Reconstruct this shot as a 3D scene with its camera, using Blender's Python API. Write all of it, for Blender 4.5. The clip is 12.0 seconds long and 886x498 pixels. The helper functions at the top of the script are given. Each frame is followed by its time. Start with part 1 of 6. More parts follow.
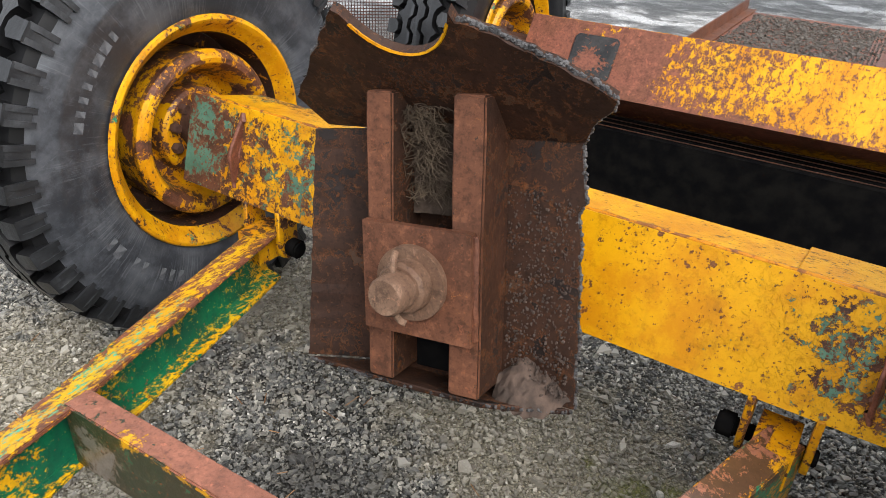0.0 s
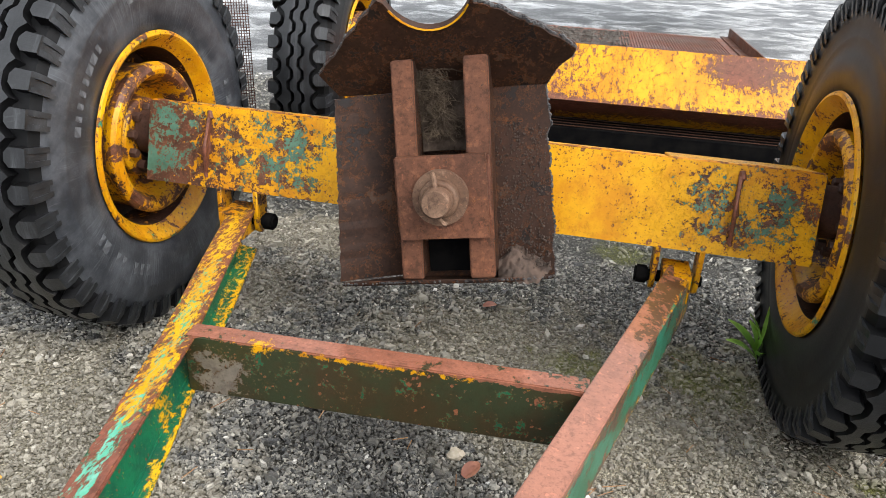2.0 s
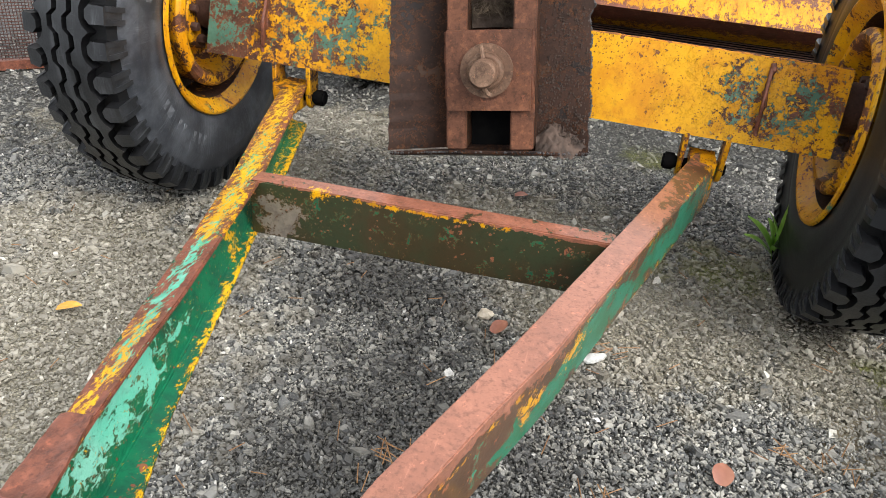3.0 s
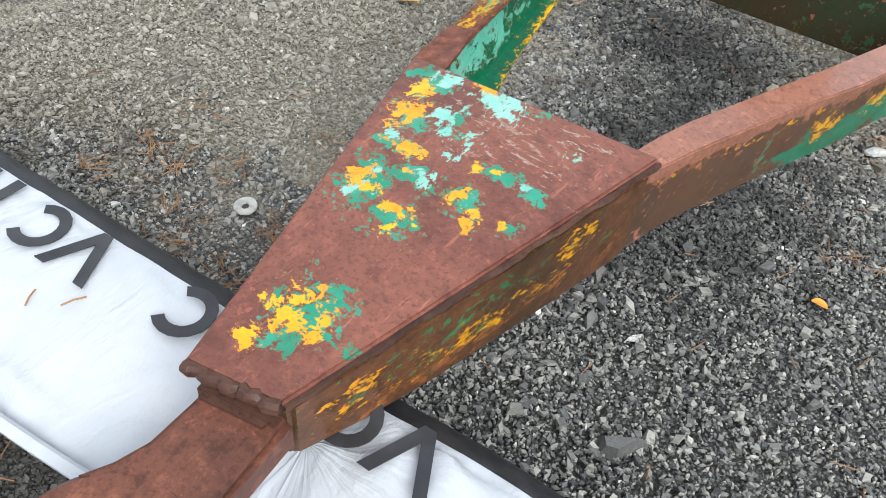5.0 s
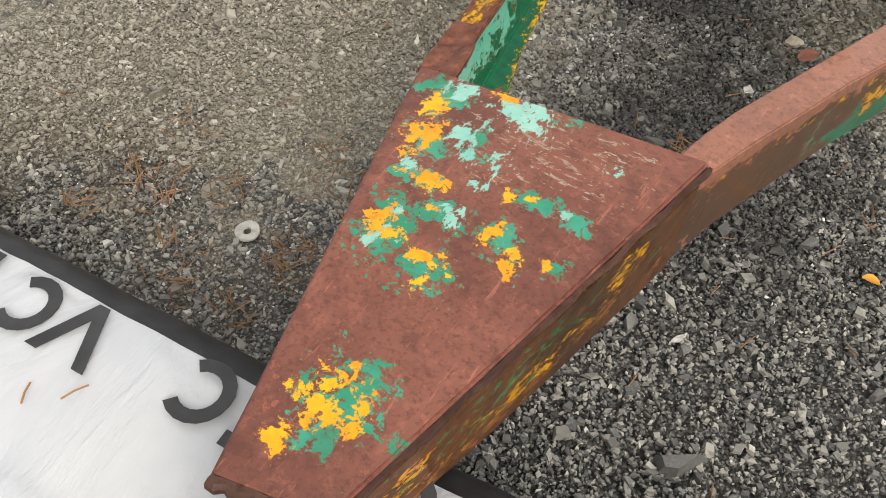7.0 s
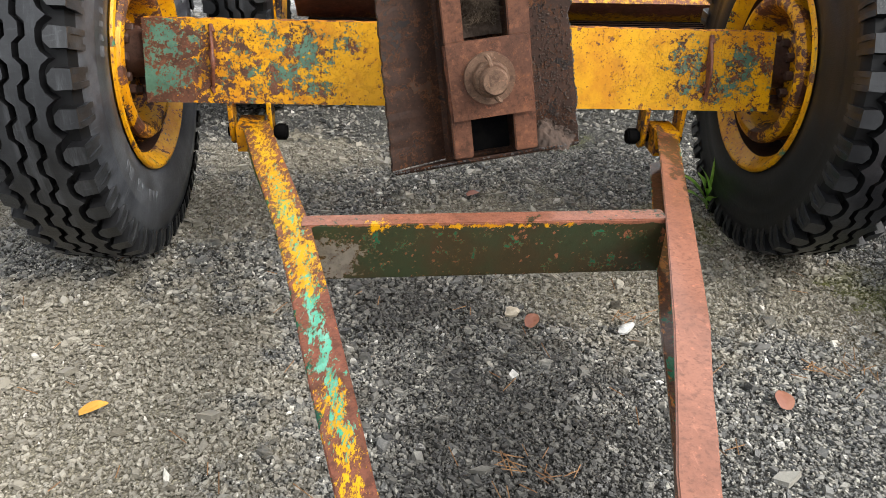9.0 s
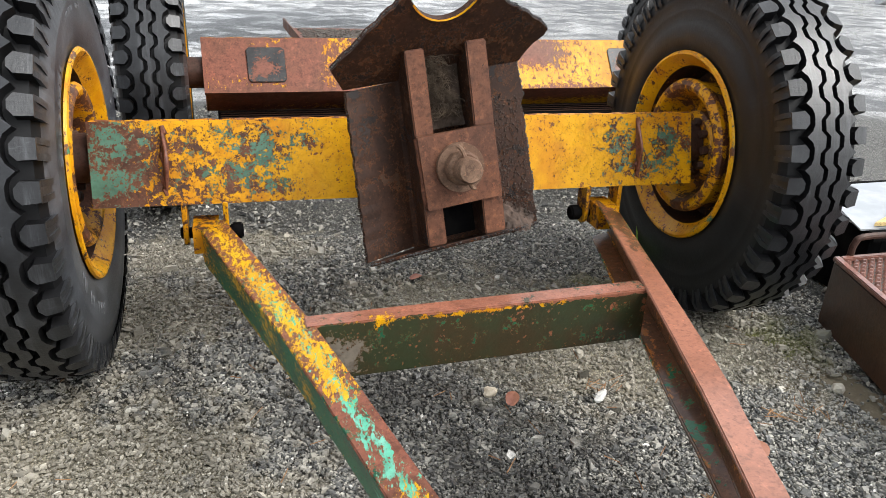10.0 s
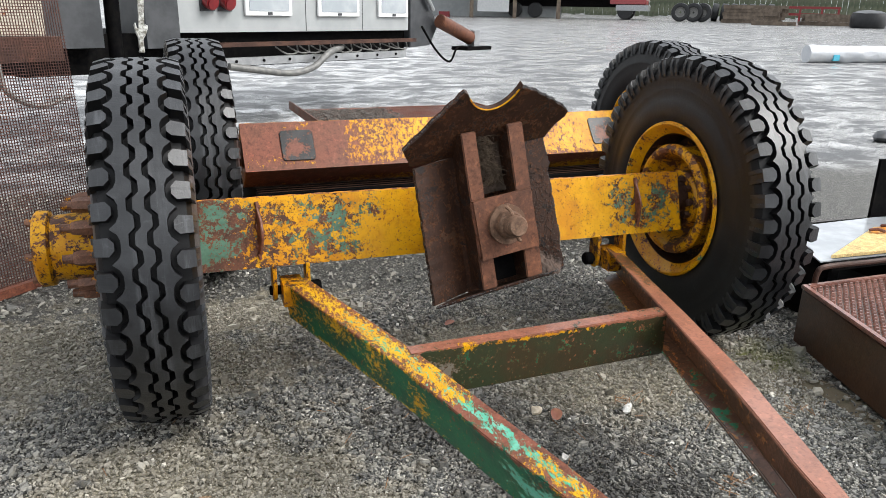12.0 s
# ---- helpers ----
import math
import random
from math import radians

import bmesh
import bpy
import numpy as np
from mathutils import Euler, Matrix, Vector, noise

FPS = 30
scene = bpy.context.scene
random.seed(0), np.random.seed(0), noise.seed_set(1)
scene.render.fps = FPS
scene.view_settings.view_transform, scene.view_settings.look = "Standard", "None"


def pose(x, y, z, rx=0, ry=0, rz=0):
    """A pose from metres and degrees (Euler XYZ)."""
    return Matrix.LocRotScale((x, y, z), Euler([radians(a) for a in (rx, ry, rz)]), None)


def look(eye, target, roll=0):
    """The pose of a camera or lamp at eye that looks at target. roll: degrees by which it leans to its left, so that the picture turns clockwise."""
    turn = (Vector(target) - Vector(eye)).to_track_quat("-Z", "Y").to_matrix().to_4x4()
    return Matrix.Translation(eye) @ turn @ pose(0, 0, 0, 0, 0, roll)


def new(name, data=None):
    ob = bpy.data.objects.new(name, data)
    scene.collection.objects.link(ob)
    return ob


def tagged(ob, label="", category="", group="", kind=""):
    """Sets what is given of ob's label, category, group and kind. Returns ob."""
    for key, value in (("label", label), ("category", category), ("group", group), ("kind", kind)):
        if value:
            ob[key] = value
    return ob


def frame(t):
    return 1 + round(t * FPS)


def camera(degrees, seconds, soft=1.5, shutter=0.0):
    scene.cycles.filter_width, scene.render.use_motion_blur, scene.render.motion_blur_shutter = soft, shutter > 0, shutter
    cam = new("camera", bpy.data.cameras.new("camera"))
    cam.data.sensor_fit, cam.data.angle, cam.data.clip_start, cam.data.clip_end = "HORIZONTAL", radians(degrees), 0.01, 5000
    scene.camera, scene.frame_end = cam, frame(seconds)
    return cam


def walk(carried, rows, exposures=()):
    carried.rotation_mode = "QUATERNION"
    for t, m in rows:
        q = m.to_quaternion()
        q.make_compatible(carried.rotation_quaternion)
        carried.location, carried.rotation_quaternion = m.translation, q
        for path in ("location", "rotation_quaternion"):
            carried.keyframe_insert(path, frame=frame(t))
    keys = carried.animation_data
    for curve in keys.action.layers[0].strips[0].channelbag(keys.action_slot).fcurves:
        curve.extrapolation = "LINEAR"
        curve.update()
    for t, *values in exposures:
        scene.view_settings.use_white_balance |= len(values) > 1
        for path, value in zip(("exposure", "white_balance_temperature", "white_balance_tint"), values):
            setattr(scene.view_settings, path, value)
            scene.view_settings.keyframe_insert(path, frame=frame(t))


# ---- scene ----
cam = camera(62.6, 12.0, soft=0.5)
PATH = [
    (0, (0.526, -1.004, 1.115), (-0.4, 0.48, 0.146), 3.0),
    (0.5, (0.461, -1.147, 1.125), (-0.273, 0.476, 0.216), 2.3),
    (1, (0.382, -1.255, 1.117), (-0.166, 0.469, 0.264), 2.3),
    (1.5, (0.348, -1.383, 1.101), (-0.064, 0.391, 0.276), 2.6),
    (2, (0.284, -1.588, 1.083), (-0.06, 0.189, 0.233), 3.3),
    (2.5, (0.284, -1.675, 1.058), (-0.048, 0.068, 0.135), 4.4),
    (2.7, (0.285, -1.709, 1.038), (-0.052, 0.015, 0.081), 5.0),
    (4.3, (0.325, -1.995, 0.986), (-0.299, -0.631, -0.337), 7.3),
    (4.5, (0.322, -2.017, 0.973), (-0.339, -0.704, -0.383), 7.5),
    (5, (0.308, -2.091, 0.941), (-0.428, -0.914, -0.499), 7.9),
    (5.5, (0.309, -2.125, 0.919), (-0.459, -1.071, -0.598), 7.6),
    (6, (0.299, -2.153, 0.892), (-0.476, -1.175, -0.671), 6.3),
    (6.5, (0.272, -2.117, 0.914), (-0.478, -1.117, -0.647), 4.8),
    (7, (0.203, -2.008, 0.933), (-0.473, -0.897, -0.586), 3.1),
    (7.5, (0.078, -1.876, 0.938), (-0.441, -0.585, -0.498), 2.3),
    (7.7, (0.038, -1.83, 0.954), (-0.399, -0.461, -0.436), 2.1),
    (9.3, (-0.29, -1.806, 1.017), (-0.011, -0.044, 0.113), 2.7),
    (9.5, (-0.36, -1.783, 1.007), (0.003, -0.015, 0.146), 2.9),
    (10, (-0.456, -1.778, 1.035), (0.063, -0.014, 0.251), 2.9),
    (10.5, (-0.615, -1.875, 1.057), (-0.004, -0.113, 0.333), 2.4),
    (11, (-0.738, -1.962, 1.094), (-0.086, -0.197, 0.417), 1.8),
    (11.5, (-0.78, -2.015, 1.117), (-0.123, -0.239, 0.475), 1.4),
    (12, (-0.805, -2.047, 1.12), (-0.164, -0.256, 0.502), 1.1),
]
walk(cam, [(t, look(eye, target, roll)) for t, eye, target, roll in PATH],
     exposures=[(0, 0.55, 6500, 10), (2.7, 0.72, 6450, 9), (4.3, 0.58, 6150, 9), (5.5, 0.20, 6000, 7), (6.5, 0.05, 6550, 9), (7.7, 0.20, 7200, 11), (9.3, 0.66, 6500, 9), (12, 0.54, 6450, 9)])

# ---- world and light: bright overcast sky after rain ----
world = bpy.data.worlds.new("overcast")
scene.world = world
world.use_nodes = True
wn = world.node_tree
wn.nodes.clear()
SUN_EL, SUN_ROT = 46.0, 122.0
sky = wn.nodes.new("ShaderNodeTexSky")
sky.sky_type = "NISHITA"
sky.sun_disc = False
sky.sun_elevation, sky.sun_rotation = radians(SUN_EL), radians(SUN_ROT)
sky.air_density, sky.dust_density, sky.ozone_density = 1.0, 4.0, 1.0
hsv = wn.nodes.new("ShaderNodeHueSaturation")
hsv.inputs["Saturation"].default_value = 0.18
bg = wn.nodes.new("ShaderNodeBackground")
bg.inputs["Strength"].default_value = 0.19
wout = wn.nodes.new("ShaderNodeOutputWorld")
wn.links.new(sky.outputs[0], hsv.inputs["Color"])
veil = wn.nodes.new("ShaderNodeMix")  # cloud evens the sky out
veil.data_type = "RGBA"
veil.inputs[0].default_value = 0.55
veil.inputs[7].default_value = (6.2, 6.5, 6.9, 1.0)
wn.links.new(hsv.outputs[0], veil.inputs[6])
wn.links.new(veil.outputs[2], bg.inputs["Color"])
wn.links.new(bg.outputs[0], wout.inputs["Surface"])

sun_data = bpy.data.lights.new("sun", "SUN")
sun_data.energy, sun_data.angle, sun_data.color = 2.5, radians(40), (1.0, 0.97, 0.93)
sun = new("sun", sun_data)
sun_dir = Vector((math.sin(radians(SUN_ROT)) * math.cos(radians(SUN_EL)), math.cos(radians(SUN_ROT)) * math.cos(radians(SUN_EL)), math.sin(radians(SUN_EL))))
sun.matrix_world = look(sun_dir * 30, (0, 0, 0))
scene.view_settings.exposure = 0.0


# ---- node helpers ----
class Net:
    """A material with short ways to add nodes."""

    def __init__(self, name):
        self.m = bpy.data.materials.new(name)
        self.m.use_nodes = True
        self.t = self.m.node_tree
        self.b = self.t.nodes["Principled BSDF"]
        self.xyz = self.t.nodes.new("ShaderNodeTexCoord").outputs["Object"]

    def put(self, socket, value):
        if isinstance(value, bpy.types.NodeSocket):
            self.t.links.new(value, socket)
        else:
            socket.default_value = value

    def math(self, op, a, b=0.0, c=0.0, clamp=False):
        n = self.t.nodes.new("ShaderNodeMath")
        n.operation, n.use_clamp = op, clamp
        for s, v in zip(n.inputs, (a, b, c)):
            self.put(s, v)
        return n.outputs[0]

    def vec(self, op, a, b=(0, 0, 0)):
        n = self.t.nodes.new("ShaderNodeVectorMath")
        n.operation = op
        self.put(n.inputs[0], a)
        self.put(n.inputs[1], b)
        return n.outputs["Value"] if op in ("LENGTH", "DISTANCE", "DOT_PRODUCT") else n.outputs[0]

    def noise(self, scale, detail=4.0, rough=0.55, at=None, stretch=None, warp=0.0):
        n = self.t.nodes.new("ShaderNodeTexNoise")
        at = self.xyz if at is None else at
        if stretch:
            at = self.vec("MULTIPLY", at, stretch)
        self.put(n.inputs["Vector"], at)
        n.inputs["Scale"].default_value, n.inputs["Detail"].default_value = scale, detail
        n.inputs["Roughness"].default_value, n.inputs["Distortion"].default_value = rough, warp
        return n.outputs[0]

    def cells(self, scale, feature="F1", out="Distance", at=None, rnd=1.0):
        n = self.t.nodes.new("ShaderNodeTexVoronoi")
        n.feature = feature
        self.put(n.inputs["Vector"], self.xyz if at is None else at)
        n.inputs["Scale"].default_value, n.inputs["Randomness"].default_value = scale, rnd
        return n.outputs[out]

    def step(self, v, lo, hi, a=0.0, b=1.0):
        n = self.t.nodes.new("ShaderNodeMapRange")
        n.interpolation_type = "SMOOTHSTEP"
        for s, x in zip(n.inputs, (v, lo, hi, a, b)):
            self.put(s, x)
        return n.outputs[0]

    def mix(self, f, a, b):
        n = self.t.nodes.new("ShaderNodeMix")
        n.data_type = "RGBA"
        self.put(n.inputs[0], f)
        for s, v in ((n.inputs[6], a), (n.inputs[7], b)):
            self.put(s, (*v, 1.0) if isinstance(v, tuple) and len(v) == 3 else v)
        return n.outputs[2]

    def mixv(self, f, a, b):
        n = self.t.nodes.new("ShaderNodeMix")
        self.put(n.inputs[0], f)
        self.put(n.inputs[2], a)
        self.put(n.inputs[3], b)
        return n.outputs[0]

    def ramp(self, v, stops):
        n = self.t.nodes.new("ShaderNodeValToRGB")
        self.put(n.inputs[0], v)
        e = n.color_ramp.elements
        while len(e) < len(stops):
            e.new(0.5)
        for el, (p, c) in zip(e, stops):
            el.position, el.color = p, (*c, 1.0)
        return n.outputs[0]

    def bump(self, height, strength=0.4, dist=0.002):
        n = self.t.nodes.new("ShaderNodeBump")
        n.inputs["Strength"].default_value, n.inputs["Distance"].default_value = strength, dist
        self.put(n.inputs["Height"], height)
        self.put(self.b.inputs["Normal"], n.outputs[0])

    def field(self, blobs):
        """The largest of several soft spots: (centre, radii)."""
        best = None
        for c, r in blobs:
            p = self.vec("MULTIPLY", self.vec("SUBTRACT", self.xyz, c), tuple(1.0 / a for a in r))
            f = self.math("SUBTRACT", 1.0, self.vec("LENGTH", p))
            best = f if best is None else self.math("MAXIMUM", best, f)
        return self.math("MAXIMUM", best, -1.0)

    def lane(self, points, half):
        """1 on a line through points in the plan, 0 at the distance half, less beyond."""
        flat, best = self.vec("MULTIPLY", self.xyz, (1, 1, 0)), None
        for a, b in zip(points, points[1:]):
            d = Vector((b[0] - a[0], b[1] - a[1], 0))
            rel = self.vec("SUBTRACT", flat, (a[0], a[1], 0))
            t = self.math("DIVIDE", self.vec("DOT_PRODUCT", rel, tuple(d)), d.length_squared, clamp=True)
            off = self.vec("LENGTH", self.vec("SUBTRACT", rel, self.vec("MULTIPLY", t, tuple(d))))
            best = off if best is None else self.math("MINIMUM", best, off)
        return self.math("SUBTRACT", 1.0, self.math("DIVIDE", best, half))

    def span(self, name, lo, hi, soft):
        """0 between lo and hi on an axis, falling to -1 outside."""
        v = self.axis(name)
        return self.math("SUBTRACT", self.math("MULTIPLY", self.step(v, lo - soft, lo), self.step(v, hi + soft, hi)), 1.0)

    def most(self, *fields):
        best = fields[0]
        for f in fields[1:]:
            best = self.math("MAXIMUM", best, f)
        return self.math("MAXIMUM", best, -1.0)

    def random(self):
        return self.t.nodes.new("ShaderNodeNewGeometry").outputs["Random Per Island"]

    def axis(self, name):
        n = self.t.nodes.new("ShaderNodeSeparateXYZ")
        self.put(n.inputs[0], self.xyz)
        return n.outputs[name]

    def done(self, color, rough, metal=0.0, coat=0.0, spec=None):
        self.put(self.b.inputs["Base Color"], color if isinstance(color, bpy.types.NodeSocket) else (*color, 1.0))
        self.put(self.b.inputs["Roughness"], rough)
        self.put(self.b.inputs["Metallic"], metal)
        self.put(self.b.inputs["Coat Weight"], coat)
        self.b.inputs["Coat Roughness"].default_value = 0.15
        if spec is not None:
            self.put(self.b.inputs["Specular IOR Level"], spec)
        return self.m


RUST_DARK, RUST, RUST_ORANGE, PRIMER = (0.042, 0.020, 0.014), (0.130, 0.050, 0.027), (0.36, 0.12, 0.025), (0.185, 0.064, 0.040)
YELLOW, YELLOW_DEEP, GREEN, TEAL, AQUA = (0.62, 0.305, 0.002), (0.50, 0.20, 0.002), (0.004, 0.115, 0.050), (0.045, 0.21, 0.145), (0.17, 0.44, 0.33)


def steel(name, base, under, layers, rough=0.48, wet=0.05, grain=140.0, chips=0.3, scratch=0.0, relief=0.8, mottle=1.0):
    """Painted or rusted steel: base colours (two), then paint layers that have partly come off.
    A layer: colour, second colour, size of its flakes, share that is left (0..1), spots that kept it (or a function of the net), push of the spots,
    spots that lost it, stretch of its flakes."""
    k = Net(name)
    big, fine = k.noise(6.0, 5.0), k.noise(grain, 5.0, 0.7)
    col = k.mix(k.step(big, 0.35, 0.68), base, under)
    mid = k.noise(38.0, 7.0, 0.74)
    col = k.mix(k.math("MULTIPLY", k.step(mid, 0.5, 0.64), 0.6 * mottle), col, tuple(c * 0.36 for c in under))
    col = k.mix(k.math("MULTIPLY", k.step(mid, 0.47, 0.36), 0.5 * mottle), col, tuple(min(1.0, c * 1.7) for c in base))
    col = k.mix(k.math("MULTIPLY", k.step(fine, 0.48, 0.68), 0.6), col, tuple(c * 0.35 for c in base))
    glow = k.noise(60.0, 6.0, 0.7, at=k.vec("ADD", k.xyz, (5.1, 0.4, 2.2)))
    col = k.mix(k.math("MULTIPLY", k.step(glow, 0.60, 0.66), 0.5), col, tuple(c * (1.5 + a) for a, c in zip(RUST_ORANGE, base)))
    if scratch:
        lines = k.noise(10.0, 5.0, 0.7, stretch=(14.0, 1.5, 6.0), warp=0.25)
        col = k.mix(k.math("MULTIPLY", k.step(lines, 0.60, 0.68), scratch), col, tuple(min(1.0, c * 2.2 + 0.01) for c in base))
    height = k.math("ADD", k.math("MULTIPLY", fine, 0.8), k.math("MULTIPLY", mid, 0.9))
    rgh = k.mixv(k.step(big, 0.3, 0.7), rough + 0.14, rough - 0.06)
    for i, layer in enumerate(layers):
        c1, c2, size, left, spots, push = layer[:6]
        lost = layer[6] if len(layer) > 6 else None
        stretch = layer[7] if len(layer) > 7 else (1.0, 1.0, 1.0)
        at = k.vec("ADD", k.vec("MULTIPLY", k.xyz, stretch), (3.7 * i + 1.3, 1.9 * i, 0.7 * i))
        n = k.noise(size, 12.0, 0.74, at=at, warp=0.3)
        n = k.math("ADD", n, k.math("MULTIPLY", k.math("SUBTRACT", k.noise(size * 4.2, 6.0, 0.7, at=at, warp=0.4), 0.5), 0.42))
        edge = 0.5 + 0.40 * (0.5 - left)
        if spots:
            n = k.math("ADD", n, k.math("MULTIPLY", spots(k) if callable(spots) else k.field(spots), push))
        if lost:
            n = k.math("SUBTRACT", n, k.math("MULTIPLY", k.math("MAXIMUM", k.field(lost), 0.0), 0.32))
        mask = k.step(n, edge - 0.005, edge + 0.005)
        tone = k.noise(9.0, 7.0, 0.7, at=at)
        c = k.mix(k.step(tone, 0.40, 0.62), c1, c2)
        c = k.mix(k.math("MULTIPLY", k.step(k.noise(70.0, 6.0, 0.72, at=at), 0.50, 0.68), 0.45), c, tuple(v * 0.55 for v in c2))
        # round rust pits in two sizes, crowded in places
        crowd = k.step(k.noise(7.0, 4.0, 0.6, at=at), 0.36, 0.66)
        for scale, amount in ((58.0, 0.12), (150.0, 0.30)):
            shake = k.noise(scale * 2.2, 4.0, 0.7, at=at)
            cell = k.t.nodes.new("ShaderNodeTexVoronoi")
            k.put(cell.inputs["Vector"], k.vec("ADD", at, k.math("MULTIPLY", k.math("SUBTRACT", shake, 0.5), 2.0 / scale)))
            cell.inputs["Scale"].default_value = scale
            parts = k.t.nodes.new("ShaderNodeSeparateColor")
            k.put(parts.inputs[0], cell.outputs["Color"])
            chosen = k.math("LESS_THAN", parts.outputs[0], k.math("MULTIPLY", crowd, amount * (0.4 + chips)))
            near = k.math("LESS_THAN", cell.outputs["Distance"], k.math("ADD", 0.14, k.math("MULTIPLY", parts.outputs[1], 0.34)))
            mask = k.math("MULTIPLY", mask, k.math("SUBTRACT", 1.0, k.math("MULTIPLY", chosen, near)))
        halo = k.step(n, edge - 0.045, edge)
        col = k.mix(k.math("MULTIPLY", halo, 0.22), col, RUST_ORANGE)
        col = k.mix(mask, col, c)
        rgh = k.mixv(mask, rgh, rough - 0.06)
        height = k.math("ADD", height, k.math("MULTIPLY", mask, 1.0))
    streak = k.noise(14.0, 7.0, 0.7, stretch=(1.0, 1.0, 0.25))
    col = k.mix(k.math("MULTIPLY", k.step(streak, 0.56, 0.72), 0.32 * mottle), col, tuple(c * 0.6 for c in RUST))
    k.bump(height, relief, 0.0012)
    return k.done(col, rgh, 0.0, wet, spec=0.22)


# ---- mesh helpers ----
def obj(name, bm, material, parent=None, at=None, smooth=None, label="", mods=()):
    me = bpy.data.meshes.new(name)
    bm.normal_update()
    bm.to_mesh(me)
    bm.free()
    if smooth is not None:
        me.polygons.foreach_set("use_smooth", [True] * len(me.polygons))
        me.set_sharp_from_angle(angle=radians(smooth))
    for m in material if isinstance(material, (list, tuple)) else [material]:
        me.materials.append(m)
    ob = new(name, me)
    if parent:
        ob.parent = parent
    if at is not None:
        ob.matrix_basis = at
    if label:
        ob["label"] = label
    return ob


def part(name, bm, material, parent, label="", at=None, smooth=35):
    return obj(name, bm, material, parent, at, smooth, label)


def thing(name, label, category, at=None, group="", kind=""):
    ob = new(name)
    ob.empty_display_size = 0.05
    if at is not None:
        ob.matrix_basis = at
    return tagged(ob, label, category, group, kind)


def bevelled(bm, w, seg=2):
    if w > 0:
        es = [e for e in bm.edges if len(e.link_faces) == 2 and e.calc_face_angle(0.0) > 0.5]
        bmesh.ops.bevel(bm, geom=es, offset=w, segments=seg, affect="EDGES", clamp_overlap=True)
    return bm


def box(x0, x1, y0, y1, z0, z1, w=0.0, seg=2, bm=None):
    b = bmesh.new()
    vs = [b.verts.new((x, y, z)) for z in (z0, z1) for y in (y0, y1) for x in (x0, x1)]
    for f in ((0, 2, 3, 1), (4, 5, 7, 6), (0, 1, 5, 4), (2, 6, 7, 3), (0, 4, 6, 2), (1, 3, 7, 5)):
        b.faces.new([vs[i] for i in f])
    bevelled(b, w, seg)
    return join(bm, b)


def join(bm, b):
    if bm is None:
        return b
    me = bpy.data.meshes.new("join")
    b.to_mesh(me)
    b.free()
    bm.from_mesh(me)
    bpy.data.meshes.remove(me)
    return bm


def turned(b, m):
    b.transform(m)
    return b


def prism(points, depth, w=0.0, seg=1, bm=None, m=None):
    """A flat outline (x, z) of some thickness along y, from y = 0 to y = depth."""
    b = bmesh.new()
    a = [b.verts.new((x, 0, z)) for x, z in points]
    c = [b.verts.new((x, depth, z)) for x, z in points]
    n = len(points)
    b.faces.new(a)
    b.faces.new(c[::-1])
    for i in range(n):
        b.faces.new((a[i], c[i], c[(i + 1) % n], a[(i + 1) % n]))
    bmesh.ops.recalc_face_normals(b, faces=b.faces)
    bevelled(b, w, seg)
    if m is not None:
        b.transform(m)
    return join(bm, b)


def lathe(profile, seg=64, bm=None, m=None, closed=False):
    """Turns (x, r) round the x axis."""
    b = bmesh.new()
    rings = []
    for x, r in profile:
        if r < 1e-5:
            rings.append([b.verts.new((x, 0, 0))])
        else:
            rings.append([b.verts.new((x, r * math.cos(2 * math.pi * i / seg), r * math.sin(2 * math.pi * i / seg))) for i in range(seg)])
    pairs = list(zip(rings, rings[1:])) + ([(rings[-1], rings[0])] if closed else [])
    for p, q in pairs:
        for i in range(seg):
            j = (i + 1) % seg
            f = [p[i % len(p)], p[j % len(p)], q[j % len(q)], q[i % len(q)]]
            f = [v for n, v in enumerate(f) if v not in f[:n]]
            if len(f) > 2:
                b.faces.new(f)
    bmesh.ops.recalc_face_normals(b, faces=b.faces)
    if m is not None:
        b.transform(m)
    return join(bm, b)


def rod(a, c, r, seg=12, bm=None, r2=None, w=0.0):
    """A round bar from a to c."""
    a, c = Vector(a), Vector(c)
    b = bmesh.new()
    d = c - a
    bmesh.ops.create_cone(b, cap_ends=True, segments=seg, radius1=r, radius2=r if r2 is None else r2, depth=d.length)
    bevelled(b, w, 2)
    b.transform(Matrix.Translation((a + c) / 2) @ d.to_track_quat("Z", "Y").to_matrix().to_4x4())
    return join(bm, b)


def tube(points, r, seg=8, bm=None):
    """A bent round bar through points."""
    b = bmesh.new()
    pts = [Vector(p) for p in points]
    rings = []
    for i, p in enumerate(pts):
        d = (pts[min(i + 1, len(pts) - 1)] - pts[max(i - 1, 0)]).normalized()
        q = d.to_track_quat("Z", "Y")
        rr = r[i] if isinstance(r, (list, tuple)) else r
        rings.append([b.verts.new(p + q @ Vector((rr * math.cos(2 * math.pi * k / seg), rr * math.sin(2 * math.pi * k / seg), 0))) for k in range(seg)])
    for p, q in zip(rings, rings[1:]):
        for k in range(seg):
            b.faces.new((p[k], p[(k + 1) % seg], q[(k + 1) % seg], q[k]))
    b.faces.new(rings[0][::-1])
    b.faces.new(rings[-1])
    return join(bm, b)


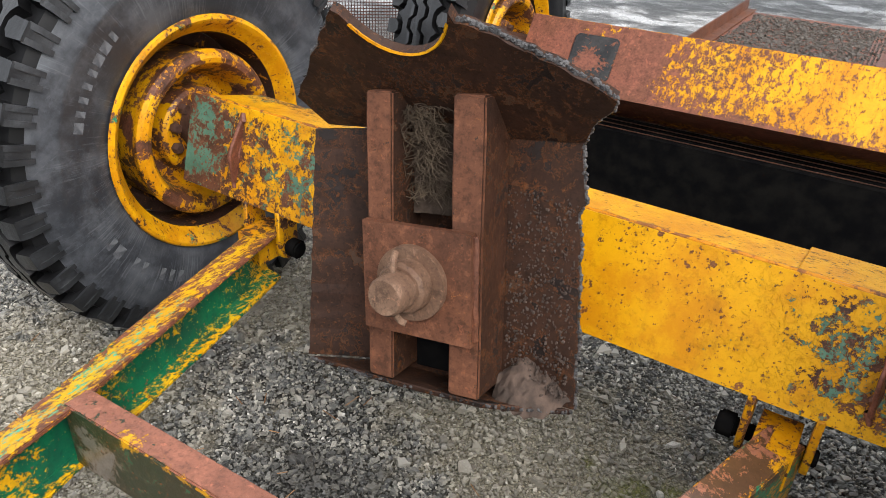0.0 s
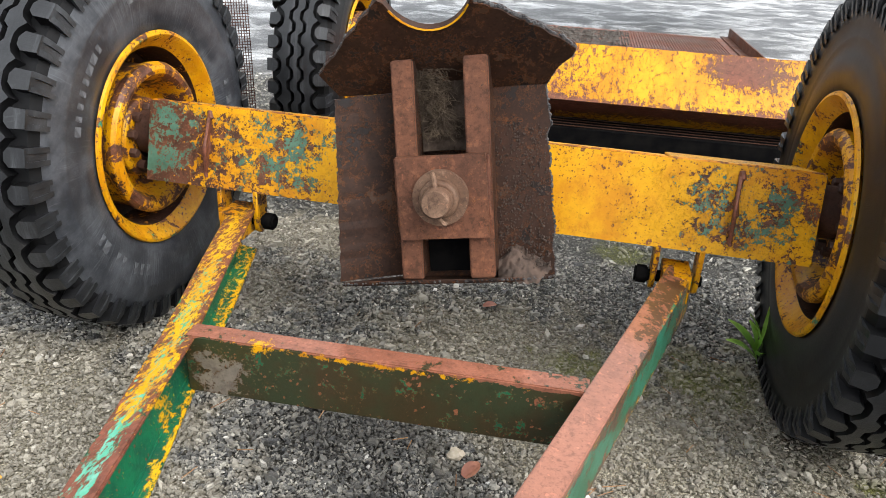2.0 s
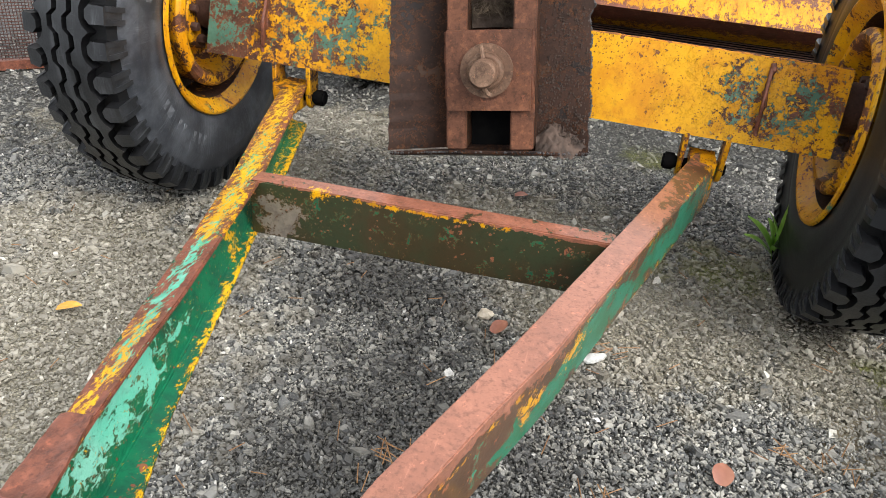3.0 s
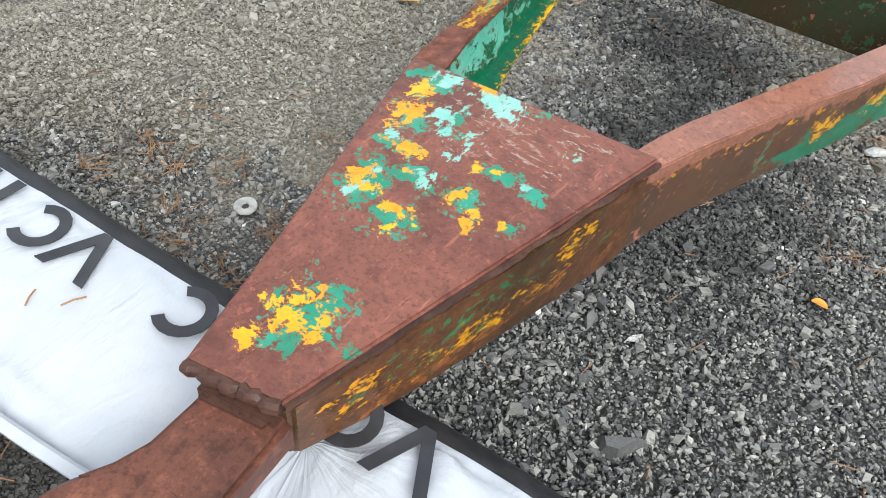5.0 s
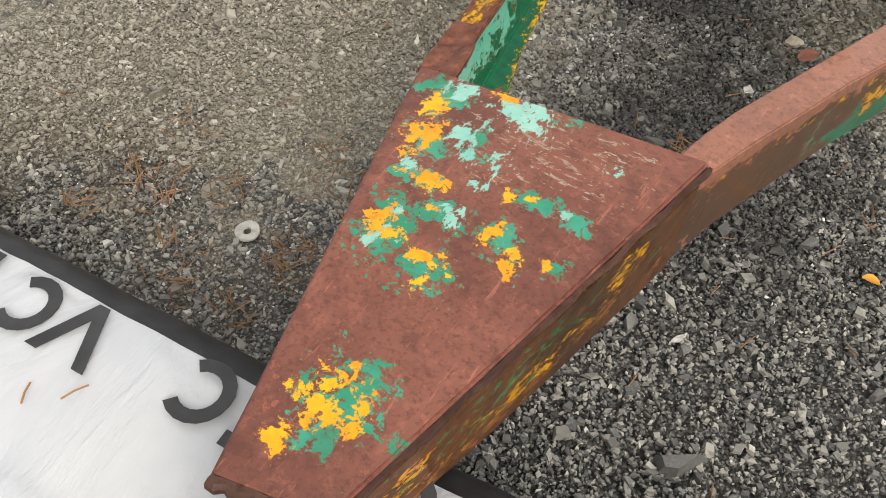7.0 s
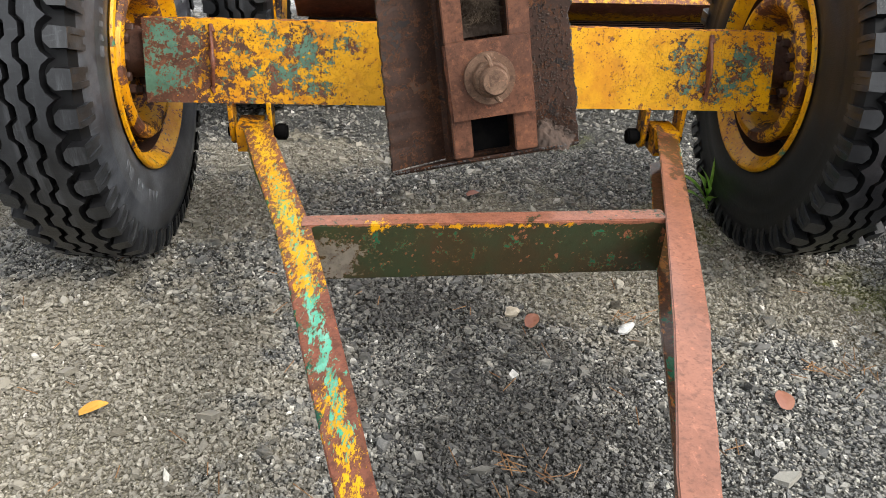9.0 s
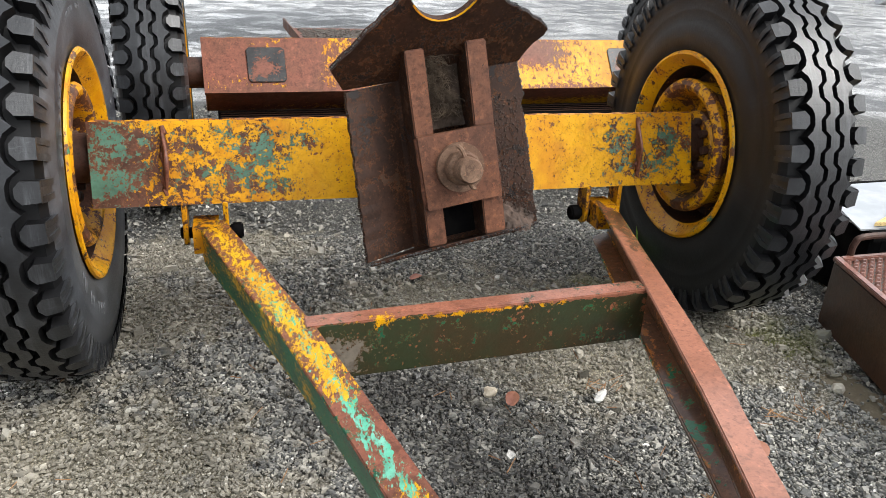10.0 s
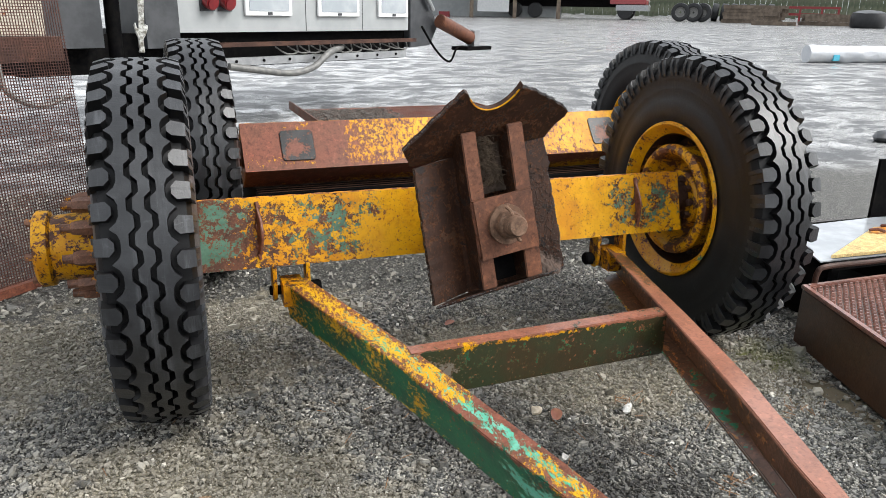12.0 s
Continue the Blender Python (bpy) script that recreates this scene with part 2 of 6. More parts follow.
def curve(points, n=8):
    """Points of a smooth line through the given ones."""
    p = [Vector(q) for q in points]
    p = [p[0] * 2 - p[1]] + p + [p[-1] * 2 - p[-2]]
    out = []
    for i in range(1, len(p) - 2):
        for s in range(n):
            t = s / n
            out.append(0.5 * (2 * p[i] + (p[i + 1] - p[i - 1]) * t + (2 * p[i - 1] - 5 * p[i] + 4 * p[i + 1] - p[i + 2]) * t * t + (3 * p[i] - p[i - 1] - 3 * p[i + 1] + p[i + 2]) * t ** 3))
    return out + [p[-2]]


def ragged(bm, amount, scale=40.0, seed=0.0):
    """Unevenness on a mesh: worn, battered edges."""
    for v in bm.verts:
        v.co += noise.noise_vector(v.co * scale + Vector((seed, seed * 2, seed * 3))) * amount
    return bm


def hexnut(x0, x1, r, bm=None, m=None):
    return lathe([(x0, 0), (x0, r), (x0 + (x1 - x0) * 0.8, r), (x1, r * 0.82), (x1, 0)], 6, bm, m)


# ---- materials ----
# sandy worn places, mossy places and brown needle litter on the gravel: centre, radii
SANDY = [((0.45, -0.25, 0.0), (0.5, 0.35, 9.0)), ((-0.80, -0.85, 0.0), (0.60, 0.95, 9.0)), ((-1.15, -1.35, 0.0), (0.5, 0.6, 9.0)), ((-0.98, -0.40, 0.0), (0.40, 0.32, 9.0)), ((-0.68, -1.18, 0.0), (0.42, 0.34, 9.0)), ((0.72, 0.0, 0.0), (0.3, 0.35, 9.0)), ((-0.62, -0.45, 0.0), (0.26, 0.22, 9.0)), ((-0.80, 0.22, 0.0), (0.5, 0.30, 9.0)), ((0.15, 0.10, 0.0), (0.55, 0.35, 9.0)), ((0.92, -0.25, 0.0), (0.3, 0.4, 9.0)), ((-1.40, 0.45, 0.0), (0.4, 0.5, 9.0)), ((-0.55, 0.65, 0.0), (0.45, 0.3, 9.0))]
MOSSY = [((0.66, 0.12, 0.0), (0.22, 0.24, 9.0)), ((1.08, -0.25, 0.0), (0.20, 0.20, 9.0)), ((0.46, 0.83, 0.0), (0.2, 0.2, 9.0)), ((0.40, 0.08, 0.0), (0.30, 0.16, 9.0))]
BROWN = [((-0.55, -2.12, 0.0), (0.7, 0.28, 9.0)), ((0.05, -2.25, 0.0), (0.5, 0.25, 9.0)), ((-0.80, -1.52, 0.0), (0.45, 0.20, 9.0)), ((-0.45, -1.60, 0.0), (0.3, 0.2, 9.0))]


def ground_tints(k, col, sand, strength):
    """Sand, moss and needle litter over a gravel colour."""
    rough = k.math("MULTIPLY", k.math("SUBTRACT", k.noise(11.0, 6.0, 0.7), 0.5), 2.6)
    bare = k.step(k.math("ADD", k.field(SANDY), rough), 0.05, 0.55)
    bare = k.math("MAXIMUM", bare, k.math("MULTIPLY", k.step(k.noise(1.7, 5.0, 0.62), 0.60, 0.72), 0.6))
    col = k.mix(k.math("MULTIPLY", bare, strength), col, sand)
    moss = k.step(k.math("ADD", k.field(MOSSY), rough), 0.30, 0.85)
    col = k.mix(k.math("MULTIPLY", moss, strength), col, (0.165, 0.17, 0.035))
    brown = k.step(k.math("ADD", k.field(BROWN), rough), 0.1, 0.8)
    col = k.mix(k.math("MULTIPLY", brown, strength * 0.5), col, (0.075, 0.05, 0.03))
    # darker ground inside the drawbar and in front of the bale
    dark_inside = k.step(k.math("ADD", k.field([((0.05, -0.85, 0.0), (0.42, 0.55, 9.0)), ((-0.15, -0.30, 0.0), (0.3, 0.2, 9.0))]), rough), -0.1, 0.7)
    col = k.mix(k.math("MULTIPLY", dark_inside, 0.72), col, (0.034, 0.032, 0.030))
    dark_front = k.step(k.math("ADD", k.field([((-0.45, -2.18, 0.0), (0.8, 0.34, 9.0)), ((-0.95, -2.0, 0.0), (0.5, 0.3, 9.0)), ((0.05, -2.25, 0.0), (0.5, 0.25, 9.0))]), rough), -0.3, 0.4)
    col = k.mix(k.math("MULTIPLY", dark_front, 0.80), col, (0.022, 0.019, 0.015))
    return col, bare


def gravel_material():
    k = Net("gravel_bed")
    pos = k.t.nodes.new("ShaderNodeNewGeometry").outputs["Position"]
    k.xyz = pos
    cell = k.cells(165.0, out="Color")
    n = k.t.nodes.new("ShaderNodeSeparateColor")
    k.put(n.inputs[0], cell)
    stone = k.ramp(n.outputs[0], ((0.0, (0.022, 0.022, 0.022)), (0.45, (0.070, 0.068, 0.062)), (0.8, (0.17, 0.163, 0.144)), (1.0, (0.34, 0.33, 0.29))))
    sand = k.mix(k.step(k.noise(150.0, 6.0, 0.75), 0.36, 0.62), (0.12, 0.104, 0.072), (0.44, 0.395, 0.29))
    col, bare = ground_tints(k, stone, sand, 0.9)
    dist = k.cells(165.0)
    gap = k.step(dist, 0.25, 0.65)
    col = k.mix(k.math("MULTIPLY", gap, k.mixv(bare, 0.75, 0.40)), col, (0.028, 0.026, 0.022))
    # far from the gravel the yard is wet, worn asphalt with mud and sheets of water
    sep = k.t.nodes.new("ShaderNodeSeparateXYZ")
    k.put(sep.inputs[0], pos)
    far = k.step(k.math("ADD", k.math("ADD", sep.outputs[1], k.math("MULTIPLY", sep.outputs[0], 0.12)), k.math("MULTIPLY", k.noise(0.8, 4.0), 1.3)), 3.0, 4.1)
    along = k.vec("MULTIPLY", pos, (0.8, 1.0, 1.0))
    crumb = k.math("ADD", k.math("MULTIPLY", k.noise(60.0, 4.0, 0.7), 0.5), k.math("MULTIPLY", k.noise(17.0, 7.0, 0.75), 0.5))
    speckle = k.math("SUBTRACT", crumb, 0.5)
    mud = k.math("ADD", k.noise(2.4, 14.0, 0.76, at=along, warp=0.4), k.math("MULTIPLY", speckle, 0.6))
    # pale wet silt, with the sky's sheen on it painted into the grey
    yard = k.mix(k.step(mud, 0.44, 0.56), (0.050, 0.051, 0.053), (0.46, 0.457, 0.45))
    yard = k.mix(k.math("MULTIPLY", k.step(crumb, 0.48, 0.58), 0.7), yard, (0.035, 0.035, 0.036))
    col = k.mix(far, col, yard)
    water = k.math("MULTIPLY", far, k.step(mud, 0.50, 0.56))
    puddle = k.step(k.math("ADD", k.vec("LENGTH", k.vec("MULTIPLY", k.vec("SUBTRACT", pos, (0.99, -0.54, 0.0)), (7.5, 5.0, 0.0))), k.math("MULTIPLY", k.math("SUBTRACT", k.noise(22.0, 5.0), 0.5), 1.4)), 1.0, 0.9)
    col = k.mix(k.math("MULTIPLY", puddle, 0.8), col, (0.20, 0.165, 0.115))
    rough = k.mixv(far, k.mixv(k.noise(30.0, 3.0), 0.75, 0.45), 0.42)
    rough = k.mixv(k.math("MAXIMUM", water, puddle), rough, 0.14)
    height = k.math("SUBTRACT", k.math("MULTIPLY", k.math("SUBTRACT", 1.0, dist), 1.0), k.math("MULTIPLY", bare, 0.3))
    height = k.mixv(far, height, k.math("ADD", k.math("MULTIPLY", crumb, 1.2), mud))
    height = k.mixv(k.math("MULTIPLY", k.math("MAXIMUM", water, puddle), 0.93), height, 0.5)
    k.bump(height, 0.9, 0.006)
    return k.done(col, rough)


def stone_material():
    k = Net("gravel_stone")
    r = k.random()
    base = k.ramp(r, ((0.0, (0.034, 0.036, 0.039)), (0.45, (0.138, 0.136, 0.128)), (0.78, (0.288, 0.276, 0.242)), (0.93, (0.33, 0.315, 0.275)), (0.985, (0.48, 0.46, 0.40)), (1.0, (0.72, 0.70, 0.66))))
    col = k.mix(k.math("MULTIPLY", k.step(k.noise(240.0, 5.0, 0.7), 0.46, 0.66), 0.45), base, (0.24, 0.23, 0.20))
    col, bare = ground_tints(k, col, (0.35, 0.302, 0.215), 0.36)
    k.bump(k.noise(420.0, 4.0, 0.7), 0.5, 0.001)
    return k.done(col, k.mixv(r, 0.30, 0.6))


def rubber_material(name, deep, dusty, scuffed, rough, radial=0.35, spec=0.5, worn=0.55, relief=0.25):
    k = Net(name)
    dust = k.noise(9.0, 7.0, 0.7)
    col = k.mix(k.step(dust, 0.42, 0.68), deep, dusty)
    # fine scuffs that run out from the hub
    flat = k.vec("MULTIPLY", k.xyz, (0.0, 1.0, 1.0))
    ray = k.vec("ADD", k.vec("MULTIPLY", k.vec("NORMALIZE", flat), (0.0, 1.0, 1.0)), k.vec("MULTIPLY", flat, (0.0, 0.10, 0.10)))
    lines = k.math("ADD", k.noise(70.0, 5.0, 0.7, at=ray), k.math("MULTIPLY", k.math("SUBTRACT", k.noise(7.0, 6.0, 0.7), 0.5), 0.9))
    col = k.mix(k.math("MULTIPLY", k.step(lines, 0.54, 0.70), radial), col, scuffed)
    scuff = k.noise(3.0, 7.0, 0.74, stretch=(9.0, 1.0, 1.0))
    col = k.mix(k.math("MULTIPLY", k.step(scuff, 0.52, 0.74), worn), col, scuffed)
    scratch = k.noise(22.0, 5.0, 0.74, stretch=(1.0, 6.0, 1.0), warp=0.4)
    col = k.mix(k.math("MULTIPLY", k.step(scratch, 0.60, 0.68), 0.2), col, scuffed)
    k.bump(k.math("ADD", k.noise(160.0, 4.0), k.math("ADD", k.math("MULTIPLY", lines, 1.2), k.math("MULTIPLY", k.noise(12.0, 4.0, stretch=(6.0, 1.0, 1.0)), 2.0))), relief, 0.0012)
    return k.done(col, k.mixv(dust, rough, rough + 0.2), spec=spec)


def plain(name, a, b, rough, scale=20.0, metal=0.0, bump=0.15, coat=0.0, spec=None):
    k = Net(name)
    n = k.noise(scale, 6.0, 0.6)
    k.bump(k.noise(scale * 8, 4.0, 0.6), bump, 0.001)
    return k.done(k.mix(k.step(n, 0.35, 0.68), a, b), k.mixv(n, rough - 0.1, rough + 0.1), metal, coat, spec)


def foil_material():
    k = Net("white_foil")
    n = k.noise(5.0, 5.0)
    col = k.mix(k.step(n, 0.4, 0.7), (0.435, 0.45, 0.475), (0.495, 0.50, 0.505))
    col = k.mix(k.math("MULTIPLY", k.step(k.noise(30.0, 6.0, 0.7), 0.66, 0.74), 0.5), col, (0.45, 0.38, 0.24))
    wr = k.noise(7.0, 6.0, 0.6, stretch=(1.0, 0.35, 1.0), warp=1.6)
    fold = k.math("ABSOLUTE", k.math("SUBTRACT", k.noise(5.0, 4.0, 0.55, stretch=(1.0, 0.5, 1.0), warp=0.8), 0.5))
    # creases that run out from the place where the head presses
    rel = k.vec("SUBTRACT", k.vec("MULTIPLY", k.xyz, (1, 1, 0)), (0.05, 0.01, 0.0))
    near = k.step(k.vec("LENGTH", rel), 0.32, 0.06)
    rays = k.noise(2.6, 3.0, 0.5, at=k.vec("ADD", k.vec("NORMALIZE", rel), k.vec("MULTIPLY", rel, (0.25, 0.25, 0.25))))
    rays = k.math("ABSOLUTE", k.math("SUBTRACT", rays, 0.5))
    height = k.math("SUBTRACT", wr, k.math("MULTIPLY", fold, 2.5))
    k.bump(k.math("SUBTRACT", height, k.math("MULTIPLY", k.math("MULTIPLY", rays, near), 1.0)), 0.75, 0.012)
    return k.done(col, 0.36)


M_GROUND, M_STONE, M_RUBBER, M_FOIL = gravel_material(), stone_material(), rubber_material("tyre_rubber", (0.005, 0.0052, 0.006), (0.010, 0.0104, 0.0115), (0.036, 0.038, 0.042), 0.32, 0.22, 0.42, 0.35), foil_material()
# light and shade in the colour: scuffed tread tops paler, grooves near black
M_TREAD = rubber_material("tread_top_lit", (0.009, 0.0097, 0.0113), (0.022, 0.0233, 0.0262), (0.085, 0.089, 0.097), 0.27, 0.0, 0.55, 0.6, 0.35)
# a tyre that has dried: grey dust and scuffs on the sidewall
M_DUSTY = rubber_material("dusty_rubber", (0.019, 0.021, 0.026), (0.064, 0.069, 0.079), (0.15, 0.158, 0.172), 0.28, 0.34, 0.65, worn=0.4)
M_GROOVE_SHADE = plain("groove_shade", (0.003, 0.003, 0.0033), (0.008, 0.008, 0.009), 0.5, 12.0, spec=0.22)
# front beam: yellow over teal over rust; the ends have lost more of it
M_BEAM = steel("beam_paint", RUST, RUST_DARK, [
    ((0.085, 0.175, 0.125), (0.055, 0.115, 0.078), 24.0, 0.32, [((-0.76, -0.08, -0.05), (0.12, 0.5, 0.10)), ((-0.73, -0.08, 0.05), (0.09, 0.5, 0.07)), ((0.66, -0.08, -0.02), (0.25, 0.5, 0.15)), ((-0.40, -0.08, 0.0), (0.2, 0.5, 0.2))], 0.12),
    (YELLOW, YELLOW_DEEP, 34.0, 0.66, [((0.2, -0.08, 0.0), (0.5, 0.6, 0.5)), ((-0.2, -0.08, -0.03), (0.18, 0.6, 0.3)), ((0.0, -0.01, 0.08), (3.0, 0.06, 0.03))], 0.12,
     [((-0.80, -0.08, -0.02), (0.15, 0.1, 0.2)), ((0.62, -0.09, -0.06), (0.16, 0.02, 0.06)), ((0.72, -0.09, 0.0), (0.09, 0.02, 0.09)), ((0.56, -0.09, 0.0), (0.10, 0.02, 0.10)), ((-0.40, -0.09, 0.0), (0.10, 0.02, 0.09)), ((-0.30, -0.09, 0.03), (0.05, 0.02, 0.06)), ((-0.46, -0.09, -0.06), (0.08, 0.02, 0.05)), ((-0.36, -0.09, -0.08), (0.07, 0.02, 0.04))])], chips=1.1)
M_REAR = steel("rear_beam_paint", PRIMER, RUST, [
    (YELLOW, YELLOW_DEEP, 52.0, 0.50, [((0.15, -0.08, -0.02), (0.55, 0.4, 0.3)), ((0.75, -0.08, 0.0), (0.3, 0.4, 0.4))], 0.12, [((0.0, -0.02, -0.13), (3.0, 0.09, 0.05)), ((-0.66, -0.08, 0.0), (0.10, 0.2, 0.2)), ((-0.95, -0.08, 0.04), (0.12, 0.2, 0.1)), ((0.35, -0.08, 0.05), (0.2, 0.2, 0.1))], (1.0, 1.0, 0.7))], chips=0.6)
M_RIM = steel("rim_paint", RUST, RUST_DARK, [(TEAL, GREEN, 16.0, 0.3, None, 0), (YELLOW, YELLOW_DEEP, 17.0, 0.70, None, 0)], wet=0.12, chips=0.9)
M_DRUM = steel("drum_paint", RUST, RUST_DARK, [(YELLOW, YELLOW_DEEP, 15.0, 0.50, None, 0)], wet=0.1, chips=1.2)
M_RUSTY = steel("brown_rust", RUST, (0.10, 0.042, 0.027), [], rough=0.55, wet=0.05)
M_RUSTDARK = steel("dark_rust", RUST_DARK, (0.085, 0.040, 0.026), [], rough=0.55, wet=0.1)
M_RUSTRED = steel("red_rust", (0.17, 0.060, 0.036), (0.11, 0.040, 0.025), [(YELLOW_DEEP, YELLOW, 30.0, 0.03, None, 0)], rough=0.5, wet=0.15, scratch=0.3)
M_RUSTDEEP = steel("deep_red_rust", (0.150, 0.055, 0.033), (0.082, 0.032, 0.021), [((0.30, 0.10, 0.02), (0.36, 0.14, 0.02), 40.0, 0.05, None, 0)], rough=0.5, wet=0.12, scratch=0.25, relief=1.2)
M_EDGEWELD = steel("edge_weld_paint", RUST, (0.24, 0.09, 0.02), [(YELLOW_DEEP, (0.42, 0.15, 0.004), 30.0, 0.55, None, 0)], wet=0.1, chips=0.8)
M_LUG = steel("lug_paint", RUST, RUST_DARK, [(YELLOW, YELLOW_DEEP, 26.0, 0.56, None, 0)], wet=0.12, chips=1.0)
M_NUT = steel("nut_rust", (0.19, 0.095, 0.060), (0.11, 0.048, 0.030), [(YELLOW_DEEP, (0.5, 0.2, 0.01), 30.0, 0.26, None, 0)], rough=0.5, wet=0.12)
# rust darkened for the shade in the gap between rim and drum
M_WELL = steel("rim_well_rust_shade", RUST_DARK, (0.03, 0.016, 0.012), [(YELLOW_DEEP, (0.3, 0.12, 0.01), 16.0, 0.25, None, 0)])
M_BLACK = plain("black_steel_and_shade", (0.003, 0.003, 0.0035), (0.008, 0.0075, 0.007), 0.9, spec=0.03)
M_BITUMEN = plain("burnt_edge", (0.018, 0.017, 0.018), (0.09, 0.085, 0.085), 0.42, 60.0, bump=0.9)
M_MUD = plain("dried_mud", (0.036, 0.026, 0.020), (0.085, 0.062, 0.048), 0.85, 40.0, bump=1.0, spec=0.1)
M_STRAW = plain("dry_straw", (0.040, 0.029, 0.020), (0.105, 0.078, 0.054), 0.8, spec=0.15)
M_INK = plain("black_print", (0.018, 0.018, 0.02), (0.035, 0.035, 0.037), 0.4)
M_GREYFOIL = plain("grey_foil", (0.42, 0.44, 0.46), (0.55, 0.56, 0.57), 0.4, 8.0)


# ---- ground: one sheet to the horizon, rising gently across the yard ----
def ground_z(x, y):
    d = max(0.0, math.hypot(x, y) - 4.0)
    return 0.019 * d * min(1.0, d / 4.0)


def make_ground():
    bm = bmesh.new()
    rs = [0.0, 0.4, 0.8, 1.2, 1.6, 2.0, 2.5, 3.0, 3.5, 4.0, 5.0, 6.0, 7.0, 8.5, 10.0, 13.0, 17.0, 22.0, 30.0, 45.0, 70.0, 120.0, 250.0, 600.0, 1500.0]
    seg, rings = 72, []
    for r in rs:
        ring = []
        for i in range(seg if r else 1):
            a = 2 * math.pi * i / seg
            x, y = r * math.cos(a), r * math.sin(a)
            z = ground_z(x, y) if r < 130 else ground_z(125, 0)
            z += 0.012 * noise.noise(Vector((x * 1.3, y * 1.3, 0))) - 0.006 if r < 20 else 0
            ring.append(bm.verts.new((x, y, z)))
        rings.append(ring)
    for p, q in zip(rings, rings[1:]):
        for i in range(seg):
            f = [p[i % len(p)], q[i], q[(i + 1) % seg], p[(i + 1) % len(p)]]
            bm.faces.new([v for n, v in enumerate(f) if v not in f[:n]])
    g = obj("ground", bm, M_GROUND, smooth=60)
    return tagged(g, "grey crushed-stone gravel turning into wet muddy yard", "ground", kind="structure")


make_ground()


def scatter(name, count, area, size, seed, material, label, keep=None, flat=0.38, corners=4):
    """Many small broken stones as one loose layer."""
    rng = np.random.default_rng(seed)
    x0, x1, y0, y1 = area
    xy = np.stack([rng.uniform(x0, x1, count), rng.uniform(y0, y1, count)], 1)
    if keep is not None:
        xy = xy[keep(xy, rng)]
    n = len(xy)
    s = size * np.exp(rng.normal(0.0, 0.37, n))
    # a flat chip: an uneven three- or four-cornered top face on a wider foot
    turn = np.arange(corners) * 2 * np.pi / corners
    ring = np.stack([np.cos(turn), np.sin(turn), 0 * turn], 1)
    foot = np.repeat(ring[None], n, 0) * rng.uniform(0.75, 1.25, (n, corners, 1)) + rng.uniform(-0.35, 0.35, (n, corners, 3)) * (1, 1, 0)
    top = foot * (rng.uniform(0.60, 0.92, (n, 1, 1)) * (1, 1, 0)) + rng.uniform(-0.12, 0.12, (n, corners, 3)) * (1, 1, 1.6) + (0, 0, 1.0)
    v = np.concatenate([foot - (0, 0, 0.7), top], 1)
    v *= np.stack([s * rng.uniform(0.8, 1.6, n), s * rng.uniform(0.6, 1.1, n), s * flat * rng.uniform(0.6, 1.5, n)], 1)[:, None, :]
    a, t = rng.uniform(0, 2 * np.pi, n), rng.normal(0, 0.24, (n, 2))
    c, d = np.cos(a)[:, None], np.sin(a)[:, None]
    x, y, z = v[..., 0].copy(), v[..., 1].copy(), v[..., 2].copy()
    z2 = z + x * t[:, :1] + y * t[:, 1:]
    v[..., 0], v[..., 1], v[..., 2] = x * c - y * d, x * d + y * c, z2
    v[..., 0] += xy[:, :1]
    v[..., 1] += xy[:, 1:]
    v[..., 2] += (s * 0.18)[:, None]
    m = corners
    tris = np.array([(m, m + i, m + i + 1) for i in range(1, m - 1)] + [q for i in range(m) for q in ((i, (i + 1) % m, m + (i + 1) % m), (i, m + (i + 1) % m, m + i))])
    f = (tris[None] + (np.arange(n) * 2 * m)[:, None, None]).reshape(-1, 3)
    me = bpy.data.meshes.new(name)
    me.vertices.add(n * 2 * m)
    me.vertices.foreach_set("co", v.reshape(-1))
    me.loops.add(f.size)
    me.loops.foreach_set("vertex_index", f.reshape(-1).astype(np.int32))
    me.polygons.add(len(f))
    me.polygons.foreach_set("loop_start", np.arange(0, f.size, 3, dtype=np.int32))
    me.polygons.foreach_set("loop_total", np.full(len(f), 3, np.int32))
    me.polygons.foreach_set("use_smooth", np.zeros(len(f), bool))
    me.update(calc_edges=True)
    me.materials.append(material)
    return tagged(new(name, me), label, "gravel", kind="stuff")


def worn(xy, rng):
    """Fewer stones on the sandy worn places."""
    w = np.array([noise.noise(Vector((a * 1.1, b * 1.1, 3.0))) for a, b in xy])
    bare = np.zeros(len(xy))
    for c, r in SANDY:
        bare = np.maximum(bare, 1.0 - np.hypot((xy[:, 0] - c[0]) / r[0], (xy[:, 1] - c[1]) / r[1]))
    return rng.uniform(0, 1, len(xy)) < np.clip(0.95 - 0.6 * w - 0.6 * bare, 0.48, 1.0)


LABEL = "dark grey crushed-stone gravel, wet"
scatter("gravel", 215000, (-1.35, 1.0, -2.3, -0.45), 0.0028, 3, M_STONE, LABEL, worn, flat=0.45)
scatter("gravel", 95000, (-1.5, 1.35, -0.45, 0.75), 0.0034, 5, M_STONE, LABEL, worn, flat=0.45)
scatter("gravel", 36000, (-2.4, 2.6, 0.0, 3.0), 0.0060, 7, M_STONE, LABEL, worn, corners=3)
scatter("gravel", 12000, (-2.2, 2.4, -2.6, -0.4), 0.0054, 6, M_STONE, LABEL, worn, flat=0.48)
scatter("gravel", 2200, (-1.15, 1.3, -2.35, 0.6), 0.0074, 8, M_STONE, LABEL, worn, flat=0.48)


# ---- wheels and axles ----
PITCHES = 40


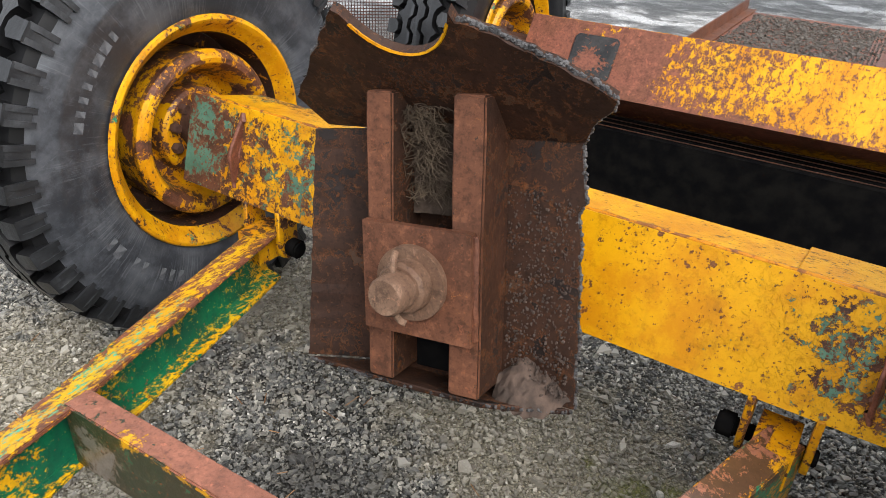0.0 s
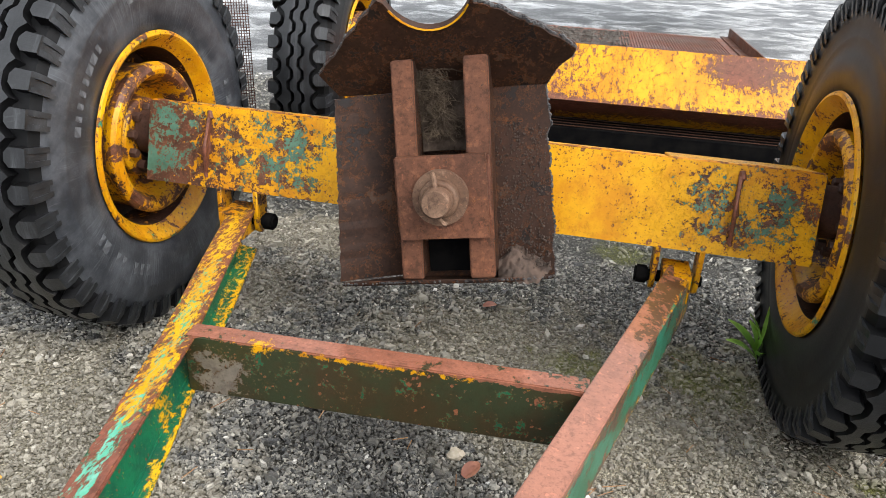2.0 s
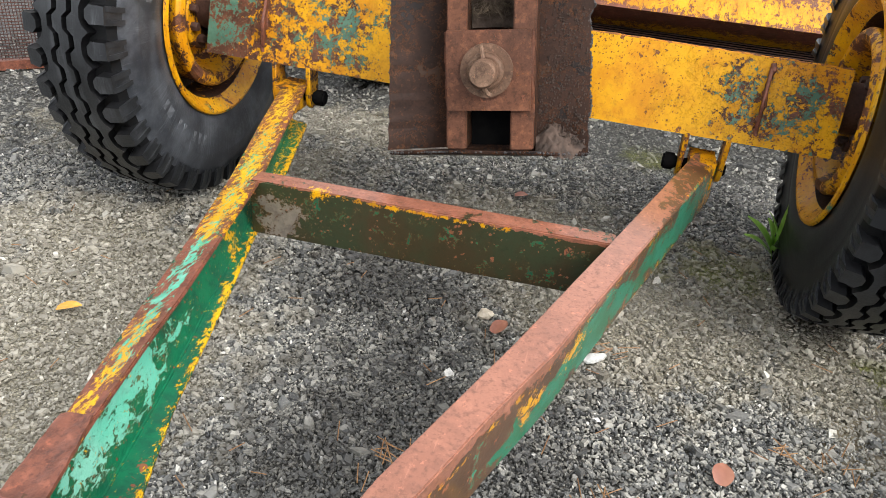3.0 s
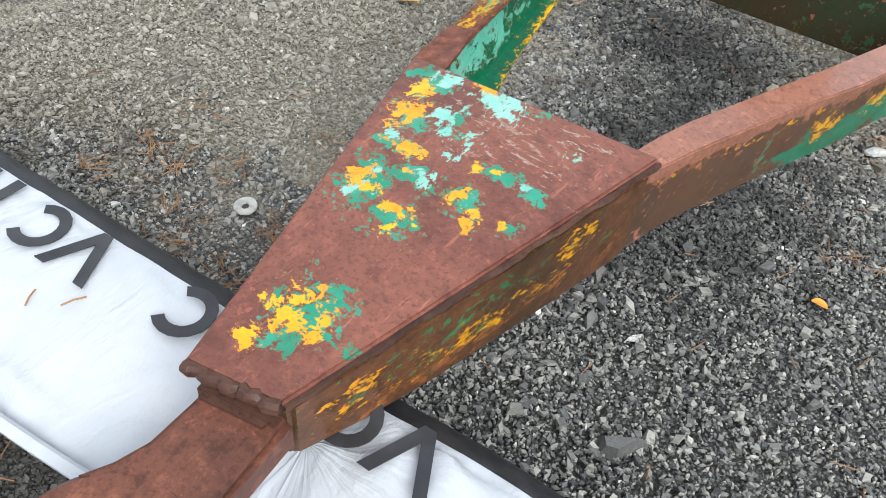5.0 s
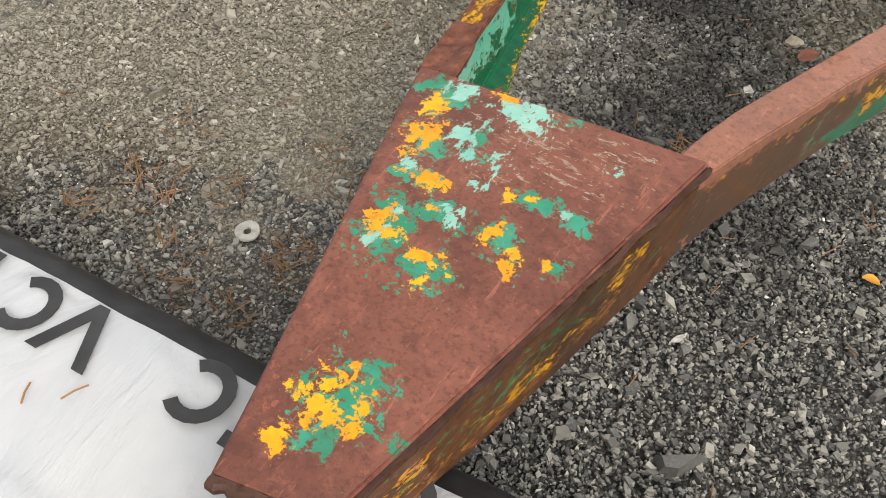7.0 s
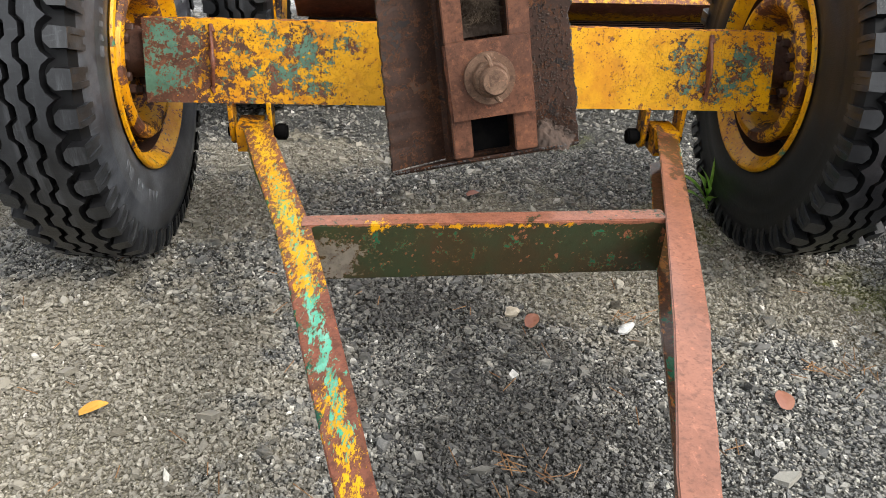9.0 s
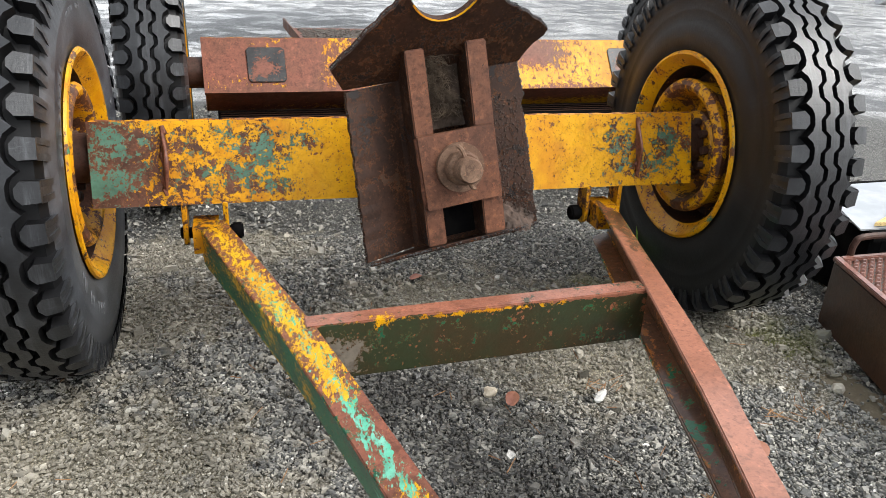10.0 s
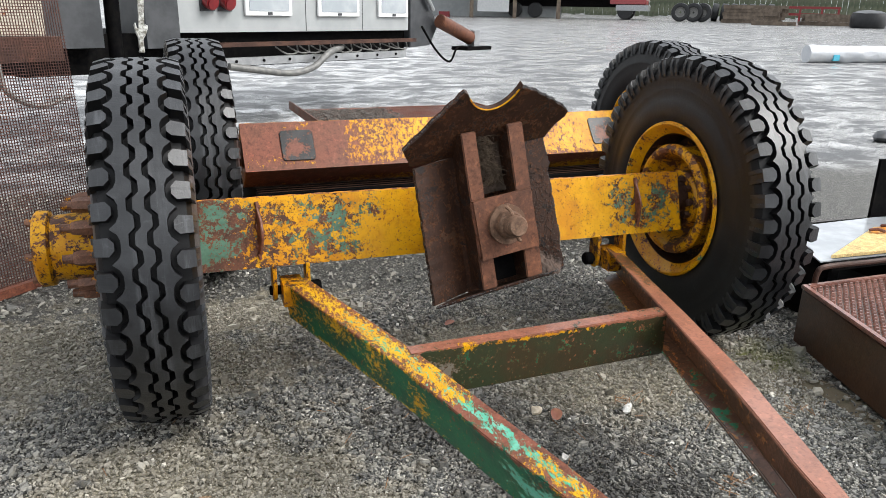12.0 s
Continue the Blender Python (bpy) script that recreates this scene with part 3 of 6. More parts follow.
def tyre_mesh():
    """A truck tyre: carcass, three zigzag ribs and a row of lugs with buttresses on each shoulder. The axis is x."""
    half = [(0.086, 0.249), (0.097, 0.258), (0.104, 0.276), (0.108, 0.290), (0.1105, 0.297), (0.1175, 0.325), (0.1215, 0.358), (0.121, 0.388), (0.1228, 0.394), (0.1214, 0.400), (0.117, 0.428), (0.110, 0.456), (0.098, 0.478), (0.05, 0.486)]
    bm = lathe([(-x, r) for x, r in half] + [(0.0, 0.487)] + [(x, r) for x, r in reversed(half)], 96)
    # groove floors get the near-black material that carries their shade
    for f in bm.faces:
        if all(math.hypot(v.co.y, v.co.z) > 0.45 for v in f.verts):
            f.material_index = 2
    n = PITCHES * 6
    wave = (0.0, 0.0, 0.05, 1.0, 1.0, 0.95)

    def at(x, r, k):
        a = 2 * math.pi * k / n
        return (x, r * math.cos(a), r * math.sin(a))

    # the ribs beside the middle one reach out in points between the lugs
    reach = {0: 0.0600, 1: 0.0540, 2: 0.0535, 3: 0.0540, 4: 0.0600, 5: 0.0760}
    for rib in (-1, 0, 1):
        rings = []
        for k in range(n):
            z = (wave[k % 6] - 0.5) * 0.015
            if rib == 0:
                left, right = -0.0140 + z, 0.0140 + z
            else:
                near, out = rib * 0.0260 + z, rib * reach[int(k - (0.5 if rib > 0 else 3.5) + 6) % 6]
                left, right = min(near, out), max(near, out)
            rings.append([bm.verts.new(at(left, 0.482, k)), bm.verts.new(at(left + 0.001, 0.5115, k)), bm.verts.new(at(right - 0.001, 0.5115 - (0.003 if rib == 1 else 0), k)), bm.verts.new(at(right, 0.482, k))])
        for p, q in zip(rings, rings[1:] + rings[:1]):
            for j in range(3):
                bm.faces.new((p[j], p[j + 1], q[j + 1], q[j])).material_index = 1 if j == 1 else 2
    for side in (-1, 1):
        for i in range(PITCHES):
            k0 = i * 6 + (0.5 if side > 0 else 3.5)
            outline = ((0.0670, 1.85), (0.0670, 3.15), (0.0790, 4.12), (0.1110, 4.00), (0.1110, 1.00), (0.0790, 0.88))
            top = [bm.verts.new(at(side * x, 0.5105 - (0.009 if x > 0.1 else 0.0), k0 + k)) for x, k in outline]
            low = [bm.verts.new(at(side * (x + (0.008 if x > 0.1 else -0.001)), 0.448 if x > 0.1 else 0.478, k0 + 2.5 + (k - 2.5) * 1.06)) for x, k in outline]
            fs = [bm.faces.new(top)]
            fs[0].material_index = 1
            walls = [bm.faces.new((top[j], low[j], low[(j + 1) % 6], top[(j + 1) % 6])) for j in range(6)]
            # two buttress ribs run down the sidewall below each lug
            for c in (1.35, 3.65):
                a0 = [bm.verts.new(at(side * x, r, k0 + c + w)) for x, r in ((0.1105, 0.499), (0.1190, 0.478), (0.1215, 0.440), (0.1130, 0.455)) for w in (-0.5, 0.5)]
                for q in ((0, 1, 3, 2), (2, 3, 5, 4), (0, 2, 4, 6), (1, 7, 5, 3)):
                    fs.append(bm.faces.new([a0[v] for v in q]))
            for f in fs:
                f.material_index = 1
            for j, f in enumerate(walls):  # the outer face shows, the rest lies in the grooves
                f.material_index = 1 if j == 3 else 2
            bmesh.ops.recalc_face_normals(bm, faces=fs + walls)
    return bm


M_MARKING = plain("marking_rubber", (0.05, 0.053, 0.06), (0.12, 0.125, 0.135), 0.45, 40.0)


def letters(parent, mesh_side):
    """Raised unreadable lettering on the sidewall: plain bars in an arc."""
    rng = random.Random(7)
    for a0, count, r, hgt in ((150, 9, 0.348, 0.028), (232, 8, 0.348, 0.020), (20, 7, 0.348, 0.028), (290, 6, 0.366, 0.012)):
        for i in range(count):
            if rng.random() < 0.12:
                continue
            w = "narrow" if rng.random() < 0.5 else "wide"
            key = (w, hgt)
            if key not in WHEEL:
                hw = 0.006 if w == "narrow" else 0.011
                me = bpy.data.meshes.new("sidewall_marking")
                b = box(-0.0012, 0.0012, -hw, hw, -hgt / 2, hgt / 2, 0.001, 1)
                b.to_mesh(me)
                b.free()
                me.materials.append(M_MARKING)
                WHEEL[key] = me
            o = new("sidewall_marking", WHEEL[key])
            o.parent = parent
            o.matrix_basis = Matrix.Rotation(radians(a0 + i * 4.6), 4, "X") @ Matrix.Translation((mesh_side * 0.1125, 0, r))


WHEEL = {}


def wheel_meshes():
    """The meshes that all wheels share. Outer is +x; the camera mostly sees the inner side at -x."""
    parts = {
        "rim": (M_RIM, lathe([(-0.104, 0.270), (-0.110, 0.267), (-0.112, 0.260), (-0.107, 0.252), (-0.096, 0.246), (-0.084, 0.234), (-0.076, 0.228), (-0.076, 0.234), (-0.090, 0.250), (-0.099, 0.258)], 80, closed=True)),
        "rim_well": (M_WELL, join(lathe([(-0.0755, 0.228), (-0.035, 0.221), (0.02, 0.219), (0.05, 0.224), (0.082, 0.240), (0.098, 0.249), (0.109, 0.257), (0.109, 0.267), (0.102, 0.270), (0.092, 0.253), (0.05, 0.234), (-0.075, 0.238)], 80, closed=True),
                     lathe([(0.038, 0.220), (0.044, 0.19), (0.060, 0.176), (0.067, 0.162), (0.067, 0.06), (0.060, 0.06), (0.060, 0.162), (0.053, 0.176), (0.036, 0.19), (0.030, 0.220)], 64, closed=True))),
        "brake_drum": (M_DRUM, lathe([(0.05, 0.186), (-0.060, 0.188), (-0.072, 0.196), (-0.086, 0.197), (-0.096, 0.190), (-0.100, 0.179), (-0.097, 0.168), (-0.088, 0.160), (-0.072, 0.154), (-0.050, 0.146), (-0.022, 0.138), (-0.012, 0.128), (-0.012, 0.108), (-0.048, 0.102), (-0.056, 0.094), (-0.056, 0.05), (-0.03, 0.04), (0.05, 0.04)], 72)),
        "hub": (M_LUG, lathe([(0.06, 0.165), (0.112, 0.160), (0.120, 0.150), (0.122, 0.098), (0.255, 0.088), (0.262, 0.102), (0.290, 0.104), (0.298, 0.096), (0.300, 0.070), (0.294, 0.066), (0.294, 0.0)], 40)),
        "wheel_nut": (M_NUT, join(hexnut(0.120, 0.196, 0.021), rod((0.19, 0, 0), (0.222, 0, 0), 0.012, 10))),
        "drum_bolt": (M_RUSTDARK, hexnut(0.0, 0.018, 0.013)),
        "cap_bolt": (M_NUT, hexnut(0.0, 0.018, 0.010)),
        "tyre": (M_RUBBER, tyre_mesh()),
    }
    for key, (material, bm) in parts.items():
        wide, tall = {"tyre": (0.935, 0.981), "rim": (1.0, 1.025), "rim_well": (1.0, 1.025)}.get(key, (1.0, 1.0))
        bm.transform(Matrix.Diagonal((wide, tall, tall, 1)))
        me = bpy.data.meshes.new(key)
        bm.normal_update()
        bm.to_mesh(me)
        bm.free()
        me.polygons.foreach_set("use_smooth", [True] * len(me.polygons))
        me.set_sharp_from_angle(angle=radians(32))
        me.materials.append(material)
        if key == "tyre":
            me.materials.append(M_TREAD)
            me.materials.append(M_GROOVE_SHADE)
            # a worn-in tyre whose inner sidewall bulges less
            WHEEL["slim_tyre"] = me.copy()
            for v in WHEEL["slim_tyre"].vertices:
                r = math.hypot(v.co.y, v.co.z)
                if v.co.x < -0.08 and r < 0.445:
                    v.co.x += 0.017 * math.exp(-((r - 0.385) / 0.055) ** 2)
            WHEEL["dusty_tyre"] = me.copy()
            WHEEL["dusty_tyre"].materials[0] = M_DUSTY
        WHEEL[key] = me


def wheel(parent, x, side, spin, shift, dusty, hub):
    """side: +1 when the outer side points to +x. Rim with tyre, brake drum, hub and nuts."""
    if not WHEEL:
        wheel_meshes()
    rim = new("wheel", WHEEL["rim"])
    rim.parent = parent
    rim.matrix_basis = Matrix.Translation(Vector((x, 0, 0)) + shift) @ Matrix.Rotation(radians(-1.6) if hub and side > 0 else (0 if side > 0 else math.pi), 4, "Z") @ Matrix.Rotation(radians(spin), 4, "X")
    rim["label"] = "chipped yellow steel wheel rim"

    kind = "dusty_tyre" if dusty else ("slim_tyre" if hub and side > 0 else "tyre")

    def sub(name, m=None, label=""):
        o = new(name, WHEEL[kind if name == "tyre" else name])
        o.parent = rim
        if m is not None:
            o.matrix_basis = m
        if label:
            o["label"] = label

    sub("tyre", None, "grey dusty deep-lug truck tyre" if dusty else "black deep-lug truck tyre")
    sub("rim_well", None, "rusty rim well and disc, its shade painted dark")
    sub("brake_drum", None, "chipped yellow brake drum")
    if hub:
        sub("hub", None, "yellow hub with rust")
    for i in range(10):
        a = Matrix.Rotation(2 * math.pi * i / 10, 4, "X")
        if hub:
            sub("wheel_nut", a @ Matrix.Translation((0, 0, 0.128)))
        sub("drum_bolt", Matrix.Rotation(2 * math.pi * (i + 0.5) / 10, 4, "X") @ Matrix.Translation((-0.056, 0, 0.078)) @ Matrix.Rotation(math.pi, 4, "Z"))
        if hub and i % 2 == 0:
            sub("cap_bolt", a @ Matrix.Translation((0.298, 0, 0.084)))
    if dusty:
        letters(rim, -1)
    return rim


AXLE_Z = 0.509


def axle(label, at, paint, half, track, low, high, deep, drop, dusty=0):
    """Axle: a plated box beam set off the axle tube, with a wheel at each end. track: the wheels' distances from the middle."""
    a = thing("trailer_axle", label, "axle", at, "axles of the bogie")
    # front plate, and the box behind it whose top lies a little lower
    part("beam_plate", ragged(box(-half, half, -0.078, -0.060, low, high, 0.003), 0.0008, 9), paint, a)
    turn = Matrix.Rotation(-math.pi / 2, 4, "Z")
    side = [(0.0595, low + 0.004), (-deep, low + 0.004), (-deep, high + 0.006), (0.0595, high - 0.004)]
    part("beam_box", prism(side, 2 * half - 0.008, 0.004, m=Matrix.Translation((-half + 0.004, 0, 0)) @ turn), paint, a)
    cap = [(0.0590, high - 0.0030), (0.004 - deep, high + 0.0065), (0.004 - deep, high + 0.0120), (0.0590, high + 0.0030)]
    part("cap_strip", prism(cap, 0.314, 0.002, m=Matrix.Translation((half - 0.32, 0, 0)) @ turn), paint, a)
    rim = tube([(x, -0.069 + 0.001 * math.sin(x * 31), high + 0.0005) for x in [-half + 0.004 + (2 * half - 0.008) * i / 60 for i in range(61)]], [0.0042 + 0.0012 * math.sin(i * 2.1) for i in range(61)], 6)
    part("edge_weld", ragged(rim, 0.0012, 70), M_EDGEWELD, a, "rusty weld along the plate's upper edge")
    part("axle_tube", rod((-track[0] + 0.05, 0, 0), (track[1] - 0.05, 0, 0), 0.042, 24), M_RUSTDARK, a)
    down = at.to_3x3().inverted() @ Vector((0, 0, -1))
    for s, d in zip((-1, 1), track):
        part("spindle_seat", rod((s * (half - 0.002), 0, 0), (s * (d - 0.06), 0, 0), 0.060, 20), M_RUSTDARK, a)
        wheel(a, s * d, s, 12 if s > 0 else 40, down * drop[s > 0], s == dusty, dusty != 0)
    return a


front_axle = axle("chipped yellow trailer axle beam with two truck wheels on gravel", pose(0, 0.080, AXLE_Z, -16, 0, 0), M_BEAM, 0.795, (0.908, 0.909), -0.119, 0.081, 0.125, (0.018, 0.012), -1)
rear_axle = axle("rust-and-yellow trailer axle pushed in behind the other axle", pose(0.46, 1.316, AXLE_Z - 0.004, -35, 0, 2.6), M_REAR, 1.04, (1.205, 1.187), -0.121, 0.109, 0.110, (0.008, 0.008))

# weld scars and torn bracket stumps on the front beam's face
for sx, twist in ((-0.632, 14), (0.622, -10)):
    fin = prism([(0.0, 0.066), (0.010, 0.052), (0.030, 0.012), (0.040, -0.018), (0.030, -0.045), (0.012, -0.078), (0.0, -0.092)], 0.008, 0.002, m=Matrix.Translation((sx - 0.004, -0.078, 0)) @ Matrix.Rotation(radians(twist), 4, "Z") @ Matrix.Rotation(-math.pi / 2, 4, "Z"))
    pts3 = [(sx + 0.004 * math.sin(i * 1.3), -0.080, 0.07 - 0.0165 * i) for i in range(11)]
    join(fin, tube(pts3, [0.006 + 0.002 * math.sin(i * 1.7) for i in range(11)], 7))
    part("torn_bracket", ragged(fin, 0.0025, 60), M_RUSTRED, front_axle, "rusty torn-off bracket stump")
M_PAD = steel("burnt_pad_rust", PRIMER, RUST, [((0.012, 0.012, 0.013), (0.04, 0.038, 0.037), 26.0, 0.80, None, 0, [((-0.81, -0.085, -0.03), (0.07, 0.1, 0.07)), ((0.79, -0.085, -0.03), (0.07, 0.1, 0.07))])], rough=0.4, wet=0.2)
# burnt-off pads on the rear beam's face
for px in (-0.80, 0.80):
    b = prism([(px - 0.064, -0.080), (px + 0.062, -0.080), (px + 0.074, -0.068), (px + 0.073, 0.056), (px + 0.062, 0.067), (px - 0.064, 0.067), (px - 0.075, 0.055), (px - 0.074, -0.068)], 0.006, 0.002, m=Matrix.Translation((0, -0.0835, 0)))
    part("burnt_pad", ragged(b, 0.002, 50), M_PAD, rear_axle, "black burnt weld pad with a rusty middle")


# ---- drawbar: two channel arms, a crossbar, a wedge head and a towing eye ----
def channel(rows, lip=0.009, inner=0):
    """A channel bar swept along rows: web edge and free edge of the top flange, then web edge and free edge of the bottom flange. The web is the side of the first and third."""
    b, rings = bmesh.new(), []
    for to, ti, bo, bi in rows:
        to, ti, bo, bi = Vector(to), Vector(ti), Vector(bo), Vector(bi)
        across = (ti - to).normalized() * lip
        up = Vector((0, 0, lip))
        rings.append([b.verts.new(p) for p in (to, ti, ti - up, to + across - up * 1.5, bo + across + up * (2.3 if inner else 1.5), bi + up, bi, bo)])
    for p, q in zip(rings, rings[1:]):
        for i in range(8):
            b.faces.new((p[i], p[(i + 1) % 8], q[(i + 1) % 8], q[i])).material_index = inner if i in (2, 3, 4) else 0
    b.faces.new(rings[0])
    b.faces.new(rings[-1][::-1])
    bmesh.ops.recalc_face_normals(b, faces=b.faces)
    return bevelled(b, 0.0022, 2)


def arm_rows(stations):
    """Rows of a channel from (y, web x, web z, lip x, lip z, low web x, low web z, low lip x, low lip z)."""
    return [((xo, y, zo), (xi, y, zi), (lo, y, lz), (li, y, iz)) for y, xo, zo, xi, zi, lo, lz, li, iz in stations]


LANE_L = [(-0.538, -0.035), (-0.377, -0.60), (-0.332, -0.80), (-0.234, -1.25), (-0.20, -1.40)]
LANE_R = [(0.530, -0.035), (0.360, -0.60), (0.300, -0.80), (0.237, -1.0), (0.147, -1.25), (0.112, -1.345)]


def on_top(y0, y1, half=0.030):
    """The middle of the left arm's top flange between two places."""
    return lambda k: k.most(k.math("ADD", k.lane(LANE_L, half), k.math("MULTIPLY", k.math("ADD", k.span("Y", y0, y1, 0.10), k.span("Z", 0.362, 0.5, 0.006)), 2.0)))


def left_yellow(k):
    top = on_top(-0.80, 0.1)(k)
    tip = k.math("SUBTRACT", on_top(-1.30, -1.08, 0.020)(k), 0.25)
    lip = [(-0.508, -0.02), (-0.355, -0.60), (-0.249, -1.00), (-0.170, -1.26), (-0.146, -1.345)]
    edge = k.math("ADD", k.lane(lip, 0.009), k.math("MULTIPLY", k.span("Z", 0.240, 0.266, 0.004), 2.0))
    return k.most(top, tip, edge, k.field([((-0.47, -0.50, 0.255), (0.12, 0.9, 0.012)), ((-0.55, -0.04, 0.32), (0.06, 0.10, 0.12)), ((-0.56, -0.03, 0.28), (0.05, 0.16, 0.05)), ((-0.49, -0.33, 0.345), (0.1, 0.10, 0.035)), ((-0.44, -0.52, 0.335), (0.1, 0.05, 0.05)), ((-0.39, -0.70, 0.30), (0.1, 0.035, 0.05))]))


M_ARM_L = steel("left_arm_paint", PRIMER, RUST, [
    (GREEN, (0.006, 0.062, 0.034), 24.0, 0.84, [((-0.50, -0.5, 0.30), (0.35, 1.1, 0.07)), ((-0.36, -0.5, 0.30), (0.35, 1.2, 0.06))], 0.16, [((-0.50, -0.2, 0.374), (0.5, 0.7, 0.022)), ((-0.40, -0.6, 0.376), (0.5, 0.7, 0.020)), ((-0.30, -1.1, 0.384), (0.5, 0.6, 0.020))]),
    ((0.05, 0.34, 0.21), AQUA, 50.0, 0.20, on_top(-1.16, -0.34, 0.025), 0.17, None, (1.5, 0.5, 1.0)),
    ((0.10, 0.40, 0.28), AQUA, 30.0, 0.10, [((-0.255, -1.15, 0.32), (0.09, 0.38, 0.055))], 0.32, None, (1.0, 0.5, 1.0)),
    (YELLOW, (0.64, 0.38, 0.01), 85.0, 0.36, left_yellow, 0.10, None, (1.4, 0.6, 1.0))], chips=0.8)
M_ARM_R = steel("right_arm_paint", (0.290, 0.117, 0.072), (0.230, 0.090, 0.054), [
    ((0.060, 0.030, 0.015), (0.090, 0.042, 0.020), 18.0, 0.66, [((0.32, -0.7, 0.31), (0.6, 1.2, 0.07))], 0.15, [((0.34, -0.7, 0.392), (9.0, 9.0, 0.018))]),
    ((0.30, 0.10, 0.02), RUST_ORANGE, 24.0, 0.15, [((0.30, -0.6, 0.26), (0.3, 0.9, 0.03))], 0.15),
    (GREEN, (0.02, 0.20, 0.12), 18.0, 0.34, lambda k: k.math("SUBTRACT", k.field([((0.28, -0.95, 0.295), (0.1, 0.2, 0.035)), ((0.50, -0.35, 0.31), (0.20, 0.6, 0.06)), ((0.32, -0.72, 0.315), (0.16, 0.40, 0.060))]), k.math("MULTIPLY", k.math("MAXIMUM", k.lane(LANE_R, 0.0245), 0.0), 4.0)), 0.24, [((0.34, -0.7, 0.392), (0.5, 0.9, 0.015))], (1.3, 0.6, 1.0)),
    (YELLOW, YELLOW_DEEP, 44.0, 0.15, lambda k: k.most(k.math("ADD", k.math("ADD", k.math("SUBTRACT", 0.4, k.math("MAXIMUM", k.lane(LANE_R, 0.030), 0.0)), k.math("MULTIPLY", k.span("Z", 0.366, 0.378, 0.005), 2.0)), 0.0), k.field([((0.56, -0.10, 0.30), (0.06, 0.2, 0.12)), ((0.38, -0.6, 0.265), (0.3, 0.8, 0.014)), ((0.31, -0.86, 0.345), (0.08, 0.09, 0.035)), ((0.26, -1.0, 0.335), (0.08, 0.05, 0.04))])), 0.2, None, (1.3, 0.6, 1.0))], wet=0.8, scratch=0.15, relief=0.35, mottle=0.4)
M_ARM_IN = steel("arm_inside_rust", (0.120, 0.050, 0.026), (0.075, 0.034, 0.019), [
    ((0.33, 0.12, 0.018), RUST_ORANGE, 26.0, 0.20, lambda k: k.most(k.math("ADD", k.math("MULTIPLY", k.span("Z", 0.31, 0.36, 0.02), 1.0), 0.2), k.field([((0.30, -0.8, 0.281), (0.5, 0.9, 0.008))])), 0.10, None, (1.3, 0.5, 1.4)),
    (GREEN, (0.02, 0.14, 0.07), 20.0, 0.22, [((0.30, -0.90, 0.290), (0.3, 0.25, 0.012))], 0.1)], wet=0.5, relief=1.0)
M_XBAR = steel("crossbar_paint", (0.250, 0.094, 0.056), (0.20, 0.074, 0.044), [
    ((0.040, 0.028, 0.012), (0.028, 0.036, 0.016), 20.0, 0.86, None, 0, [((0.0, -0.57, 0.3805), (9.0, 9.0, 0.010)), ((0.0, -0.57, 0.3805), (9.0, 9.0, 0.010))]),
    ((0.012, 0.085, 0.045), (0.012, 0.13, 0.06), 22.0, 0.26, None, 0, [((0.0, -0.57, 0.381), (9.0, 9.0, 0.02))]),
    ((0.20, 0.17, 0.14), (0.11, 0.09, 0.07), 26.0, 0.12, [((-0.30, -0.60, 0.31), (0.08, 0.06, 0.07))], 0.3),
    (YELLOW, YELLOW_DEEP, 50.0, 0.12, [((-0.22, -0.60, 0.372), (0.05, 0.03, 0.02)), ((0.0, -0.60, 0.374), (0.35, 0.02, 0.008))], 0.24)], wet=0.5, relief=1.0, mottle=0.7)
HEAD_GREEN = [((-0.137, -1.502, 0.40), (0.04, 0.047, 0.06)), ((-0.156, -1.422, 0.40), (0.048, 0.032, 0.06)), ((0.012, -1.513, 0.40), (0.033, 0.02, 0.06)), ((0.056, -1.516, 0.40), (0.03, 0.017, 0.06)), ((0.071, -1.523, 0.40), (0.012, 0.013, 0.06)), ((-0.057, -1.587, 0.40), (0.046, 0.029, 0.06)), ((-0.111, -1.6, 0.40), (0.033, 0.021, 0.06)), ((0.065, -1.575, 0.40), (0.016, 0.022, 0.06)), ((-0.086, -1.626, 0.40), (0.047, 0.039, 0.06)), ((-0.045, -1.65, 0.40), (0.05, 0.035, 0.06)), ((0.007, -1.575, 0.40), (0.029, 0.035, 0.06)), ((0.032, -1.599, 0.40), (0.02, 0.022, 0.06)), ((-0.099, -1.55, 0.40), (0.043, 0.028, 0.06)), ((-0.134, -1.557, 0.40), (0.018, 0.012, 0.06)), ((-0.079, -1.49, 0.40), (0.019, 0.013, 0.06)), ((-0.018, -1.383, 0.40), (0.024, 0.016, 0.06)), ((-0.187, -1.419, 0.40), (0.023, 0.033, 0.06)), ((-0.095, -1.467, 0.40), (0.017, 0.023, 0.06)), ((-0.012, -1.8, 0.40), (0.052, 0.05, 0.06)), ((0.002, -1.84, 0.40), (0.013, 0.013, 0.06))]
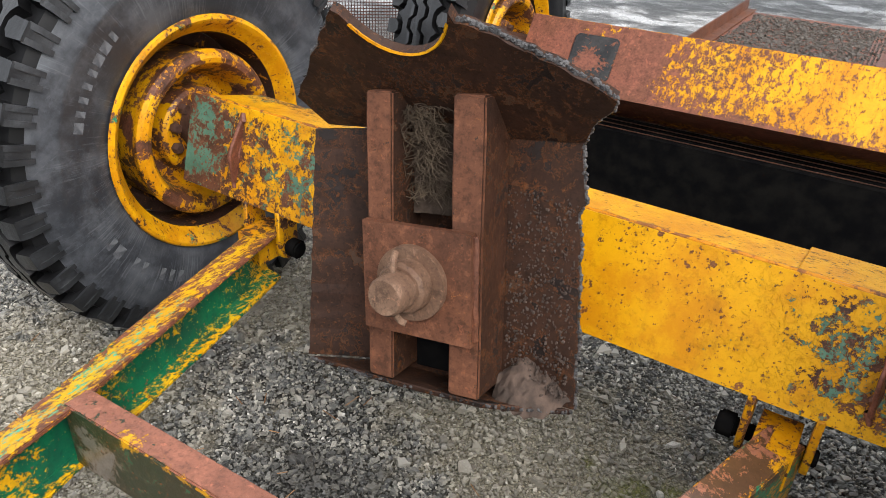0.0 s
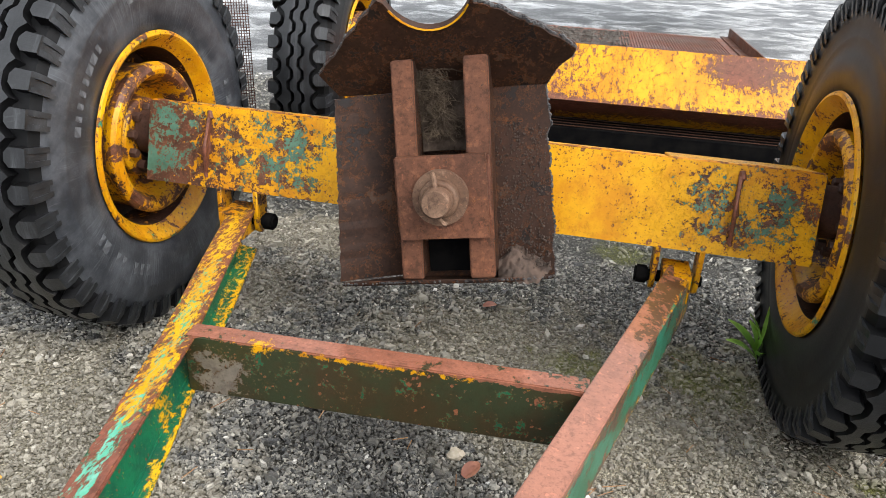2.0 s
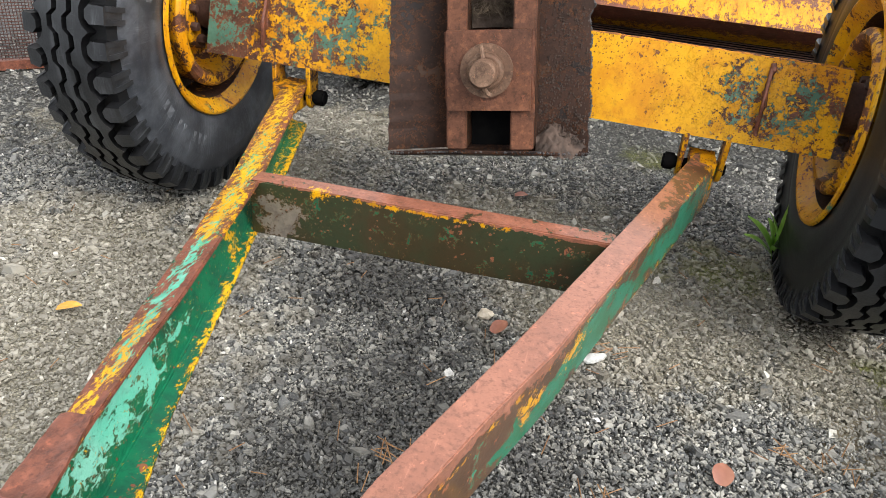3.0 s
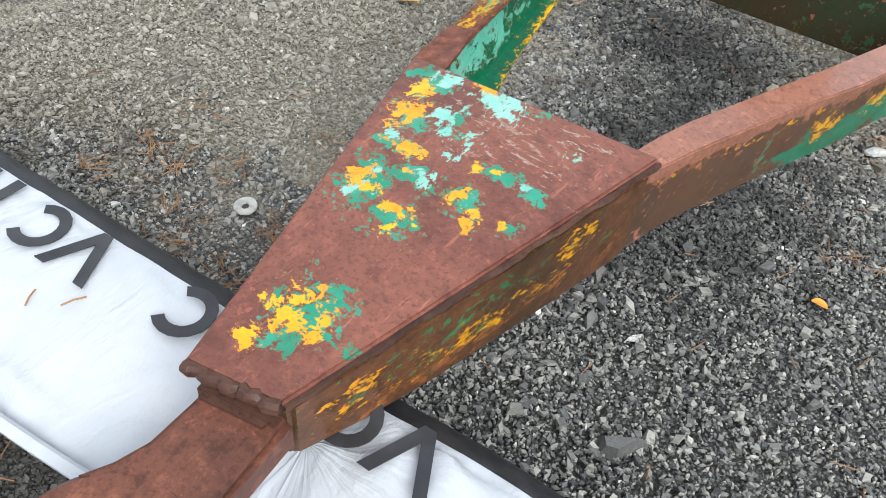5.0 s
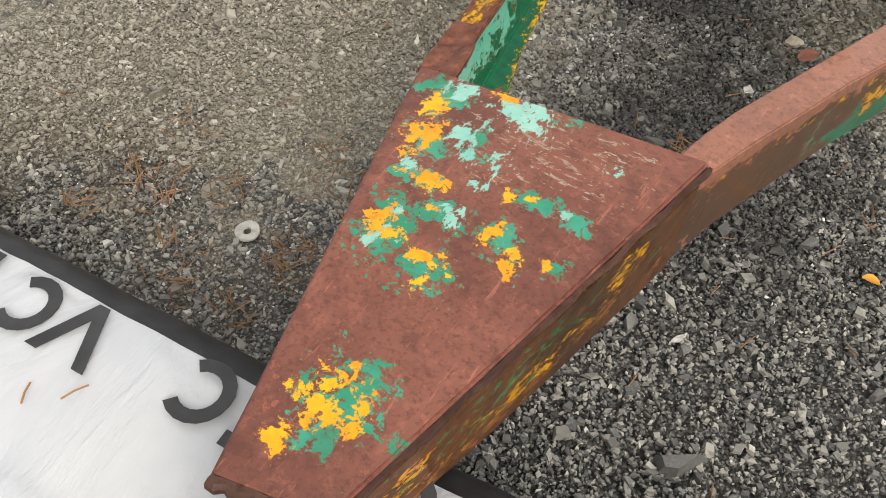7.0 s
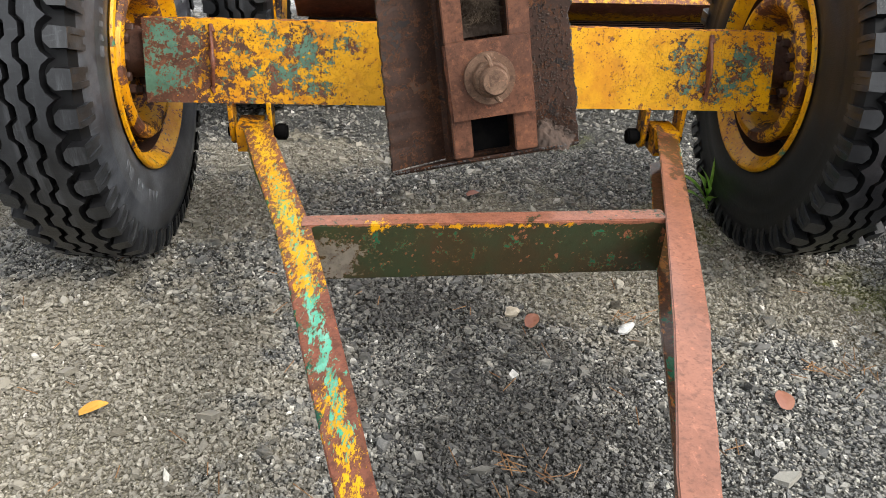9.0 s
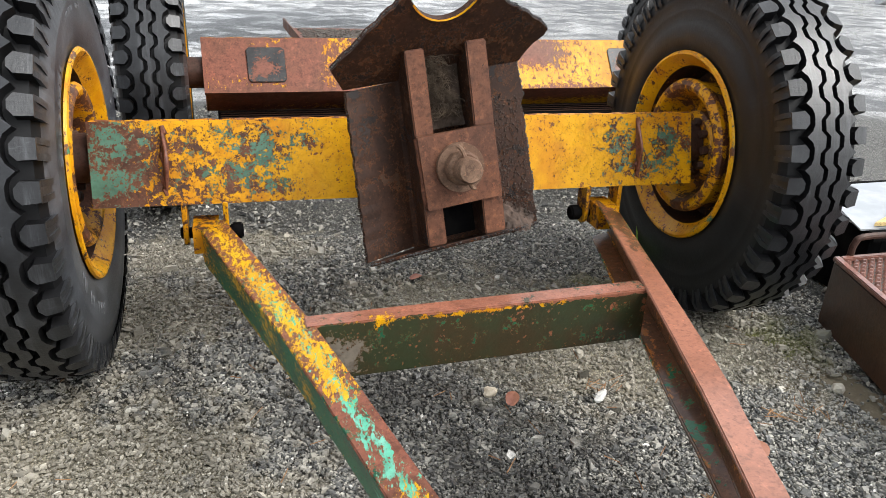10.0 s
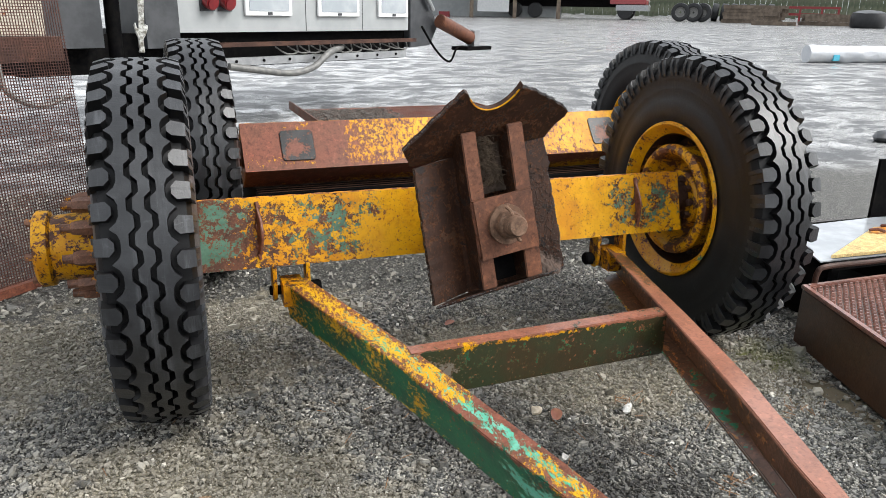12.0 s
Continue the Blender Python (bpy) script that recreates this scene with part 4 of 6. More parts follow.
HEAD_AQUA = [((-0.077, -1.403, 0.40), (0.071, 0.042, 0.06)), ((-0.141, -1.406, 0.40), (0.031, 0.027, 0.06)), ((-0.049, -1.414, 0.40), (0.033, 0.022, 0.06)), ((-0.099, -1.603, 0.40), (0.021, 0.021, 0.06)), ((-0.096, -1.636, 0.40), (0.019, 0.028, 0.06)), ((-0.111, -1.471, 0.40), (0.019, 0.032, 0.06)), ((-0.055, -1.58, 0.40), (0.028, 0.018, 0.06)), ((-0.122, -1.543, 0.40), (0.017, 0.011, 0.06)), ((0.059, -1.433, 0.40), (0.014, 0.023, 0.06)), ((0.042, -1.509, 0.40), (0.019, 0.011, 0.06)), ((-0.055, -1.527, 0.40), (0.019, 0.011, 0.06)), ((-0.069, -1.493, 0.40), (0.039, 0.026, 0.06))]
HEAD_YELLOW = [((-0.145, -1.498, 0.40), (0.032, 0.041, 0.06)), ((-0.163, -1.449, 0.40), (0.019, 0.035, 0.06)), ((-0.1, -1.384, 0.40), (0.027, 0.017, 0.06)), ((-0.097, -1.553, 0.40), (0.026, 0.019, 0.06)), ((-0.132, -1.557, 0.40), (0.012, 0.01, 0.06)), ((-0.107, -1.621, 0.40), (0.02, 0.024, 0.06)), ((-0.084, -1.63, 0.40), (0.02, 0.014, 0.06)), ((-0.006, -1.575, 0.40), (0.018, 0.023, 0.06)), ((0.015, -1.583, 0.40), (0.016, 0.011, 0.06)), ((0.032, -1.602, 0.40), (0.012, 0.022, 0.06)), ((0.057, -1.58, 0.40), (0.01, 0.01, 0.06)), ((-0.076, -1.584, 0.40), (0.009, 0.009, 0.06)), ((-0.017, -1.521, 0.40), (0.009, 0.017, 0.06)), ((0.004, -1.51, 0.40), (0.01, 0.009, 0.06)), ((-0.035, -1.639, 0.40), (0.028, 0.019, 0.06)), ((-0.03, -1.665, 0.40), (0.012, 0.026, 0.06)), ((-0.047, -1.81, 0.40), (0.02, 0.02, 0.06)), ((-0.028, -1.792, 0.40), (0.025, 0.026, 0.06)), ((-0.022, -1.813, 0.40), (0.024, 0.025, 0.06)), ((0.005, -1.799, 0.40), (0.024, 0.024, 0.06)), ((-0.037, -1.855, 0.40), (0.015, 0.015, 0.06)), ((0.014, -1.816, 0.40), (0.011, 0.013, 0.06))]


def spread(spots, f):
    return [(c, tuple(f * v for v in r)) for c, r in spots]


M_HEAD = steel("head_paint", (0.200, 0.070, 0.045), (0.125, 0.040, 0.026), [
    ((0.31, 0.20, 0.15), (0.42, 0.36, 0.29), 70.0, 0.12, [((-0.02, -1.45, 0.40), (0.15, 0.085, 0.06)), ((0.05, -1.40, 0.40), (0.06, 0.05, 0.06))], 0.12, None, (0.55, 1.6, 1.0)),
    ((0.015, 0.20, 0.11), (0.035, 0.27, 0.175), 34.0, 0.12, spread(HEAD_GREEN, 1.35), 0.25),
    ((0.19, 0.46, 0.38), (0.30, 0.52, 0.44), 38.0, 0.12, spread(HEAD_AQUA, 1.35), 0.23, None, (1.0, 0.55, 1.0)),
    ((0.78, 0.40, 0.006), (0.72, 0.27, 0.004), 36.0, 0.12, spread(HEAD_YELLOW, 1.30), 0.24)], wet=0.5, chips=0.12, scratch=0.4, relief=0.6, mottle=0.65)
M_HEADSIDE = steel("head_side_paint", (0.105, 0.042, 0.018), (0.055, 0.028, 0.012), [
    ((0.26, 0.085, 0.02), (0.20, 0.07, 0.025), 24.0, 0.18, [((0.08, -1.70, 0.295), (0.2, 0.4, 0.02))], 0.12, None, (1.0, 0.5, 1.0)),
    (GREEN, (0.03, 0.16, 0.06), 60.0, 0.20, [((0.08, -1.66, 0.345), (0.2, 0.25, 0.05)), ((-0.12, -1.6, 0.345), (0.1, 0.3, 0.04))], 0.09, None, (1.2, 0.55, 1.0)),
    (YELLOW, (0.66, 0.27, 0.006), 50.0, 0.18, [((0.060, -1.81, 0.335), (0.1, 0.06, 0.05)), ((0.10, -1.66, 0.315), (0.1, 0.16, 0.035)), ((0.12, -1.50, 0.36), (0.1, 0.05, 0.05))], 0.14, None, (1.2, 0.55, 1.1))], wet=0.25, chips=0.8, scratch=0.3)

drawbar = thing("drawbar", "rusty red A-frame drawbar with green and yellow paint remains", "drawbar")
ARM_L = [(-0.020, -0.574, 0.366, -0.505, 0.372, -0.559, 0.252, -0.508, 0.252), (-0.300, -0.497, 0.367, -0.428, 0.375, -0.473, 0.252, -0.430, 0.252), (-0.600, -0.410, 0.368, -0.344, 0.376, -0.384, 0.252, -0.355, 0.252), (-0.800, -0.362, 0.369, -0.301, 0.381, -0.331, 0.252, -0.300, 0.252),
         (-1.000, -0.317, 0.370, -0.259, 0.384, -0.281, 0.252, -0.249, 0.252), (-1.100, -0.293, 0.373, -0.239, 0.389, -0.258, 0.252, -0.224, 0.252), (-1.260, -0.254, 0.378, -0.2085, 0.391, -0.222, 0.252, -0.170, 0.252), (-1.345, -0.234, 0.386, -0.190, 0.391, -0.203, 0.254, -0.146, 0.254), (-1.470, -0.205, 0.380, -0.175, 0.382, -0.180, 0.270, -0.140, 0.270)]
ARM_R = [(-0.020, 0.564, 0.362, 0.505, 0.372, 0.564, 0.254, 0.508, 0.254), (-0.300, 0.479, 0.372, 0.423, 0.382, 0.479, 0.258, 0.425, 0.258), (-0.600, 0.388, 0.386, 0.333, 0.389, 0.388, 0.270, 0.336, 0.270), (-0.800, 0.328, 0.392, 0.272, 0.393, 0.328, 0.277, 0.276, 0.274),
         (-0.950, 0.283, 0.394, 0.226, 0.396, 0.283, 0.277, 0.238, 0.274), (-1.100, 0.227, 0.398, 0.176, 0.399, 0.227, 0.276, 0.196, 0.274), (-1.180, 0.201, 0.399, 0.149, 0.3995, 0.201, 0.276, 0.171, 0.274), (-1.240, 0.180, 0.399, 0.128, 0.399, 0.180, 0.276, 0.152, 0.274), (-1.300, 0.1595, 0.398, 0.112, 0.398, 0.1595, 0.272, 0.132, 0.272), (-1.365, 0.1385, 0.3945, 0.098, 0.3945, 0.1385, 0.258, 0.098, 0.270), (-1.45, 0.121, 0.386, 0.085, 0.386, 0.121, 0.258, 0.085, 0.270)]
part("arm", channel(arm_rows(ARM_L)), M_ARM_L, drawbar, "channel arm with yellow and green paint", smooth=25)
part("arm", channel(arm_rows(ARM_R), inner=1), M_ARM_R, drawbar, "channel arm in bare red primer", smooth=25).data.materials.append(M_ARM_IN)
part("crossbar", channel([((x, -0.607 + f * 0.020, z), (x, -0.563 + f * 0.020, z), (x, -0.607 + f * 0.020, z - 0.118), (x, -0.563 + f * 0.020, z - 0.118)) for x, z, f in ((-0.362, 0.377, 0), (0.344, 0.385, 1))]), M_XBAR, drawbar, "crossbar channel, green remains on rust", smooth=20)


b = bmesh.new()
bmesh.ops.create_grid(b, x_segments=20, y_segments=24, size=0.5)
for v in b.verts:
    u, w = v.co.x, v.co.y + 0.5
    y = -1.262 - 0.128 * w
    lo, hi = -0.2535 + 0.030 * w, -0.2085 + 0.036 * w
    x = lo + (hi - lo) * (u + 0.5)
    curl = max(0.0, u - 0.1) * math.exp(-((w - 0.55) / 0.22) ** 2)
    v.co = Vector((x + 0.020 * curl, y, 0.3955 - 0.010 * (0.5 - u) * (1 - w) + 0.030 * curl + 0.003 * noise.noise(Vector((x * 60, y * 60, 1)))))
ext = bmesh.ops.extrude_face_region(b, geom=list(b.faces))
bmesh.ops.translate(b, verts=[v for v in ext["geom"] if isinstance(v, bmesh.types.BMVert)], vec=(0, 0, -0.006))
bmesh.ops.recalc_face_normals(b, faces=b.faces)
part("bent_flange", b, M_RUSTRED, drawbar, "crumpled end of the arm's flange")


def wedge(fl, fr, br, bl, z_front, z_back, low_front, low_back, w):
    b = bmesh.new()
    t = [b.verts.new((*p, z)) for p, z in ((fl, z_front), (fr, z_front), (br, z_back), (bl, z_back))]
    l = [b.verts.new((*p, z)) for p, z in ((fl, low_front), (fr, low_front), (br, low_back), (bl, low_back))]
    b.faces.new(t)
    b.faces.new(l[::-1])
    for i in range(4):
        b.faces.new((t[i], l[i], l[(i + 1) % 4], t[(i + 1) % 4]))
    bmesh.ops.recalc_face_normals(b, faces=b.faces)
    return bevelled(b, w, 2)


def head_box():
    """The welded box under the plate, deepest where the arms run in."""
    b, rings = bmesh.new(), []
    for y, xl, xr, zt, zl in ((-1.886, -0.048, 0.0430, 0.3860, 0.300), (-1.80, -0.074, 0.0590, 0.3875, 0.281), (-1.70, -0.106, 0.0775, 0.3895, 0.264), (-1.55, -0.152, 0.1055, 0.3925, 0.253), (-1.43, -0.190, 0.1280, 0.3950, 0.250), (-1.372, -0.208, 0.1385, 0.3955, 0.252)):
        rings.append([b.verts.new(p) for p in ((xl, y - 0.012 * (y < -1.85), zt), (xr, y + 0.010 * (y < -1.85), zt), (xr, y + 0.010 * (y < -1.85), zl), (xl, y - 0.012 * (y < -1.85), zl))])
    for p, q in zip(rings, rings[1:]):
        for i in range(4):
            b.faces.new((p[i], p[(i + 1) % 4], q[(i + 1) % 4], q[i]))
    b.faces.new(rings[0])
    b.faces.new(rings[-1][::-1])
    bmesh.ops.recalc_face_normals(b, faces=b.faces)
    return bevelled(b, 0.005, 2)


part("head_box", head_box(), M_HEADSIDE, drawbar, "wedge-shaped welded head")
part("head_plate", ragged(wedge((-0.055, -1.907), (0.0395, -1.884), (0.1365, -1.351), (-0.217, -1.391), 0.397, 0.4055, 0.3865, 0.3965, 0.003), 0.0012, 30), M_HEAD, drawbar)
b = tube(curve([(0.0410 + 0.0970 * t + 0.0015 * math.sin(t * 40), -1.880 + 0.525 * t, 0.3885 + 0.009 * t) for t in [i / 24 for i in range(25)]], 2), 0.0042, 6)
part("weld_seam", ragged(b, 0.0018, 90), M_RUSTDARK, drawbar)


lip = tube([(-0.054 + 0.093 * i / 16, -1.9055 + 0.0225 * i / 16 - 0.002 * math.sin(i * 1.9), 0.3885 + 0.001 * math.sin(i * 1.3)) for i in range(17)], [0.0085 + 0.0008 * math.sin(i * 2.7) for i in range(17)], 10)
part("front_weld", ragged(lip, 0.0012, 45), M_RUSTDARK, drawbar, "thick rusty weld along the head's front edge")


def towing_eye():
    """A forged ring with a neck that runs into the head."""
    n, ro, ri = 44, 0.0835, 0.046
    b, rings = bmesh.new(), []
    for r, z in ((ri, -0.015), (ri + 0.004, -0.021), (ro - 0.007, -0.021), (ro, -0.013), (ro, 0.013), (ro - 0.007, 0.021), (ri + 0.004, 0.021), (ri, 0.015)):
        rings.append([b.verts.new((r * math.cos(2 * math.pi * i / n), r * math.sin(2 * math.pi * i / n), z)) for i in range(n)])
    for p, q in zip(rings, rings[1:] + rings[:1]):
        for i in range(n):
            b.faces.new((p[i], p[(i + 1) % n], q[(i + 1) % n], q[i]))
    neck = [(-0.072, 0.042), (-0.055, 0.070), (-0.046, 0.100), (-0.043, 0.185), (0.043, 0.185), (0.046, 0.100), (0.055, 0.070), (0.072, 0.042), (0.0, 0.058)]
    q = prism(neck, 0.0415, 0.006, 2)
    q.transform(Matrix(((1, 0, 0, 0), (0, 0, 1, 0), (0, 1, 0, -0.02075), (0, 0, 0, 1))))
    bmesh.ops.recalc_face_normals(q, faces=q.faces)
    return ragged(join(b, q), 0.0012, 40)


part("towing_eye", towing_eye(), M_RUSTDEEP, drawbar, "rusty forged towing eye", pose(0.020, -2.060, 0.343, 0, 0, 6), 40)
part("eye_collar", wedge((-0.040, -1.915), (0.036, -1.897), (0.036, -1.875), (-0.045, -1.89), 0.375, 0.375, 0.318, 0.318, 0.006), M_RUSTDARK, drawbar)

# hinges under the beam: two lugs and a pin each
for hx, lean in ((-0.548, -1), (0.522, 1)):
    for dx in (-0.048, 0.048):
        lug = prism([(-0.026, 0.085), (0.03, 0.085), (0.03, -0.005), (0.018, -0.028), (-0.004, -0.032), (-0.022, -0.02), (-0.028, 0.005)], 0.012, 0.002, m=Matrix.Translation((hx + dx + 0.006, -0.005, 0.335)) @ Matrix.Rotation(math.pi / 2, 4, "Z"))
        part("hinge_lug", lug, M_LUG, front_axle, "yellow hinge lug")
    pin = rod((hx - 0.062, -0.005, 0.335), (hx + 0.062, -0.005, 0.335), 0.014, 14, w=0.002)
    rod((hx - lean * 0.058, -0.005, 0.335), (hx - lean * 0.088, -0.005, 0.335), 0.021, 14, pin, w=0.004)
    part("hinge_pin", pin, M_BLACK, drawbar)
    part("hinge_tongue", box(hx - 0.03, hx + 0.03, -0.07, 0.02, 0.305, 0.37, 0.006), M_LUG, drawbar)
for o in front_axle.children:
    if o.name.startswith("hinge_lug"):
        o.matrix_parent_inverse = front_axle.matrix_basis.inverted()


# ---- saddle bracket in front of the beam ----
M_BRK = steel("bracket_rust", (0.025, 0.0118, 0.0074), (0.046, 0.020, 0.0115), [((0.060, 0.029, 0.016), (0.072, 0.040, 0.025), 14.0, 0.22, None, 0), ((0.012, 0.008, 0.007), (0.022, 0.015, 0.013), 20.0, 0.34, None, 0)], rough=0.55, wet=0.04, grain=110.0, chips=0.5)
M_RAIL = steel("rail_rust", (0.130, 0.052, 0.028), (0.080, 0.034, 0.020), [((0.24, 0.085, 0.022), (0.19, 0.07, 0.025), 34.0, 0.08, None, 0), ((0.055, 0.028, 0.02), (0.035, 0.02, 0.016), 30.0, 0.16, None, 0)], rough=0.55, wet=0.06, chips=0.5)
M_NOTCH = steel("notch_paint", RUST_DARK, RUST, [(YELLOW, YELLOW_DEEP, 20.0, 0.85, None, 0)])
BRK = Matrix.Translation((0.015, -0.168, 0.56)) @ Matrix.Rotation(radians(3), 4, "Z") @ Matrix.Rotation(radians(-9), 4, "X") @ Matrix.Rotation(radians(-8.5), 4, "Y")
bracket = thing("saddle_bracket", "dark rusty torch-cut saddle bracket with rails, bolted before the beam", "bracket", BRK)


def jag(p, q, n, amount, seed):
    """A torch-cut edge from p to q."""
    rng = random.Random(seed)
    out = []
    for i in range(n):
        t = i / n
        out.append((p[0] + (q[0] - p[0]) * t + rng.uniform(-amount, amount) * (i > 0), p[1] + (q[1] - p[1]) * t + rng.uniform(-amount, amount) * (i > 0)))
    return out


# back plate with torch-cut sides
side_r = jag((0.213, -0.208), (0.208, 0.060), 14, 0.003, 3) + jag((0.208, 0.060), (0.211, 0.215), 9, 0.005, 8)
part("back_plate", prism([(-0.098, 0.225), (-0.112, -0.206)] + side_r + [(0.211, 0.225)], 0.012), M_BRK, bracket, smooth=None)


def wing():
    """The wing folds forward from the back plate beside the rail; its free edge is torch-cut."""
    rows = []
    for i in range(25):
        t = i / 24
        z = 0.190 - 0.390 * t
        inner = Vector((-0.098 - 0.014 * t, 0.0, z))
        outer = Vector((-0.219 - 0.022 * t + 0.0018 * math.sin(i * 2.3), -0.036 - 0.022 * t, z - 0.004 + 0.008 * t))
        rows.append([inner, inner.lerp(outer, 0.5) + Vector((0, 0.002, 0)), outer])
    b = bmesh.new()
    f = [[b.verts.new(p) for p in r] for r in rows]
    g = [[b.verts.new(p + Vector((-0.003, 0.011, 0))) for p in r] for r in rows]
    for i in range(24):
        for j in range(2):
            b.faces.new((f[i][j], f[i + 1][j], f[i + 1][j + 1], f[i][j + 1]))
            b.faces.new((g[i][j], g[i][j + 1], g[i + 1][j + 1], g[i + 1][j]))
        for j in (0, 2):
            b.faces.new((f[i][j], g[i][j], g[i + 1][j], f[i + 1][j]))
    for r in (0, 24):
        for j in range(2):
            b.faces.new((f[r][j], f[r][j + 1], g[r][j + 1], g[r][j]))
    bmesh.ops.recalc_face_normals(b, faces=b.faces)
    return b, [r[2] for r in rows]


wing_bm, wing_edge = wing()
part("wing", wing_bm, M_BRK, bracket, "wing folded forward", smooth=None)
# bottom ledge that reaches forward under the rails
ledge = bmesh.new()
top = [(-0.118, 0.002, -0.204), (-0.240, -0.056, -0.199), (-0.150, -0.072, -0.192), (-0.098, -0.081, -0.1885), (0.096, -0.081, -0.188), (0.150, -0.046, -0.198), (0.213, -0.002, -0.207)]
up = [ledge.verts.new(p) for p in top]
low = [ledge.verts.new((x, y, z - 0.009)) for x, y, z in top]
ledge.faces.new(up)
ledge.faces.new(low[::-1])
for i in range(7):
    ledge.faces.new((up[i], low[i], low[(i + 1) % 7], up[(i + 1) % 7]))
bmesh.ops.recalc_face_normals(ledge, faces=ledge.faces)
part("bottom_ledge", bevelled(ledge, 0.002, 1), M_BRK, bracket)
HOOD_LEAN = 0.90


def hood_y(z):
    return -0.003 - HOOD_LEAN * max(0.0, z - 0.190)


NOTCH = [(0.004 + 0.088 * math.cos(a), 0.392 + 0.087 * math.sin(a)) for a in [radians(205 + i * 130 / 14) for i in range(15)]]


def hood():
    """The upper plate: two horns with a round notch between, leaning forward, edges torch-cut."""
    outline = [(-0.218, 0.190)] + jag((-0.244, 0.236), (-0.088, 0.360), 14, 0.0025, 4) + [(-0.086, 0.3605)] + NOTCH + jag((0.087, 0.343), (0.128, 0.331), 4, 0.002, 5) + jag((0.128, 0.331), (0.208, 0.291), 7, 0.0035, 9) + jag((0.208, 0.291), (0.266, 0.252), 6, 0.004, 6) + jag((0.266, 0.252), (0.212, 0.196), 6, 0.004, 7) + [(0.210, 0.190), (0.0, 0.190)]
    b = bmesh.new()
    f = [b.verts.new((x, hood_y(z), z)) for x, z in outline]
    g = [b.verts.new(v.co + Vector((0, 0.010, 0.011))) for v in f]
    b.faces.new(f)
    b.faces.new(g[::-1])
    for i in range(len(f)):
        b.faces.new((f[i], g[i], g[(i + 1) % len(f)], f[(i + 1) % len(f)]))
    b.normal_update()
    bmesh.ops.triangulate(b, faces=[q for q in b.faces if len(q.verts) > 4])
    bmesh.ops.recalc_face_normals(b, faces=b.faces)
    return b, outline


hood_bm, hood_line = hood()
part("hood_plate", hood_bm, M_BRK, bracket, "torch-cut upper plate with a round notch", smooth=None)
rng = random.Random(11)


def slag(points, n, size):
    """Beads of burnt slag along a cut edge."""
    b = bmesh.new()
    for _ in range(n):
        i = rng.randrange(len(points) - 1)
        p = Vector(points[i]).lerp(Vector(points[i + 1]), rng.random())
        q = bmesh.new()
        bmesh.ops.create_icosphere(q, subdivisions=1, radius=size * rng.uniform(0.5, 1.3))
        q.transform(Matrix.Translation(p + Vector((rng.uniform(-1, 1), rng.uniform(-1, 1), rng.uniform(-1, 1))) * size * 0.5) @ Matrix.Diagonal((rng.uniform(0.6, 1.2), rng.uniform(0.6, 1.6), rng.uniform(0.6, 1.2), 1)))
        join(b, q)
    return b


for line, count, size in (([(x, hood_y(z) + 0.005, z + 0.005) for x, z in hood_line[1:16]], 90, 0.0024), ([(x, hood_y(z) + 0.005, z + 0.005) for x, z in hood_line[31:48]], 260, 0.0038), ([(x, hood_y(z) + 0.004, z + 0.003) for x, z in hood_line[47:55]], 80, 0.0032),
                          ([(x, 0.005, z) for x, z in side_r], 230, 0.0036), ([p + Vector((-0.001, 0.005, 0)) for p in wing_edge], 90, 0.0022), ([Vector(p) + Vector((0, -0.001, -0.004)) for p in top[1:]], 110, 0.0026)):
    tagged(part("slag_edge", slag(line, count, size), M_BITUMEN, bracket, "burnt slag on the cut edge"), kind="stuff")
# half-round seat in the notch, painted yellow
b = bmesh.new()
rows = [[b.verts.new((0.004 + (x - 0.004) * k, hood_y(z) + dy, 0.392 + (z - 0.392) * k)) for x, z in NOTCH[1:14]] for k, dy in ((0.985, -0.002), (0.985, 0.016), (1.025, 0.016), (1.025, -0.002))]
for r0, r1 in zip(rows, rows[1:] + rows[:1]):
    for i in range(12):
        b.faces.new((r0[i], r0[i + 1], r1[i + 1], r1[i]))
bmesh.ops.recalc_face_normals(b, faces=b.faces)
part("notch_seat", b, M_NOTCH, bracket, "yellow-painted half-round seat")
# rails, clamp plate, bolt
for (x0, x1), (u0, u1) in (((-0.087, -0.043), (-0.099, -0.054)), ((0.054, 0.102), (0.043, 0.095))):
    b = box(0, 1, -0.082, -0.0005, 0, 1)
    for v in b.verts:  # top and foot differ a little: the rails lean
        t = v.co.z
        lo, hi = u0 + (x0 - u0) * t, u1 + (x1 - u1) * t
        v.co.x, v.co.z = lo + (hi - lo) * v.co.x, -0.187 + 0.442 * t
    bmesh.ops.subdivide_edges(b, edges=list(b.edges), cuts=6, use_grid_fill=True)
    ragged(bevelled(b, 0.003), 0.0012, 25)
    b.normal_update()
    for f in b.faces:  # flanks take the darker bracket colour as painted side shade
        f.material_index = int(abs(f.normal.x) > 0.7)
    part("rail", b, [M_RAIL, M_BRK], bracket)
# shade of the deep slot, put in as a black sheet
part("slot_shade", box(-0.0525, 0.0425, -0.012, -0.0005, -0.190, -0.075, 0.001), M_BLACK, bracket)
part("clamp_plate", ragged(box(-0.091, 0.089, -0.0965, -0.0825, -0.098, 0.070, 0.003), 0.001, 30), M_RAIL, bracket)
for x in (-0.091, 0.089):
    part("weld_bead", ragged(tube([(x, -0.085, z) for z in [-0.09 + 0.012 * i for i in range(14)]], 0.006, 6), 0.003, 150), M_RUSTY, bracket)
M_BOLT = steel("bolt_rust", (0.16, 0.098, 0.065), (0.11, 0.060, 0.038), [], rough=0.65, wet=0.0)
turn = Matrix.Rotation(math.pi / 2, 4, "Z").inverted()
